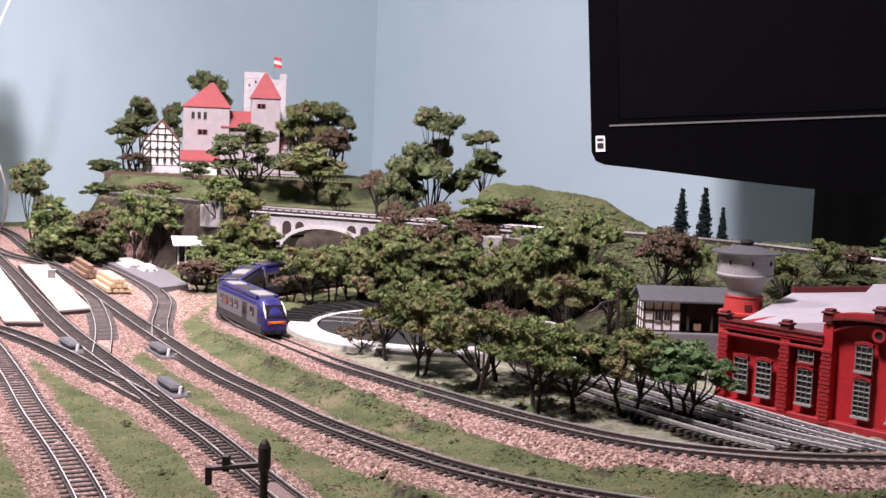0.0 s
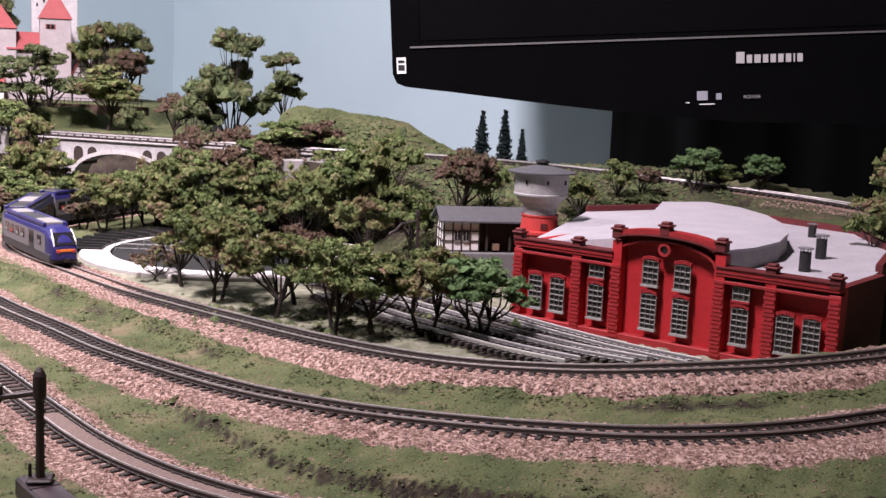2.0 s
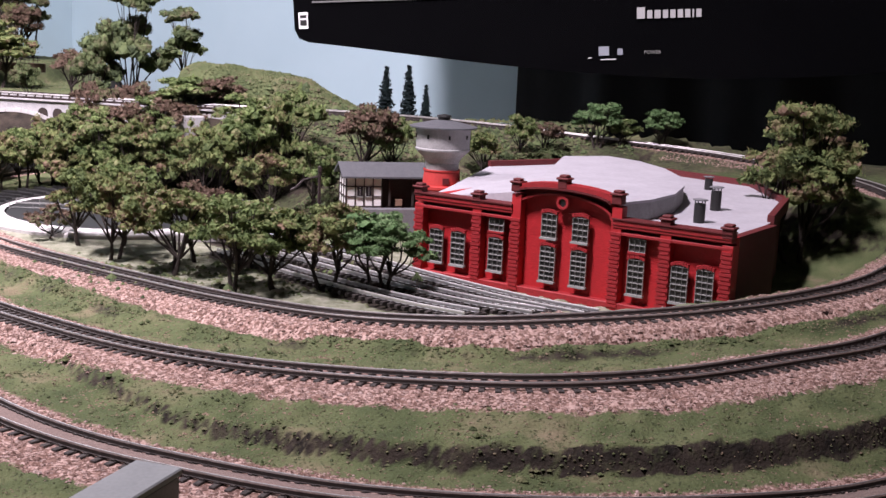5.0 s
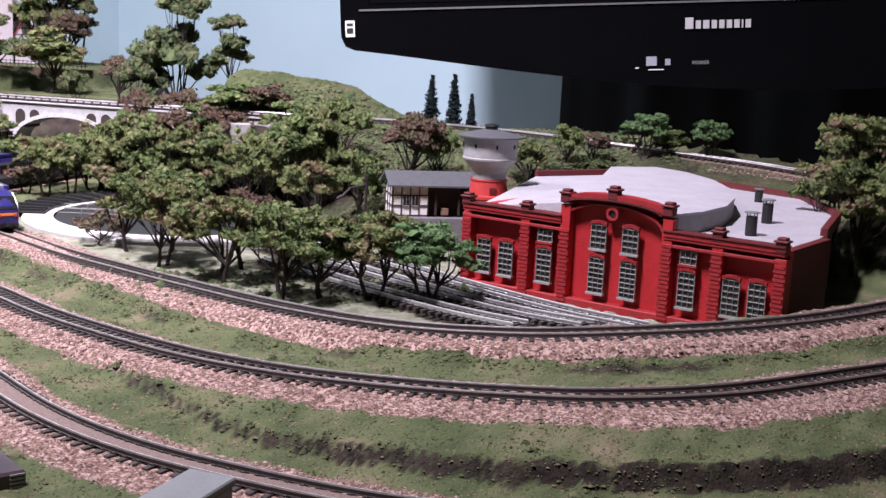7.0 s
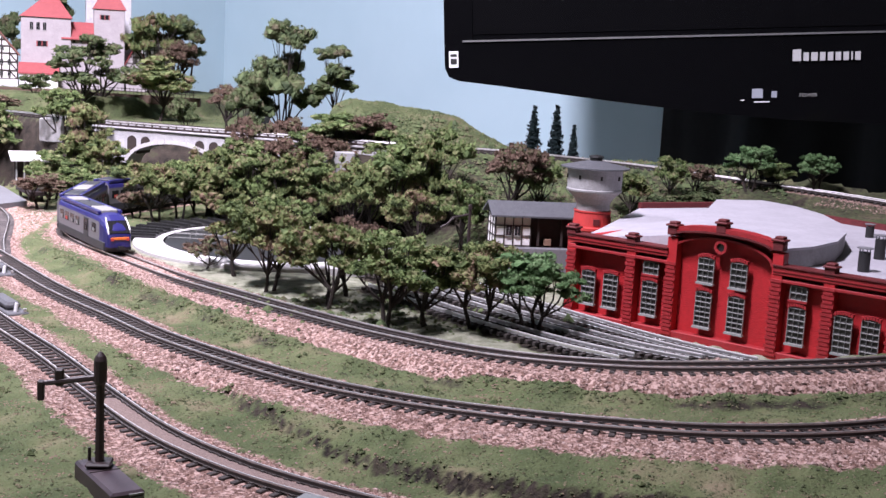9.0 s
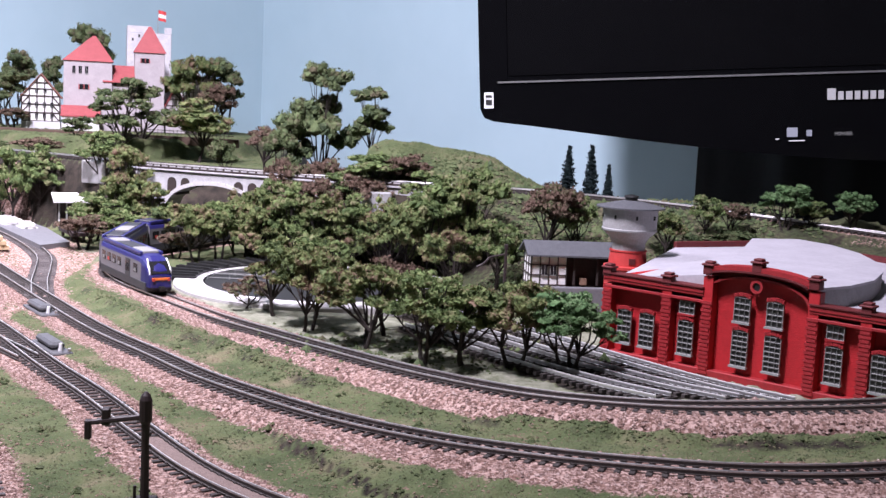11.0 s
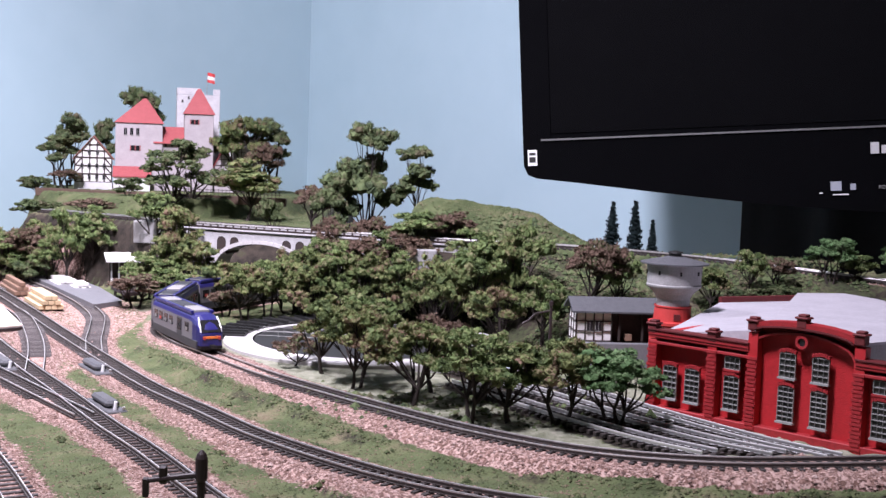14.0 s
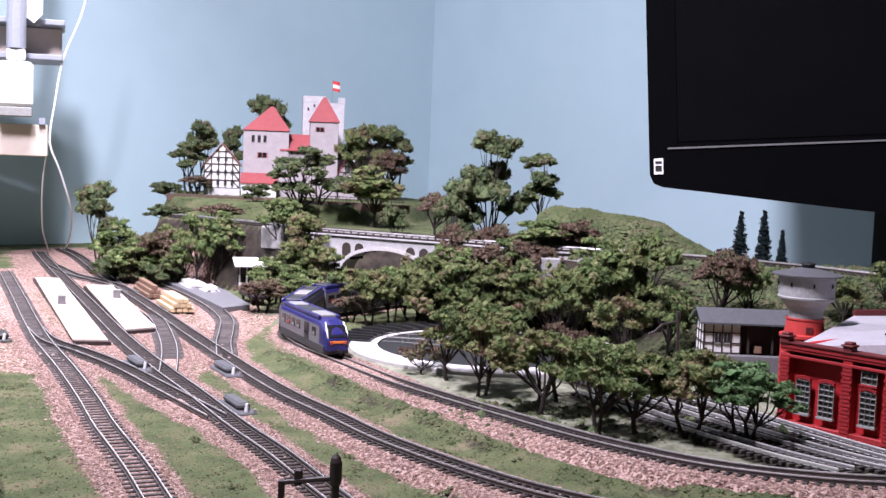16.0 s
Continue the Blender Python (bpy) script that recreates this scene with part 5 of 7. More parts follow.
    ring = lathe(bmesh.new(), [(0.0019, 0), (0.0031, 0), (0.0031, 0.0010), (0.0019, 0.0010), (0.0019, 0)], 20, UPRIGHT @ pose(mid, 0.0445, 0.0041))
    part("round_window", ring, REDTRIM, shed, "small round window")
    plug = bmesh.new()
    tube(plug, (mid, -0.0042, 0.0445), (mid, -0.0038, 0.0445), 0.0019, n=20)
    part("round_pane", plug, GLASSDARK, shed)
    part("plinth", boxes((-0.0006, W + 0.0006, -0.0050, 0.0, -0.004, 0.0030), bevel=0.0003), REDTRIM, shed)
    wins = [(0.0086, 0.0161), (0.0210, 0.0288), (0.1352, 0.1428), (0.1468, 0.1544)]
    for u0, u1 in wins:
        shed_window(shed, u0, u1, 0.0078, 0.0242, 6).matrix_basis = pose(0, -0.0040, 0)
    for u0, u1 in ((0.0423, 0.0501), (0.1147, 0.1223)):
        shed_window(shed, u0, u1, 0.0080, 0.0242, 6).matrix_basis = pose(0, -0.0040, 0)
        shed_window(shed, u0, u1, 0.0270, 0.0336, 2).matrix_basis = pose(0, -0.0040, 0)
    for u0, u1 in ((0.0703, 0.0780), (0.0863, 0.0941)):
        shed_window(shed, u0, u1, 0.0074, 0.0240, 7).matrix_basis = pose(0, -0.0040, 0)
        shed_window(shed, u0, u1, 0.0276, 0.0393, 4).matrix_basis = pose(0, -0.0040, 0)
    for x, y, h, r in ((0.253, 0.513, 0.0115, 0.0026), (0.279, 0.551, 0.0125, 0.0026), (0.311, 0.628, 0.008, 0.0022)):
        px, py = loc(x, y)
        bm = bmesh.new()
        lathe(bm, [(r, 0.037), (r, 0.037 + h * 0.78), (r * 0.9, 0.037 + h * 0.78)], 16, pose(px, py, 0))
        pipe = part("smoke_vent", bm, BLACKPLASTIC, shed, "dark iron smoke vent")
        bm = bmesh.new()
        for k in range(4):
            a = math.pi / 4 + k * math.pi / 2
            tube(bm, (px + r * 0.9 * math.cos(a), py + r * 0.9 * math.sin(a), 0.037 + h * 0.75), (px + r * 0.9 * math.cos(a), py + r * 0.9 * math.sin(a), 0.037 + h * 0.93), 0.0003, n=5)
        lathe(bm, [(r * 1.35, 0.037 + h * 0.92), (r * 1.35, 0.037 + h * 0.96), (0.0002, 0.037 + h)], 16, pose(px, py, 0))
        part("vent_cap", bm, GREYPLASTIC, pipe)


build_engine_shed()


# ---- water tower ----
def build_water_tower():
    x, y = 0.168, 0.672
    z = height(x, y)
    tower = thing("water_tower", "water tower with grey tank on red brick foot", "water tower", x, y, z)
    k = -z
    part("foot", lathe(bmesh.new(), [(0.0105, 0), (0.0105, 0.030 + k), (0.0112, 0.0305 + k), (0.0112, 0.0320 + k), (0.0090, 0.0325 + k), (0.0084, 0.0400 + k), (0.0088, 0.0404 + k), (0.0088, 0.0412 + k), (0.0078, 0.0412 + k)], 32), mat("tower_red", (0.48, 0.040, 0.036), (0.38, 0.030, 0.028), 0.6, 200), tower, "red brick foot", smooth=False)
    part("tank", lathe(bmesh.new(), [(0.0078, 0.0408 + k), (0.0079, 0.0450 + k), (0.0092, 0.0480 + k), (0.0128, 0.0520 + k), (0.0130, 0.0530 + k), (0.0126, 0.0535 + k), (0.0129, 0.0645 + k), (0.0122, 0.0650 + k)], 40), GREYSTONE, tower, "pale grey bulging tank", smooth=False)
    roof = part("roof", lathe(bmesh.new(), [(0.0128, 0.0645 + k), (0.0160, 0.0648 + k), (0.0160, 0.0655 + k), (0.0040, 0.0688 + k), (0.0004, 0.0692 + k)], 40), SLATE, tower, "dark grey conical roof")
    part("lantern", lathe(bmesh.new(), [(0.0030, 0.0686 + k), (0.0030, 0.0705 + k), (0.0036, 0.0707 + k), (0.0034, 0.0715 + k), (0.0003, 0.0722 + k)], 12), BLACKPLASTIC, roof)
    bm = bmesh.new()
    for a in range(8):
        b = math.pi * a / 4
        box(bm, -0.0005, 0.0005, -0.0004, 0.0004, 0.0590 + k, 0.0612 + k, m=pose(0.0128 * math.cos(b), 0.0128 * math.sin(b), 0, 0, 0, math.degrees(b)))
    part("tank_slots", bm, GLASSDARK, tower)["kind"] = "stuff"
    part("door", boxes((-0.0015, 0.0015, -0.0092, -0.0080, 0.0335 + k, 0.0370 + k)), REDDARK, tower)
    tower.scale = (1.2, 1.2, 1.0)


build_water_tower()


# ---- half-timbered walls ----
def timber_face(parent, u0, u1, z0, z1, cols, rows, gable=0.0, y=0.0, t=0.0007, braces=True, off=None):
    """Dark beams standing proud of a plastered face in the plane y; with a pointed gable above when one is given."""
    bm = bmesh.new()
    for k in range(cols + 1):
        u = u0 + (u1 - u0) * k / cols
        box(bm, u - t / 2, u + t / 2, y - 0.0005, y + 0.0003, z0, z1)
    for k in range(rows + 1):
        z = z0 + (z1 - z0) * k / rows
        box(bm, u0, u1, y - 0.0006, y + 0.0003, z - t / 2, z + t / 2)

    def strut(a, b):
        d = math.hypot(b[0] - a[0], b[1] - a[1])
        box(bm, 0, d, -0.00055, 0.0003, -t / 2, t / 2, m=pose(a[0], y, a[1], 0, -math.degrees(math.atan2(b[1] - a[1], b[0] - a[0])), 0))

    w, h = (u1 - u0) / cols, (z1 - z0) / rows
    if braces:
        for r in range(rows):
            strut((u0, z0 + r * h), (u0 + w, z0 + (r + 1) * h))
            strut((u1, z0 + r * h), (u1 - w, z0 + (r + 1) * h))
    if gable:
        um = (u0 + u1) / 2
        strut((u0, z1), (um, z1 + gable))
        strut((u1, z1), (um, z1 + gable))
        for f in (0.33, 0.62):
            box(bm, u0 + (um - u0) * f, u1 - (u1 - um) * f, y - 0.0006, y + 0.0003, z1 + gable * f - t / 2, z1 + gable * f + t / 2)
        for k in range(1, cols):
            u = u0 + (u1 - u0) * k / cols
            hh = gable * (1 - abs(u - um) / (um - u0)) * 0.92
            box(bm, u - t / 2, u + t / 2, y - 0.0005, y + 0.0003, z1, z1 + hh)
    return part("timber_frame", bm, TIMBER, parent, "dark timber framing")


def small_window(parent, u, z, w, h, y=0.0, shutter=None):
    win = part("window", boxes((u - w / 2, u + w / 2, y - 0.0004, y + 0.0004, z, z + h)), GLASSDARK, parent, "small dark window")
    if shutter:
        part("shutter", boxes((u - w / 2 - 0.0011, u - w / 2 - 0.0001, y - 0.0006, y + 0.0002, z, z + h)), shutter, win)
        part("shutter", boxes((u + w / 2 + 0.0001, u + w / 2 + 0.0011, y - 0.0006, y + 0.0002, z, z + h)), shutter, win)
    else:
        part("frame", boxes((u - w / 2 - 0.0003, u + w / 2 + 0.0003, y - 0.0006, y + 0.0002, z - 0.0004, z), (u - 0.0001, u + 0.0001, y - 0.0006, y, z, z + h)), WINGREY, win)
    return win


def gable_roof(parent, u0, u1, y0, y1, z, rise, material, along="y", over=0.0014, label=""):
    """Two slabs meeting at a ridge; along: the ridge's direction."""
    bm = bmesh.new()
    if along == "y":
        um = (u0 + u1) / 2
        out = [(u0 - over, z - over * rise / (um - u0)), (um, z + rise), (u1 + over, z - over * rise / (um - u0)), (u1 + over, z - over * rise / (um - u0) + 0.0010), (um, z + rise + 0.0013), (u0 - over, z - over * rise / (um - u0) + 0.0010)]
        prism(bm, out, -(y1 + over), -(y0 - over), UPRIGHT)
    else:
        ym = (y0 + y1) / 2
        out = [(y0 - over, z - over * rise / (ym - y0)), (ym, z + rise), (y1 + over, z - over * rise / (ym - y0)), (y1 + over, z - over * rise / (ym - y0) + 0.0010), (ym, z + rise + 0.0013), (y0 - over, z - over * rise / (ym - y0) + 0.0010)]
        prism(bm, out, u0 - over, u1 + over, Matrix(((0, 0, 1, 0), (1, 0, 0, 0), (0, 1, 0, 0), (0, 0, 0, 1))))
    return part("roof", bm, material, parent, label)


def gable_body(u0, u1, y0, y1, z0, z1, rise, along="y"):
    bm = bmesh.new()
    if along == "y":
        prism(bm, [(u0, z0), (u1, z0), (u1, z1), ((u0 + u1) / 2, z1 + rise), (u0, z1)], -y1, -y0, UPRIGHT)
    else:
        prism(bm, [(y0, z0), (y1, z0), (y1, z1), ((y0 + y1) / 2, z1 + rise), (y0, z1)], u0, u1, Matrix(((0, 0, 1, 0), (1, 0, 0, 0), (0, 1, 0, 0), (0, 0, 0, 1))))
    return bm


def build_goods_shed():
    x, y = 0.118, 0.700
    z = 0.014
    shed = thing("goods_shed", "half-timbered white goods shed with slate roof", "goods shed", x, y, z, 2)
    part("wall", gable_body(0.0, 0.021, 0.0, 0.022, -0.014, 0.019, 0.0055, "x"), WHITEPLASTER, shed, "white plaster between dark timbers")
    part("open_bay", boxes((0.0212, 0.058, 0.006, 0.022, -0.014, 0.019)), TIMBER, shed, "dark boarded open bay")
    timber_face(shed, 0.0, 0.021, 0.001, 0.0185, 4, 3, y=-0.0001, t=0.0006, braces=False)
    for u in (0.0079, 0.0131):
        small_window(shed, u, 0.0070, 0.0032, 0.0056, -0.0006)
    side = bmesh.new()
    for k in range(4):
        yy = 0.0002 + 0.0216 * k / 3
        box(side, -0.0005, 0.0002, yy - 0.0003, yy + 0.0003, 0.0, 0.019)
    for zz in (0.0006, 0.0065, 0.0125, 0.0185):
        box(side, -0.0006, 0.0002, 0.0, 0.022, zz - 0.0003, zz + 0.0003)
    part("timber_frame", side, TIMBER, shed)
    gable_roof(shed, -0.0005, 0.060, -0.001, 0.023, 0.0192, 0.0055, SLATE, "x", 0.0028, "grey slate pitched roof")
    part("loading_deck", boxes((-0.001, 0.060, -0.006, -0.0006, -0.014, 0.0004), bevel=0.0004), GREYPLASTIC, shed, "grey loading deck")
    for u in (0.026, 0.040, 0.054):
        part("post", boxes((u - 0.0006, u + 0.0006, 0.0006, 0.0018, 0.001, 0.0185)), TIMBER, shed)
    part("crate", boxes((0.030, 0.034, 0.0012, 0.005, 0.001, 0.005), bevel=0.0002), PLANKBROWN, shed)


build_goods_shed()


def build_water_crane():
    c = thing("water_crane", "dark iron water crane beside the track", "water crane", 0.099, 0.675, 0.012)
    bm = bmesh.new()
    tube(bm, (0, 0, -0.014), (0, 0, 0.026), 0.0011, 0.0008, 8)
    part("column", bm, SIGNALBROWN, c)
    bm = bmesh.new()
    tube(bm, (0, 0, 0.0235), (-0.009, 0, 0.0215), 0.0006, 0.0005, 6)
    tube(bm, (-0.009, 0, 0.0215), (-0.0135, 0, 0.0165), 0.0006, 0.0006, 6)
    tube(bm, (-0.0135, 0, 0.0170), (-0.0160, 0, 0.0155), 0.0007, 0.0007, 6)
    part("spout", bm, SIGNALBROWN, c)
    part("lamp", boxes((-0.0010, 0.0010, -0.0010, 0.0010, 0.026, 0.0290), bevel=0.0002), SIGNALBROWN, c)


build_water_crane()


# ---- turntable ----
def build_turntable():
    t = thing("turntable", "sunken railway turntable with pale concrete rim", "turntable", PIT[0], PIT[1], 0.0)
    part("rim", lathe(bmesh.new(), [(0.0712, -0.012), (0.0885, -0.012), (0.0885, 0.0030), (0.0877, 0.0038), (0.0708, 0.0038), (0.0708, -0.012)], 72), CONCRETE, t, "pale concrete ring")
    part("pit_wall", lathe(bmesh.new(), [(0.0707, 0.0034), (0.0697, 0.0034), (0.0695, -0.016), (0.0707, -0.016)], 72), BLACKPLASTIC, t, "dark pit wall")
    part("pit_floor", lathe(bmesh.new(), [(0.0706, -0.0170), (0.0706, -0.0160), (0.0005, -0.0160)], 72), mat("pit_floor_grey", (0.085, 0.074, 0.068), (0.045, 0.039, 0.036), 0.9, 60), t, "dusty grey pit floor")
    v, f = sweep(np.array([(0.063 * math.cos(a), 0.063 * math.sin(a), -0.0178) for a in np.linspace(0, 2 * math.pi, 73)]), 0.0, RAIL_HEAD)
    mesh_part("ring_rail", v, f, RAIL, t)
    bridge = part("bridge", boxes((-0.0685, 0.0685, -0.0085, 0.0085, -0.0030, 0.0012), (-0.060, 0.060, -0.0068, -0.0058, -0.0120, -0.0030), (-0.060, 0.060, 0.0058, 0.0068, -0.0120, -0.0030), bevel=0.0003), GREYPLASTIC, t, "grey girder bridge with rails")
    bridge.matrix_basis = pose(0, 0, 0, 0, 0, -8)
    for off in (-0.0045, 0.0045):
        part("bridge_rail", boxes((-0.0685, 0.0685, off - 0.0004, off + 0.0004, 0.0013, 0.0032)), RAIL, bridge)
    for off in (-0.0080, 0.0080):
        bm = bmesh.new()
        for k in range(11):
            tube(bm, (-0.068 + 0.0136 * k, off, 0.001), (-0.068 + 0.0136 * k, off, 0.0075), 0.00025, n=5)
        tube(bm, (-0.068, off, 0.0075), (0.068, off, 0.0075), 0.0002, n=5)
        tube(bm, (-0.068, off, 0.0045), (0.068, off, 0.0045), 0.0002, n=5)
        part("railing", bm, WINGREY, bridge)
    hut = part("control_hut", boxes((0.035, 0.046, 0.0090, 0.0165, -0.003, 0.0125), bevel=0.0003), GREYPLASTIC, bridge, "small control cabin")
    part("hut_roof", boxes((0.034, 0.047, 0.0082, 0.0173, 0.0126, 0.0136)), SLATE, hut)
    # short stub tracks round the far side
    for k in range(9):
        a = 176 - k * 7.5
        stub = part("stub_track", boxes((0.0755, 0.0990, -0.0050, -0.0040, 0.0050, 0.0064), (0.0755, 0.0990, 0.0040, 0.0050, 0.0050, 0.0064), (0.0755, 0.0990, -0.0075, 0.0075, 0.0040, 0.0049)), BLACKPLASTIC, t, "short black stub track")
        stub.matrix_basis = pose(0, 0, 0, 0, 0, a)


build_turntable()


# ---- stone arch bridge ----
def build_bridge():
    b = thing("arch_bridge", "grey stone railway bridge with one wide arch", "bridge", -0.1500, 0.9850, 0.0, -25.5)
    L, top = 0.235, 0.0545
    r, cx, spring = 0.040, 0.068, 0.027
    arch = [(cx + r * math.cos(math.pi * k / 20), spring + 0.47 * r * math.sin(math.pi * k / 20)) for k in range(21)]
    out = [(-0.02, -0.004), (cx - r, -0.004)] + arch[::-1] + [(cx + r, -0.004), (L, -0.004), (L, top), (-0.02, top)]
    part("span", prism(bmesh.new(), out, -0.0095, 0.0095, UPRIGHT), BRIDGESTONE, b, "grey stone arch wall")
    for k in range(20):
        p, q = arch[k], arch[k + 1]
        ln = math.hypot(q[0] - p[0], q[1] - p[1])
        ringbm = bmesh.new()
        box(ringbm, 0.0001, ln - 0.0001, -0.0103, 0.0103, -0.0026, 0.0002, m=pose(p[0], 0, p[1], 0, -math.degrees(math.atan2(q[1] - p[1], q[0] - p[0])), 0) @ pose(0, 0, 0, 180, 0, 0) @ pose(0, 0, 0, 180, 0, 0))
        part("arch_stone", ringbm, CONCRETE, b)
    # Solid dark plugs in place of openings: the shade inside is their colour.
    for u in (0.0325, 0.0445, 0.0915, 0.1035):
        w, z0, z1 = 0.0040, {0.0325: 0.036, 0.0445: 0.0425, 0.0915: 0.0425, 0.1035: 0.036}[u], 0.0500
        o = [(u - w, z0), (u + w, z0), (u + w, z1 - w)] + [(u + w * math.cos(math.pi * k / 8), z1 - w + w * math.sin(math.pi * k / 8)) for k in range(1, 8)] + [(u - w, z1 - w)]
        part("spandrel_opening", prism(bmesh.new(), o, -0.0098, 0.0098, UPRIGHT), TIMBER, b, "narrow spandrel opening drawn as a dark plug")
    part("deck", boxes((-0.022, L + 0.002, -0.0112, 0.0112, top, top + 0.0016), bevel=0.0003), BRIDGESTONE, b)
    for yy in (-0.0106, 0.0106):
        rail = part("parapet", boxes((-0.022, L + 0.002, yy - 0.0005, yy + 0.0005, top + 0.0016, top + 0.0030), (-0.022, L + 0.002, yy - 0.0005, yy + 0.0005, top + 0.0042, top + 0.0047)), SIGNALBROWN, b, "dark parapet rail")
        bm = bmesh.new()
        for k in range(36):
            u = -0.018 + k * 0.0070
            box(bm, u, u + 0.0050, yy - 0.0004, yy + 0.0004, top + 0.0031, top + 0.0041)
        part("parapet_panel", bm, BRIDGESTONE, rail, "pale parapet panels")
    part("abutment", boxes((-0.050, -0.0225, -0.013, 0.013, 0.040, top + 0.0036), bevel=0.0008), GREYSTONE, b, "pale concrete abutment")
    part("abutment", boxes((L + 0.0025, L + 0.030, -0.012, 0.012, -0.004, top - 0.0010), bevel=0.0008), GREYSTONE, b, "pale concrete abutment")


build_bridge()
tagged(part("retaining_wall", boxes((0.020, 0.042, 0.862, 0.868, 0.025, 0.0525), bevel=0.001), GREYSTONE), "pale concrete retaining wall on the slope", "retaining wall")


# ---- castle ----
CAST = thing("castle_terrace", "low stone edging on the castle hill", "wall", -0.355, 1.268, 0.0685, -14)
part("edging", boxes((0.0, 0.27, -0.002, 0.002, -0.006, 0.0022), bevel=0.0004), SOIL, CAST)
fence = bmesh.new()
for k in range(28):
    tube(fence, (0.155 + k * 0.004, 0, 0.002), (0.155 + k * 0.004, 0, 0.0085), 0.0003, n=5)
tube(fence, (0.155, 0, 0.0075), (0.265, 0, 0.0075), 0.0003, n=5)
tube(fence, (0.155, 0, 0.0050), (0.265, 0, 0.0050), 0.0003, n=5)
part("fence", fence, SIGNALBROWN, CAST, "thin dark picket fence")


def hip_roof(parent, u0, u1, y0, y1, z, rise, material, over=0.0016, lean=0.5, label="steep red tiled hipped roof"):
    um, ym = u0 + (u1 - u0) * lean, (y0 + y1) / 2
    bm = bmesh.new()
    k = 0.0016
    base = [bm.verts.new(p) for p in ((u0 - over, y0 - over, z), (u1 + over, y0 - over, z), (u1 + over, y1 + over, z), (u0 - over, y1 + over, z))]
    ridge = [bm.verts.new((um - k, ym, z + rise)), bm.verts.new((um + k, ym, z + rise))]
    bm.faces.new(base)
    bm.faces.new((base[0], base[1], ridge[1], ridge[0]))
    bm.faces.new((base[1], base[2], ridge[1]))
    bm.faces.new((base[2], base[3], ridge[0], ridge[1]))
    bm.faces.new((base[3], base[0], ridge[0]))
    return part("roof", bm, material, parent, label)


def build_castle():
    ex, ey, ez, turn = -0.2895, 1.336, 0.068, 11

    def place(u, v=0.0):
        p = pose(ex, ey, 0, 0, 0, turn) @ Vector((u, v, 0))
        return p.x, p.y

    # half-timbered gable house
    x, y = place(-0.042)
    h = thing("half_timbered_house", "half-timbered white gable house on the castle hill", "house", x, y, ez, turn)
    part("wall", gable_body(0, 0.0385, 0, 0.035, 0, 0.0345, 0.0225), WHITEPLASTER, h, "white plaster walls")
    timber_face(h, 0, 0.0385, 0.008, 0.0345, 5, 3, 0.0225, y=-0.0001, t=0.0013)
    part("plinth", boxes((-0.0006, 0.0391, -0.0008, 0.0356, 0, 0.0078)), KEEPSTONE, h)
    gable_roof(h, 0, 0.0385, 0, 0.035, 0.0345, 0.0225, mat("brown_tile", (0.30, 0.13, 0.10), (0.20, 0.08, 0.06), 0.8, 300), "y", 0.0022, "brown tiled steep roof")
    for u in (0.0075, 0.0150, 0.0230, 0.0305):
        small_window(h, u, 0.0115, 0.0030, 0.0045, -0.0006)
        small_window(h, u, 0.0235, 0.0030, 0.0045, -0.0006)
    for u in (0.015, 0.0235):
        small_window(h, u, 0.0385, 0.0030, 0.0040, -0.0006)
    # hall with hipped roof
    x, y = place(0.0)
    h = thing("castle_hall", "tall grey castle hall with red hipped roof", "castle building", x, y, ez, turn)
    part("wall", boxes((0, 0.050, 0, 0.046, 0, 0.0735), bevel=0.0004), CASTLEWALL, h, "rough pinkish grey plaster")
    hip_roof(h, 0, 0.050, 0, 0.046, 0.0736, 0.0275, REDTILE, lean=0.62)
    for u in (0.0105, 0.0170, 0.0235):
        small_window(h, u, 0.0605, 0.0033, 0.0075)
    small_window(h, 0.0185, 0.0435, 0.0040, 0.0055, 0.0, REDTILE)
    small_window(h, 0.0235, 0.0435, 0.0040, 0.0055, 0.0, REDTILE)
    # white annex in front
    x, y = place(-0.001, -0.020)
    h = thing("castle_annex", "low white annex with red lean-to roof", "castle building", x, y, ez, turn)
    part("wall", boxes((0, 0.038, 0, 0.0197, 0, 0.0150)), WHITEPLASTER, h)
    bm = bmesh.new()
    prism(bm, [(-0.0014, 0.0146), (0.0196, 0.0250), (0.0196, 0.0262), (-0.0014, 0.0160)], -0.0012, 0.0392, Matrix(((0, 0, 1, 0), (1, 0, 0, 0), (0, 1, 0, 0), (0, 0, 0, 1))))
    part("roof", bm, REDTILE, h, "red lean-to roof")
    for u in (0.0155, 0.0245):
        small_window(h, u, 0.0085, 0.0042, 0.0042)
    part("door", boxes((0.0180, 0.0215, -0.0005, 0.0004, 0.0, 0.0035)), TIMBER, h)
    # link building with red roof
    x, y = place(0.0505, 0.004)
    h = thing("castle_link_wing", "castle wing with red roof between the towers", "castle building", x, y, ez, turn)
    part("wall", boxes((0, 0.0228, 0, 0.035, 0, 0.0545)), CASTLEWALL, h)
    gable_roof(h, -0.009, 0.0226, -0.004, 0.039, 0.0530, 0.0165, REDTILE, "x", 0.0012, "red tiled saddle roof")
    for u in (0.003, 0.010, 0.017):
        small_window(h, u, 0.0490, 0.0022, 0.0028)
    # gate tower
    x, y = place(0.0735, 0.002)
    h = thing("castle_gate_tower", "square castle tower with steep red roof", "castle tower", x, y, ez, turn)
    part("wall", boxes((0, 0.0315, 0, 0.0315, 0, 0.0855), bevel=0.0004), CASTLEWALL, h)
    hip_roof(h, 0, 0.0315, 0, 0.0315, 0.0856, 0.0285, REDTILE)
    small_window(h, 0.0085, 0.0745, 0.0034, 0.0050, 0.0, REDTILE)
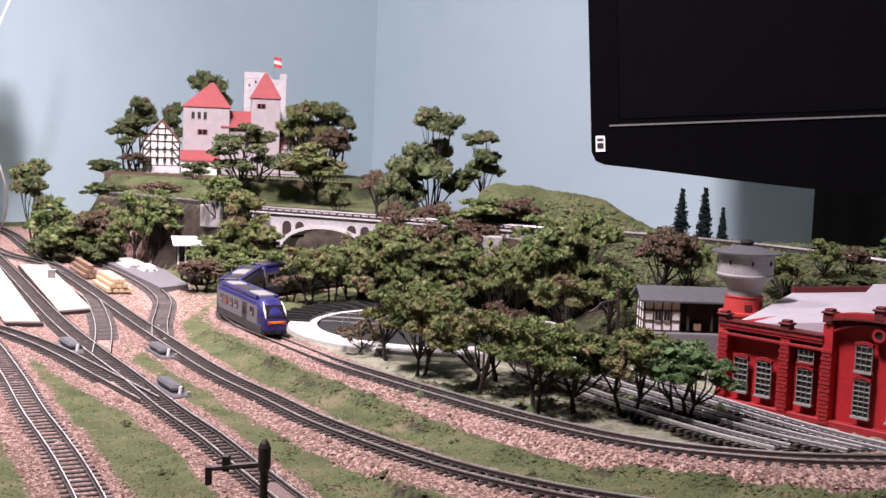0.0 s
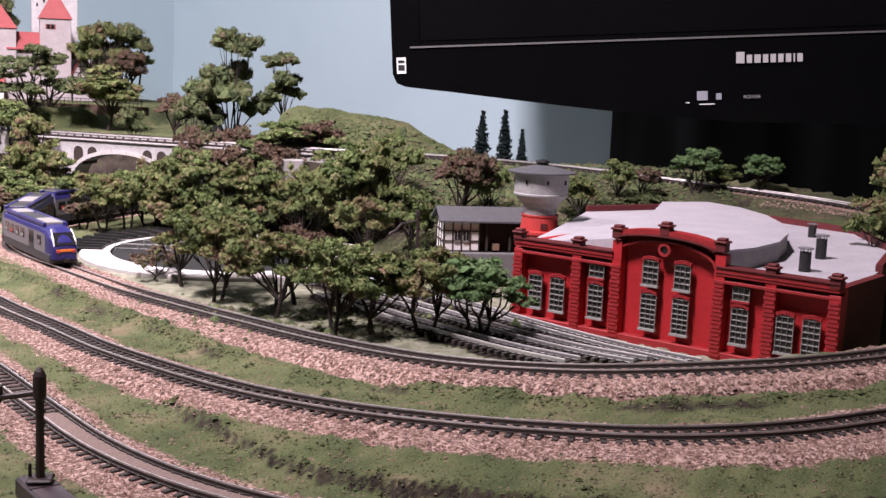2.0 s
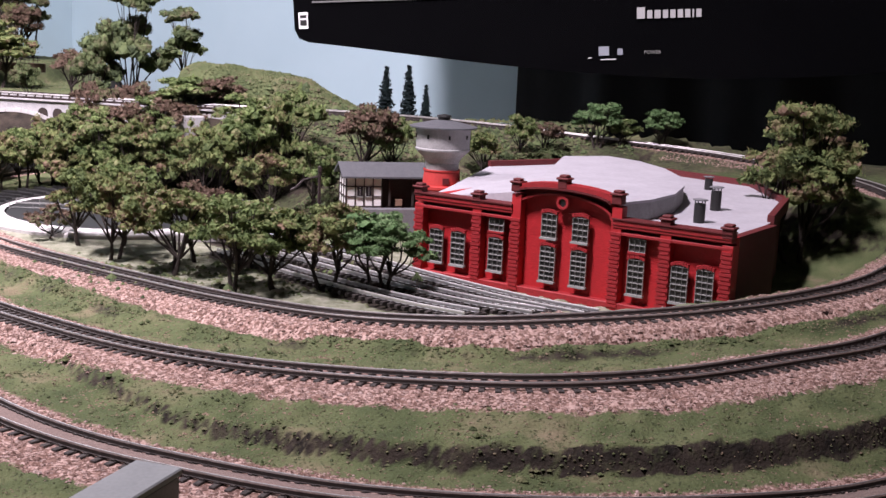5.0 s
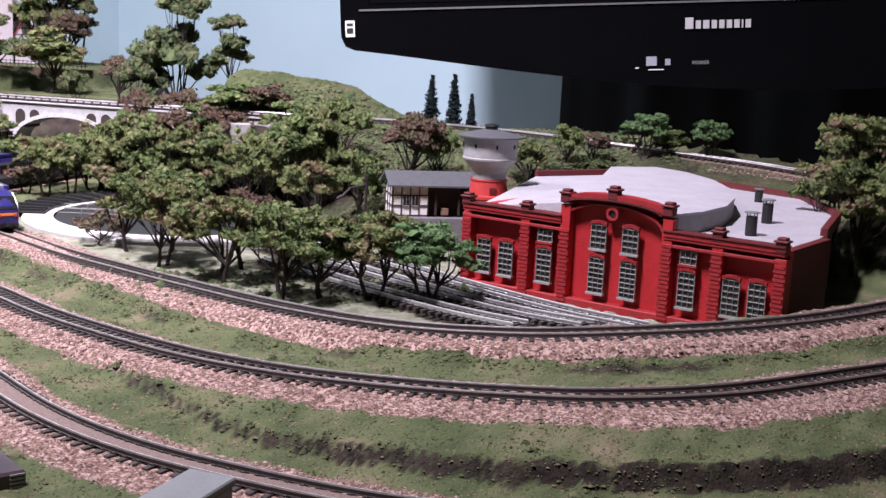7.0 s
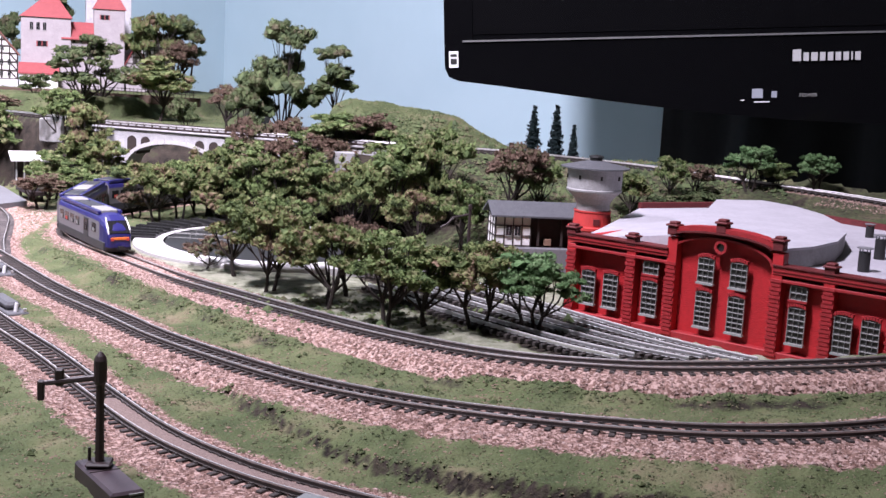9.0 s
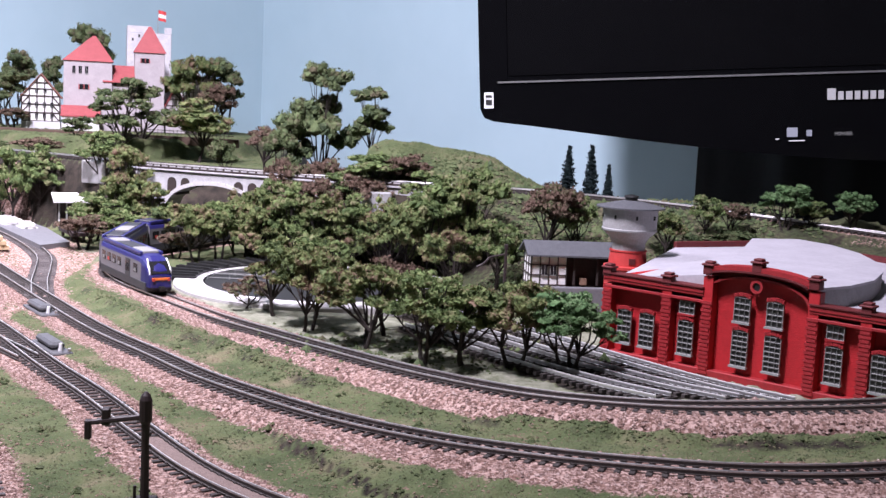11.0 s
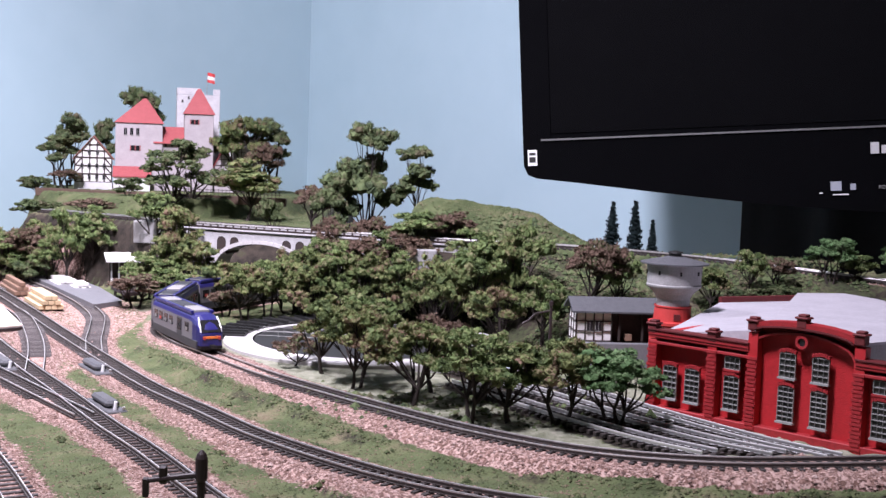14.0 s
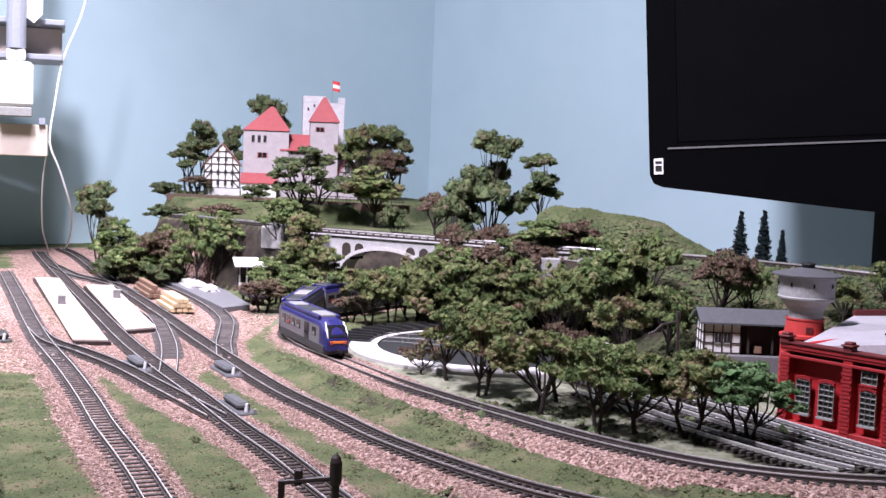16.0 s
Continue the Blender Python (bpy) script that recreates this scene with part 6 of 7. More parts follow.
    small_window(h, 0.0130, 0.0745, 0.0034, 0.0050, 0.0, REDTILE)
    # keep
    x, y = place(0.0665, 0.062)
    h = thing("castle_keep", "pale weathered stone keep with broken open top", "castle tower", x, y, ez, turn)
    part("wall", boxes((0, 0.0485, 0, 0.040, 0, 0.109), bevel=0.0005), KEEPSTONE, h)
    bm = bmesh.new()
    for u0, u1, z in ((0, 0.026, 0.1165), (0.026, 0.0305, 0.1125), (0.0405, 0.0485, 0.1160), (0.0305, 0.0405, 0.1095)):
        box(bm, u0 + 0.0001, u1 - 0.0001, 0, 0.003, 0.1092, z)
    box(bm, 0, 0.003, 0.0032, 0.04, 0.1092, 0.1160)
    box(bm, 0.0455, 0.0485, 0.0032, 0.04, 0.1092, 0.1155)
    part("battlement", bm, KEEPSTONE, h, "uneven broken battlement")
    for u, z in ((0.006, 0.100), (0.013, 0.104)):
        small_window(h, u, z, 0.002, 0.003)
    # flag
    x, y = place(0.1000, 0.066)
    f = thing("flag", "red and white flag on a thin pole", "flag", x, y, ez + 0.109, turn)
    bm = bmesh.new()
    tube(bm, (0, 0, -0.001), (0, 0, 0.0265), 0.0004, 0.0003, 6)
    part("pole", bm, WINGREY, f)
    for z0, z1, m in ((0.0225, 0.0265, REDFLAG), (0.0185, 0.0225, WHITEMARK), (0.0150, 0.0185, REDFLAG)):
        bm = bmesh.new()
        vs = []
        for k in range(7):
            for zz in (z0, z1):
                vs.append((0.0004 + 0.0085 * k / 6, 0.0007 * math.sin(k * 1.3), zz - 0.0003 * k))
        fs = [(2 * k, 2 * k + 2, 2 * k + 3, 2 * k + 1) for k in range(6)]
        mesh_part("cloth", vs, fs, m, f)
    # right-hand buildings
    x, y = place(0.1070, 0.006)
    h = thing("castle_gatehouse", "small red-roofed castle gatehouse", "castle building", x, y, ez, turn)
    part("wall", gable_body(0, 0.022, 0, 0.03, 0, 0.030, 0.020), CASTLEWALL, h)
    gable_roof(h, 0, 0.022, 0, 0.030, 0.030, 0.020, REDTILE, "y", 0.0018, "red tiled steep roof")
    timber_face(h, 0, 0.022, 0.012, 0.030, 3, 2, 0.020, y=-0.0001)
    x, y = place(0.1170, 0.046)
    h = thing("half_timbered_house", "half-timbered house behind the castle trees", "house", x, y, ez, turn)
    part("wall", gable_body(0, 0.045, 0, 0.035, 0, 0.045, 0.027), WHITEPLASTER, h)
    timber_face(h, 0, 0.045, 0.004, 0.045, 6, 4, 0.027, y=-0.0001)
    gable_roof(h, 0, 0.045, 0, 0.035, 0.045, 0.027, mat("dark_tile", (0.16, 0.10, 0.09), (0.09, 0.06, 0.055), 0.8, 300), "y", 0.0022, "dark tiled roof")


build_castle()


# ---- railcar train on the loop ----
LOOP = spline(TRACKS["loop"], 0.001)
LOOP_S = np.r_[0, np.cumsum(np.linalg.norm(np.diff(LOOP, axis=0), axis=1))]


def on_loop(s):
    return Vector([float(np.interp(s, LOOP_S, LOOP[:, k])) for k in range(3)])


TAIL_S = float(LOOP_S[np.argmin(np.hypot(LOOP[:, 0] + 0.095, LOOP[:, 1] - 0.698) + (LOOP[:, 2] > 0.02))])
HEAD_S = TAIL_S - 0.3595
BODY_W, ROOF_Z = 0.0186, 0.0262


def body_loft(length, nose0, nose1):
    """Car body sections; a nose end narrows and slopes back."""
    prof = [(-0.5, 0.0042), (-0.5, 0.0205), (-0.455, 0.0232), (-0.36, 0.0250), (-0.2, 0.0258), (0.0, 0.0260), (0.2, 0.0258), (0.36, 0.0250), (0.455, 0.0232), (0.5, 0.0205), (0.5, 0.0042)]
    secs = []
    if nose0:
        secs += [(0.0, 0.76, 0.40), (0.0015, 0.86, 0.56), (0.006, 0.95, 0.82), (0.012, 0.99, 0.96), (0.018, 1.0, 1.0)]
    else:
        secs += [(0.0, 1.0, 1.0)]
    if nose1:
        secs += [(length - 0.018, 1.0, 1.0), (length - 0.012, 0.99, 0.96), (length - 0.006, 0.95, 0.82), (length - 0.0015, 0.86, 0.56), (length, 0.76, 0.40)]
    else:
        secs += [(length, 1.0, 1.0)]
    bm = bmesh.new()
    rings = [[bm.verts.new((u, a * BODY_W * w, 0.0042 + (z - 0.0042) * h)) for a, z in prof] for u, w, h in secs]
    for r, q in zip(rings, rings[1:]):
        for i in range(len(prof) - 1):
            bm.faces.new((r[i], r[i + 1], q[i + 1], q[i]))
        bm.faces.new((r[-1], r[0], q[0], q[-1]))
    bm.faces.new(rings[0])
    bm.faces.new(rings[-1])
    return bm


def paint_bands(ob, length, nose0, nose1):
    """Blue shoulder and roof, grey side, dark skirt, by height."""
    me = ob.data
    for m in (TRAINBLUE, TRAINDARK):
        me.materials.append(m)
    for p in me.polygons:
        z, u = p.center.z, p.center.x
        nose = (nose0 and u < 0.0125) or (nose1 and u > length - 0.0125)
        p.material_index = 1 if z > 0.0207 or nose else 0


def build_car(train, s0, length, nose0, nose1, gear, doors):
    a, b = on_loop(s0), on_loop(s0 + length)
    d = b - a
    yaw, tilt = math.degrees(math.atan2(d.y, d.x)), -math.degrees(math.asin(d.z / d.length))
    m = pose(a.x, a.y, a.z + 0.0029, 0, tilt, yaw)
    L = length
    inv = train.matrix_world.inverted()
    car = part("car_body", body_loft(L, nose0, nose1), TRAINGREY, train, "grey car body with blue roof edge")
    paint_bands(car, L, nose0, nose1)
    car.matrix_basis = inv @ m @ Matrix.Diagonal((1, 0.85, 0.81, 1))
    skirt = part("skirt", boxes((0.004 if nose0 else 0.0, L - (0.004 if nose1 else 0.0), -0.00945, 0.00945, 0.0012, 0.0072), bevel=0.0003), TRAINDARK, car, "dark underbody skirt")
    ends = [(0.0165 if nose0 else 0.002, L - (0.0165 if nose1 else 0.002))]
    lo, hi = ends[0]
    taken = []
    for dpos in doors:
        u = dpos * L
        for sy in (-1, 1):
            y0, y1 = sorted((sy * 0.00925, sy * 0.0096))
            door = part("door", boxes((u - 0.0042, u + 0.0042, y0, y1, 0.0066, 0.0198), bevel=0.0001), TRAINDARK, car, "dark double door")
            y0, y1 = sorted((sy * 0.0096, sy * 0.0098))
            part("door_pane", boxes((u - 0.0033, u - 0.0004, y0, y1, 0.0105, 0.0186), (u + 0.0004, u + 0.0033, y0, y1, 0.0105, 0.0186)), GLASSDARK, door)
        taken.append(u)
    n = int((hi - lo) / 0.0092)
    for k in range(n):
        u = lo + (hi - lo) * (k + 0.5) / n
        if any(abs(u - q) < 0.0088 for q in taken):
            continue
        for sy in (-1, 1):
            y0, y1 = sorted((sy * 0.0092, sy * 0.0095))
            win = part("window", boxes((u - 0.0036, u + 0.0036, y0, y1, 0.0118, 0.0182), bevel=0.0001), GLASSDARK, car, "dark tinted window")
            y0, y1 = sorted((sy * 0.0095, sy * 0.00957))
            part("seat_glimpse", boxes((u - 0.0026, u + 0.0010, y0, y1, 0.0122, 0.0146)), SEATRED if k % 3 == 1 else TRAINLIGHT, win)
    part("roof_edge", boxes((lo, hi, -0.0083, -0.0060, 0.0246, 0.0272), (lo, hi, 0.0060, 0.0083, 0.0246, 0.0272), bevel=0.0004), TRAINBLUE, car, "blue roof fairing")
    for k, (u0, u1, mm, z1) in enumerate(gear):
        part("roof_unit", boxes((u0 * L, u1 * L, -0.0056, 0.0056, 0.0250, z1), bevel=0.0005), mm, car, "roof equipment box")
    for u in (0.16 * L, 0.84 * L):
        bg = part("bogie", boxes((u - 0.009, u + 0.009, -0.0062, 0.0062, -0.0005, 0.0036), bevel=0.0006), BLACKPLASTIC, car, "black wheel truck")
        for du in (-0.0052, 0.0052):
            bm = bmesh.new()
            for sy in (-0.0046, 0.0046):
                tube(bm, (u + du, sy - 0.0007, 0.0020), (u + du, sy + 0.0007, 0.0020), 0.0026, n=14)
            part("wheelset", bm, RAILWEB, bg)
    for end, nose in ((0, nose0), (1, nose1)):
        if not nose:
            continue
        u = 0.0 if end == 0 else L
        sg = 1 if end == 0 else -1
        bm = bmesh.new()
        box(bm, -0.0004, 0.0004, -0.0070, 0.0070, 0.0, 0.0098, m=pose(u + sg * 0.0004, 0, 0.0138, 0, sg * 36, 0))
        part("windscreen", bm, GLASSDARK, car, "dark sloping windscreen")
        for sy in (-1, 1):
            bm = bmesh.new()
            tube(bm, (u + sg * 0.0010, sy * 0.0070, 0.0112), (u + sg * 0.0022, sy * 0.0073, 0.0165), 0.0005, 0.0006, 6)
            tube(bm, (u + sg * 0.0022, sy * 0.0073, 0.0165), (u + sg * 0.0078, sy * 0.0066, 0.0238), 0.0006, 0.0005, 6)
            part("screen_frame", bm, WHITEPLASTIC, car, "silver windscreen surround")
            bm = bmesh.new()
            tube(bm, (u + sg * 0.0006, sy * 0.0052, 0.0098), (u - sg * 0.0007, sy * 0.0052, 0.0098), 0.0011, n=12)
            part("headlight", bm, WHITEMARK if end == 0 else SEATRED, car, "round white front lamp" if end == 0 else "round red tail lamp")
        part("front_band", boxes((min(u + sg * 0.0004, u - sg * 0.0004), max(u + sg * 0.0004, u - sg * 0.0004), -0.0062, 0.0062, 0.0094, 0.0112), bevel=0.0002), ORANGE, car, "narrow orange front band")
        part("coupler", boxes((min(u, u - sg * 0.003), max(u, u - sg * 0.003), -0.0016, 0.0016, 0.0030, 0.0052)), BLACKPLASTIC, car)
    return car


def build_train():
    o = on_loop(HEAD_S)
    train = thing("railcar_train", "four-car model train, blue roof and grey sides", "train", o.x, o.y, o.z)
    cars = [(0.086, True, False, [(0.30, 0.52, TRAINLIGHT, 0.0276), (0.58, 0.80, TRAINDARK, 0.0272), (0.84, 0.97, TRAINLIGHT, 0.0274)], (0.44,)),
            (0.083, False, False, [(0.05, 0.28, TRAINDARK, 0.0270), (0.45, 0.70, TRAINLIGHT, 0.0276), (0.75, 0.95, TRAINDARK, 0.0273)], (0.28,)),
            (0.083, False, False, [(0.05, 0.30, TRAINDARK, 0.0272), (0.38, 0.62, TRAINLIGHT, 0.0277), (0.70, 0.95, TRAINDARK, 0.0270)], (0.70,)),
            (0.088, False, True, [(0.06, 0.22, TRAINLIGHT, 0.0274), (0.28, 0.55, TRAINDARK, 0.0273), (0.58, 0.80, TRAINLIGHT, 0.0276)], (0.60,))]
    s = HEAD_S
    joints = []
    for i, (L, n0, n1, gear, doors) in enumerate(cars):
        build_car(train, s, L, n0, n1, gear, doors)
        s += L + 0.0065
        joints.append(s - 0.00325)
    inv = train.matrix_world.inverted()
    for j in joints[:-1]:
        a, b = on_loop(j - 0.0038), on_loop(j + 0.0038)
        d = b - a
        g = bmesh.new()
        for k in range(5):
            box(g, 0.0002 + k * 0.0015, 0.0015 + k * 0.0015, -0.0078 + 0.0004 * (k % 2), 0.0078 - 0.0004 * (k % 2), 0.0020, 0.0236 - 0.0004 * (k % 2))
        ob = part("gangway", g, BLACKPLASTIC, train, "black bellows between cars")
        ob.matrix_basis = inv @ pose(a.x, a.y, a.z + 0.0029, 0, 0, math.degrees(math.atan2(d.y, d.x))) @ Matrix.Diagonal((1, 0.85, 0.81, 1))
    # folded pantograph near the first joint
    a = on_loop(joints[0] - 0.020)
    b = on_loop(joints[0] - 0.004)
    d = b - a
    p = bmesh.new()
    for sy in (-0.0035, 0.0035):
        tube(p, (0, sy, 0.0272), (0.010, sy * 0.6, 0.0300), 0.0003, n=5)
        tube(p, (0.010, sy * 0.6, 0.0300), (0.002, sy, 0.0318), 0.0003, n=5)
    for u in (0.0015, 0.0030):
        tube(p, (u, -0.0065, 0.0320), (u, 0.0065, 0.0320), 0.0003, n=5)
    ob = part("pantograph", p, TRAINLIGHT, train, "folded grey pantograph")
    ob.matrix_basis = inv @ pose(a.x, a.y, a.z + 0.0029, 0, 0, math.degrees(math.atan2(d.y, d.x))) @ Matrix.Diagonal((1, 0.85, 0.81, 1))


build_train()


# ---- platforms, ramp and station hut ----
def slab(name, label, category, corners, z0, z1, material, group=""):
    ob = part(name, prism(bmesh.new(), corners, z0, z1), material)
    return tagged(ob, label, category, group)


def platform(corners, sign):
    cx, cy = sum(c[0] for c in corners) / 4, sum(c[1] for c in corners) / 4
    p = thing("platform", "long cream station platform between the tracks", "platform", cx, cy, 0.0, group="station platforms")
    rel = [(x - cx, y - cy) for x, y in corners]
    part("edge", prism(bmesh.new(), rel, -0.002, 0.0022), SIGNALBROWN, p, "dark platform edge")
    part("paving", prism(bmesh.new(), [(x * 0.965, y * 0.985) for x, y in rel], 0.0023, 0.0032), CREAM, p, "pale cream paving")
    s = thing("platform_kiosk", "small grey box standing on the platform", "kiosk", sign[0], sign[1], 0.0032, 20)
    part("box", boxes((-0.0028, 0.0028, -0.0024, 0.0024, 0, 0.0055), bevel=0.0003), GREYPLASTIC, s)
    part("lid", boxes((-0.0031, 0.0031, -0.0027, 0.0027, 0.0056, 0.0064)), WINGREY, s)


platform([(-0.406, 1.028), (-0.386, 1.033), (-0.236, 0.716), (-0.257, 0.712)], (-0.322, 0.868))
platform([(-0.348, 0.990), (-0.327, 0.998), (-0.224, 0.776), (-0.240, 0.760)], (-0.296, 0.915))

slab("loading_platform", "low grey stone loading platform beside the siding", "platform", [(-0.190, 0.905), (-0.205, 0.880), (-0.262, 0.985), (-0.312, 1.075), (-0.285, 1.085), (-0.225, 0.985)], -0.002, 0.0038, GREYPLASTIC)


def plank_stack(x, y, rz, n, rows, material, label, length=0.045):
    st = thing("plank_stack", label, "timber stack", x, y, 0.0, rz)
    g = random.Random(int(x * 1000))
    for r in range(rows):
        for k in range(n - r):
            w = 0.0040
            u = (k - (n - r - 1) / 2) * (w + 0.0003)
            j = g.uniform(-0.0012, 0.0012)
            part("plank", boxes((u - w / 2, u + w / 2, -length / 2 + j, length / 2 + j, 0.0012 + r * 0.0034, 0.0012 + r * 0.0034 + 0.0030), bevel=0.0002), material, st)
    part("bearer", boxes((-0.009, 0.009, -length * 0.3, -length * 0.3 + 0.002, -0.0012, 0.0011)), PLANKBROWN, st)
    part("bearer", boxes((-0.009, 0.009, length * 0.3, length * 0.3 + 0.002, -0.0012, 0.0011)), PLANKBROWN, st)


plank_stack(-0.243, 0.888, 27, 4, 3, PLANK, "stack of pale sawn planks beside the siding", 0.052)
plank_stack(-0.286, 0.965, 27, 3, 3, PLANKBROWN, "stack of brown boards beside the siding", 0.060)
plank_stack(-0.262, 1.015, 27, 4, 2, WHITEPLASTER, "pale beams stacked on the loading platform", 0.040)
plank_stack(-0.240, 0.985, 27, 3, 2, WHITEPLASTER, "short pale crates stacked on the platform", 0.020)


def build_buffer():
    b = thing("buffer_stop", "dark buffer stop at the end of the siding", "buffer stop", -0.310, 1.070, 0.0, 27)
    part("beam", boxes((-0.008, 0.008, -0.001, 0.001, 0.006, 0.010), bevel=0.0003), SIGNALBROWN, b)
    for u in (-0.0045, 0.0045):
        part("post", boxes((u - 0.0008, u + 0.0008, 0.0011, 0.0026, -0.001, 0.009)), SIGNALBROWN, b)


build_buffer()


def build_station_hut():
    x, y = -0.216, 0.985
    h = thing("station_hut", "small open wooden station hut with white roof", "hut", x, y, 0.005, 18)
    part("wall", boxes((0.0, 0.020, 0.012, 0.0135, 0, 0.020), (0.0185, 0.020, 0.0, 0.0119, 0, 0.020)), TIMBER, h, "dark boarded walls")
    part("front", boxes((0.0, 0.0184, 0.0002, 0.0015, 0.0, 0.006)), WHITEPLASTER, h)
    for u in (0.0006, 0.0065, 0.0125, 0.0180):
        part("post", boxes((u - 0.0006, u + 0.0006, 0.0003, 0.0015, 0.0061, 0.020)), WINGREY, h)
    bm = bmesh.new()
    prism(bm, [(-0.005, 0.0195), (0.016, 0.0245), (0.016, 0.0258), (-0.005, 0.0210)], -0.004, 0.024, Matrix(((0, 0, 1, 0), (1, 0, 0, 0), (0, 1, 0, 0), (0, 0, 0, 1))))
    part("roof", bm, WHITEPLASTER, h, "white sloping roof")
    b = thing("flat_wagon", "dark low flat wagon beside the hut", "wagon", -0.196, 0.945, 0.001, 25)
    part("deck", boxes((-0.006, 0.006, -0.022, 0.022, 0.004, 0.007), bevel=0.0003), SIGNALBROWN, b)
    for v in (-0.014, 0.014):
        bm = bmesh.new()
        for u in (-0.0045, 0.0045):
            tube(bm, (u - 0.0007, v, 0.0022), (u + 0.0007, v, 0.0022), 0.0022, n=12)
        part("wheelset", bm, BLACKPLASTIC, b)


build_station_hut()


# ---- turnout motors ----
def switch_motor(x, y, rz, material=MOTORGREY, L=0.034):
    s = thing("turnout_motor", "long grey turnout motor beside the points", "switch machine", x, y, -0.0006, rz, group="turnout motors")
    part("base", boxes((-L / 2, L / 2, -0.0046, 0.0046, -0.001, 0.0016), bevel=0.0005), material, s)
    part("housing", boxes((-L * 0.42, L * 0.28, -0.0033, 0.0033, 0.0016, 0.0050), bevel=0.0012), material, s)
    bm = bmesh.new()
    tube(bm, (L * 0.36, 0, 0.0012), (L * 0.36, 0.0004, 0.0052), 0.0010, 0.0008, 10)
    part("lever", bm, WHITEPLASTIC, s, "small pale hand lever")
    for u in (-L * 0.47, L * 0.46):
        bm = bmesh.new()
        tube(bm, (u, 0.003, 0.002), (u, 0.003, 0.0032), 0.0008, n=8)
        part("screw", bm, RAIL, s)


switch_motor(-0.124, 0.558, -60)
switch_motor(-0.200, 0.652, -58)
switch_motor(-0.150, 0.648, -60)
switch_motor(-0.306, 0.722, -62, BLACKPLASTIC, 0.026)


# ---- signal mast ----
def build_signal():
    s = thing("signal_mast", "dark brown signal mast on a purple-brown base plate", "railway signal", -0.0482, 0.3360, 0.0, 0)
    s.scale = (1, 1, 1.075)
    base = part("base_plate", boxes((-0.0046, 0.0046, -0.0225, 0.0077, -0.002, 0.0044), bevel=0.0007), mat("plate_purple", (0.060, 0.040, 0.048), (0.040, 0.026, 0.032), 0.45, 200), s, "purple-brown plastic base plate")
    base.matrix_basis = pose(0, 0, 0, 0, 0, 28)
    part("seam", boxes((-0.0044, 0.0044, -0.0046, -0.0042, 0.0044, 0.0046)), SIGNALBROWN, base)
    for k in range(4):
        part("slot", boxes((0.0002, 0.0040, -0.0228, -0.0224, 0.0004 + 0.001 * k, 0.0008 + 0.001 * k)), WINGREY, base, "pale slot in the plate's end")
    part("socket", boxes((-0.0034, 0.0034, -0.0034, 0.0034, 0.0047, 0.0058), bevel=0.0004), SIGNALBROWN, s)
    bm = bmesh.new()
    tube(bm, (0, 0, 0.004), (0, 0, 0.022), 0.0013, 0.0011, 10)
    tube(bm, (0, 0, 0.022), (0, 0, 0.0335), 0.0012, 0.0012, 10)
    part("mast", bm, SIGNALBROWN, s)
    bm = bmesh.new()
    lathe(bm, [(0.0014, 0.0260), (0.0018, 0.0268), (0.0018, 0.0322), (0.0013, 0.0334), (0.0004, 0.0344)], 12)
    part("mast_head", bm, SIGNALBROWN, s)
    bm = bmesh.new()
    tube(bm, (0, 0, 0.0278), (-0.0158, 0.001, 0.0256), 0.0008, 0.0007, 7)
    arm = part("arm", bm, SIGNALBROWN, s)
    part("arm_lamp", boxes((-0.0168, -0.0150, 0.0002, 0.0022, 0.0212, 0.0264), bevel=0.0003), SIGNALBROWN, arm)
    part("arm_lamp", boxes((-0.0122, -0.0098, 0.0002, 0.0022, 0.0250, 0.0296), bevel=0.0004), SIGNALBROWN, arm)
    bm = bmesh.new()
    tube(bm, (-0.0028, 0.0005, 0.0045), (-0.0028, 0.0005, 0.0092), 0.0005, n=6)
    part("ladder_stub", bm, SIGNALBROWN, s)
    for k in range(6):
        bm = bmesh.new()
        z = 0.008 + 0.0030 * k
        tube(bm, (-0.0016, 0, z), (0.0016, 0, z), 0.0003, n=5)
        part("rung", bm, SIGNALBROWN, s)


build_signal()


def build_grey_box():
    b = thing("relay_box", "plain grey plastic box beside the near track", "relay box", 0.0075, 0.284, 0.0, -32)
    part("body", boxes((-0.006, 0.006, -0.020, 0.010, -0.002, 0.0105), bevel=0.0003), GREYPLASTIC, b)
    part("lid", boxes((-0.0066, 0.0066, -0.0206, 0.0106, 0.0106, 0.0125), bevel=0.0004), mat("grey_lid", (0.22, 0.23, 0.23), (0.17, 0.18, 0.18), 0.5, 120), b, "slightly paler flat lid")
    part("step", boxes((-0.0115, -0.0066, -0.002, 0.0070, -0.002, 0.0065), bevel=0.0004), CONCRETE, b, "pale low block")


build_grey_box()


def build_control():
    b = thing("controller_box", "black plastic controller box at the layout edge", "controller", -0.200, 0.430, 0.0, 25)
    part("body", boxes((-0.030, 0.010, -0.050, 0.030, -0.003, 0.018), bevel=0.002), BLACKPLASTIC, b)
    part("knob", lathe(bmesh.new(), [(0.006, 0.018), (0.006, 0.024), (0.0005, 0.0245)], 16, pose(-0.012, -0.01, 0)), GREYPLASTIC, b)


build_control()


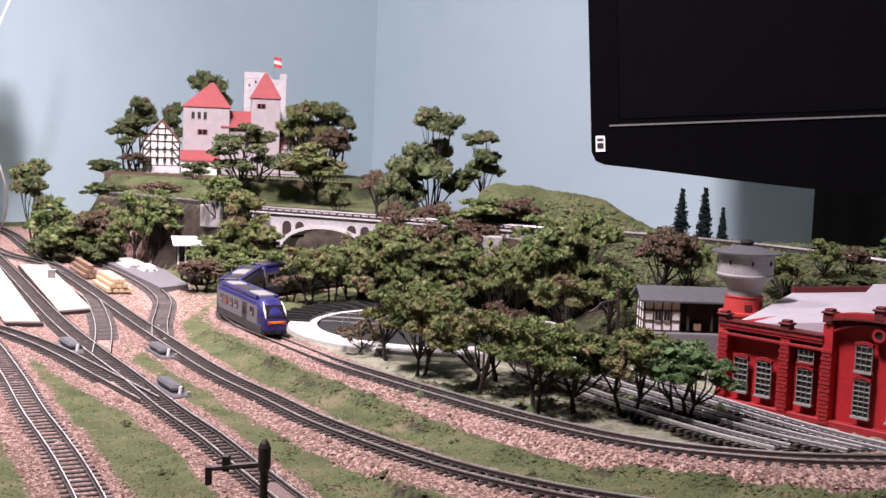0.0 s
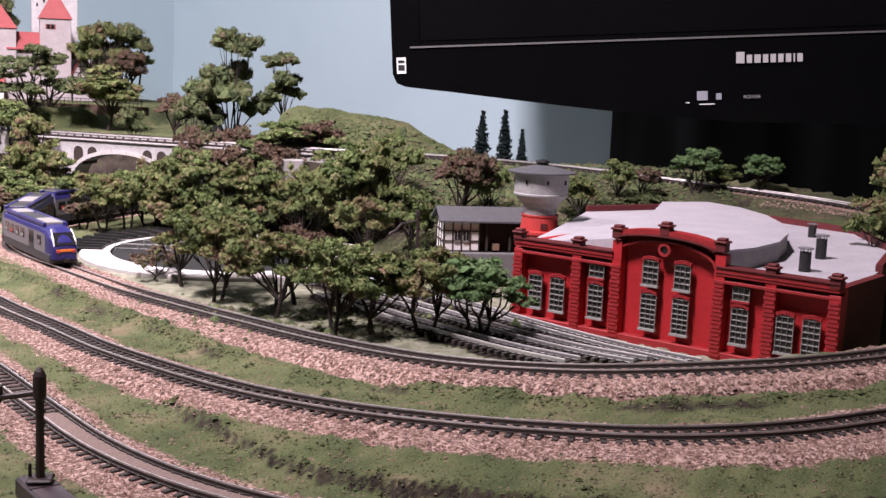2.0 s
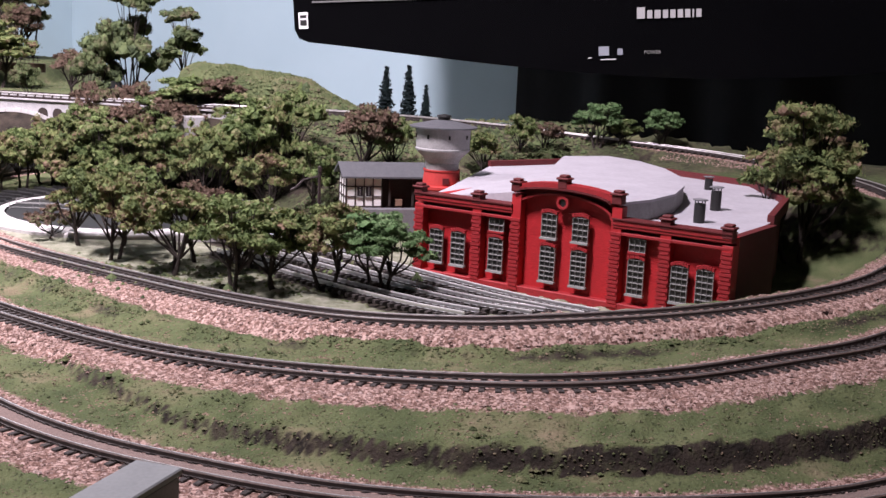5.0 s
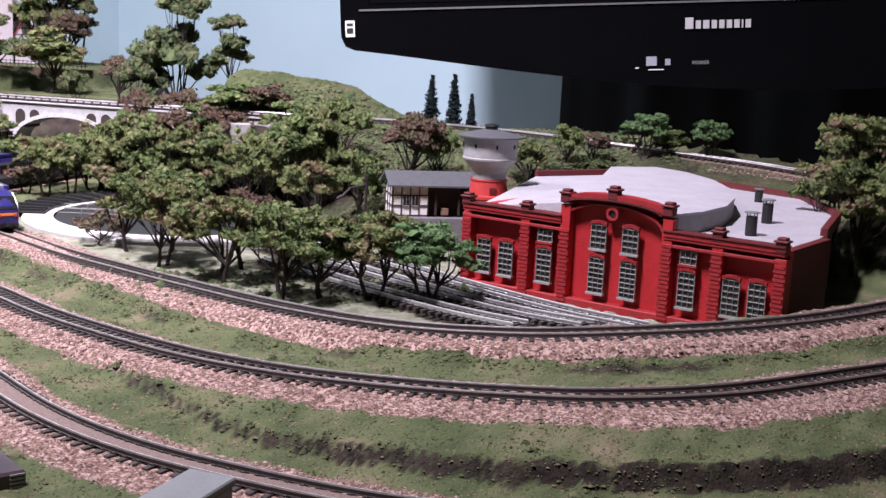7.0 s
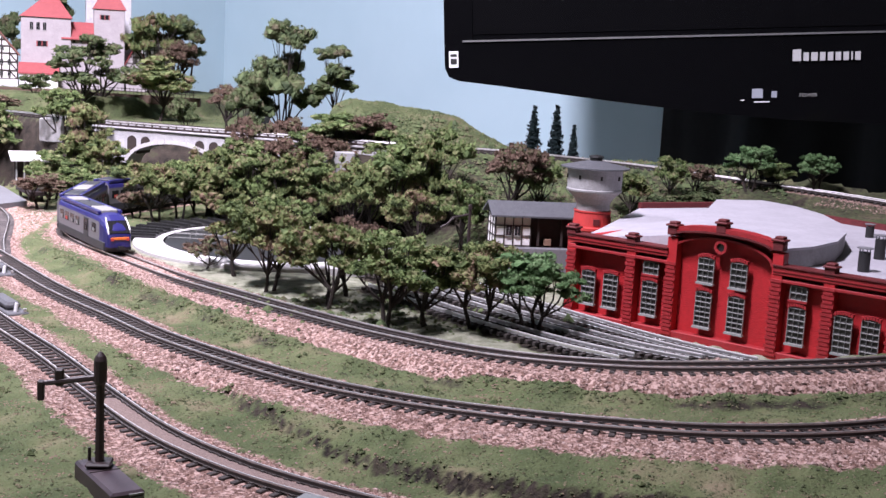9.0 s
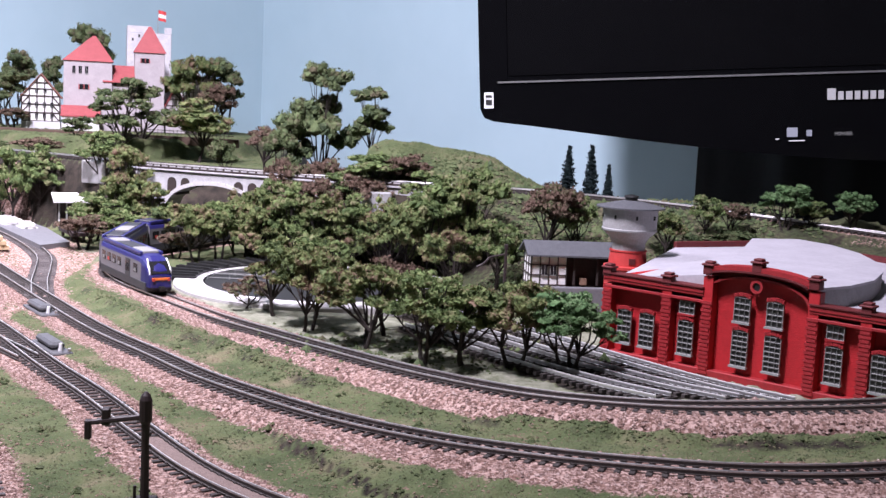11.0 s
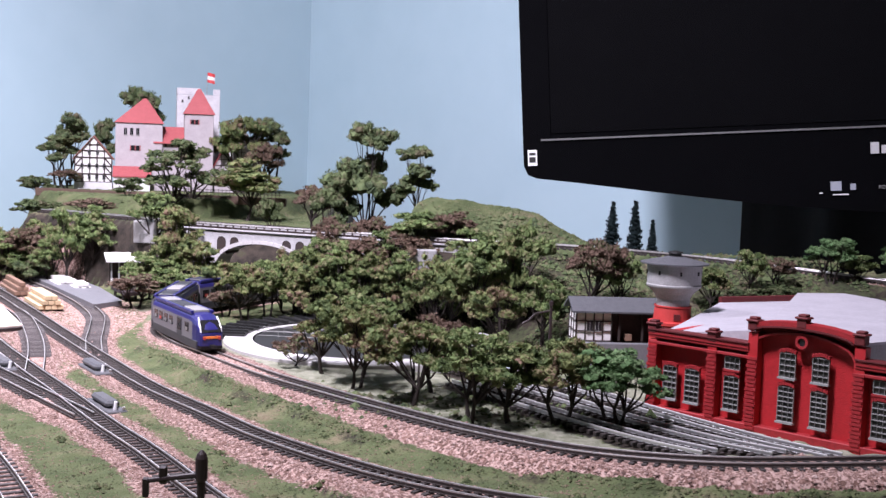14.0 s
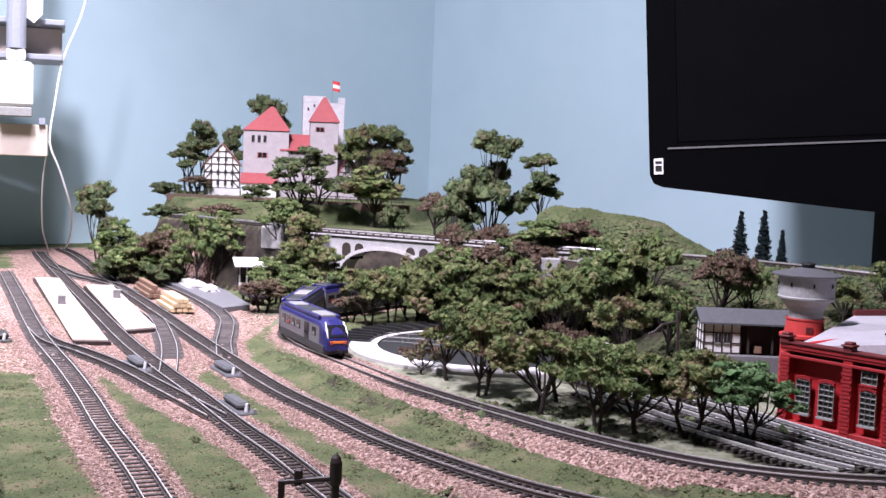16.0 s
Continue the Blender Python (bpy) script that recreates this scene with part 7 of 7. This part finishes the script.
# ---- shelf with lamp and leads on the left wall ----
def build_shelf():
    def on_wall(s, off, z):
        """A pose on the left wall: s metres from its far left end, off the face by off."""
        d = Vector((1.34, 1.32, 0)).normalized()
        n = Vector((d.y, -d.x, 0))
        p = Vector((-1.45, 0.49, 0)) + d * s + n * off
        return pose(p.x, p.y, z, 0, 0, math.degrees(math.atan2(d.y, d.x)))

    sh = thing("wall_shelf", "pale wooden shelf board on the wall", "shelf")
    sh.matrix_world = pose(-0.462, 1.208, 0.105, 0, 0, 20)
    part("board", boxes((-0.40, 0.0, 0.0, 0.09, 0.0, 0.032), bevel=0.001), PALEWOOD, sh)
    part("bracket", boxes((-0.30, -0.29, 0.02, 0.15, -0.03, -0.0005)), BLACKPLASTIC, sh)
    cap = thing("shelf_cabinet", "upper pale wall shelf with grey box", "shelf")
    cap.matrix_world = pose(-0.450, 1.215, 0.196, 0, 0, 20)
    part("board", boxes((-0.40, 0.0, 0.0, 0.09, 0.006, 0.012), bevel=0.001), GREYPIPE, cap)
    part("back", boxes((-0.40, -0.001, 0.03, 0.09, 0.0121, 0.040)), PALEWOOD, cap)
    part("shelf_rail", boxes((-0.40, 0.002, -0.001, 0.089, 0.041, 0.047), bevel=0.001), GREYPIPE, cap)
    lamp = thing("adapter", "white plug-in adapter with grey conduit", "power adapter")
    lamp.matrix_world = pose(-0.4865, 1.186, 0.150, 0, 0, 20)
    part("body", boxes((-0.0165, 0.0165, -0.012, 0.006, 0.004, 0.048), bevel=0.003), WHITEPLASTIC, lamp)
    part("collar", boxes((-0.009, 0.009, -0.010, 0.004, 0.0485, 0.061), bevel=0.002), WHITEPLASTIC, lamp)
    bm = bmesh.new()
    tube(bm, (0, -0.003, 0.0612), (0.002, -0.003, 0.30), 0.0095, n=16)
    part("conduit", bm, GREYPIPE, lamp)
    part("foot", boxes((-0.016, 0.016, -0.011, 0.006, -0.006, 0.0035), bevel=0.001), WINGREY, lamp)
    clip = thing("cable_clip", "small grey cable clip on the shelf edge", "clip", -0.4650, 1.203, 0.1375, 20)
    part("body", boxes((-0.004, 0.002, -0.002, 0.006, 0, 0.0065)), GREYPIPE, clip)
    bag = thing("paper_roll", "crumpled white paper hanging from the shelf", "paper")
    bag.matrix_world = pose(-0.468, 1.195, 0.240, 0, 0, 20)
    bm = bmesh.new()
    prism(bm, [(-0.016, 0.03), (-0.013, 0.004), (-0.004, -0.003), (0.004, 0.006), (0.005, 0.06), (-0.017, 0.06)], 0, 0.004, UPRIGHT)
    part("sheet", bm, WHITEPLASTIC, bag)


build_shelf()


def cable(points, r, material, label):
    """One smooth round lead along the points."""
    c = [Vector(p) for p in spline(points, 0.006)]
    n, vs, fs = 9, [], []
    side = Vector((1, 0.3, 0))
    for k, p in enumerate(c):
        d = (c[min(k + 1, len(c) - 1)] - c[max(k - 1, 0)]).normalized()
        side = (side - d * side.dot(d)).normalized()
        up = d.cross(side)
        vs += [tuple(p + (side * math.cos(6.2832 * i / n) + up * math.sin(6.2832 * i / n)) * r) for i in range(n)]
    for k in range(len(c) - 1):
        fs += [(k * n + i, k * n + (i + 1) % n, (k + 1) * n + (i + 1) % n, (k + 1) * n + i) for i in range(n)]
    fs += [tuple(range(n)), tuple(range(len(vs) - n, len(vs)))]
    return tagged(mesh_part("cable", vs, fs, material, None, "", True), label, "cable")


cable([(-0.428, 1.240, 0.33), (-0.436, 1.235, 0.26), (-0.452, 1.222, 0.205), (-0.458, 1.216, 0.16), (-0.462, 1.214, 0.12), (-0.455, 1.225, 0.09), (-0.452, 1.25, 0.05), (-0.47, 1.30, 0.02), (-0.49, 1.34, 0.0)], 0.0011, WHITEPLASTIC, "white cable hanging down the wall")
cable([(-0.463, 1.213, 0.12), (-0.475, 1.23, 0.08), (-0.49, 1.27, 0.03), (-0.502, 1.32, 0.0)], 0.0009, WHITEPLASTIC, "thin white cable hanging below the shelf")
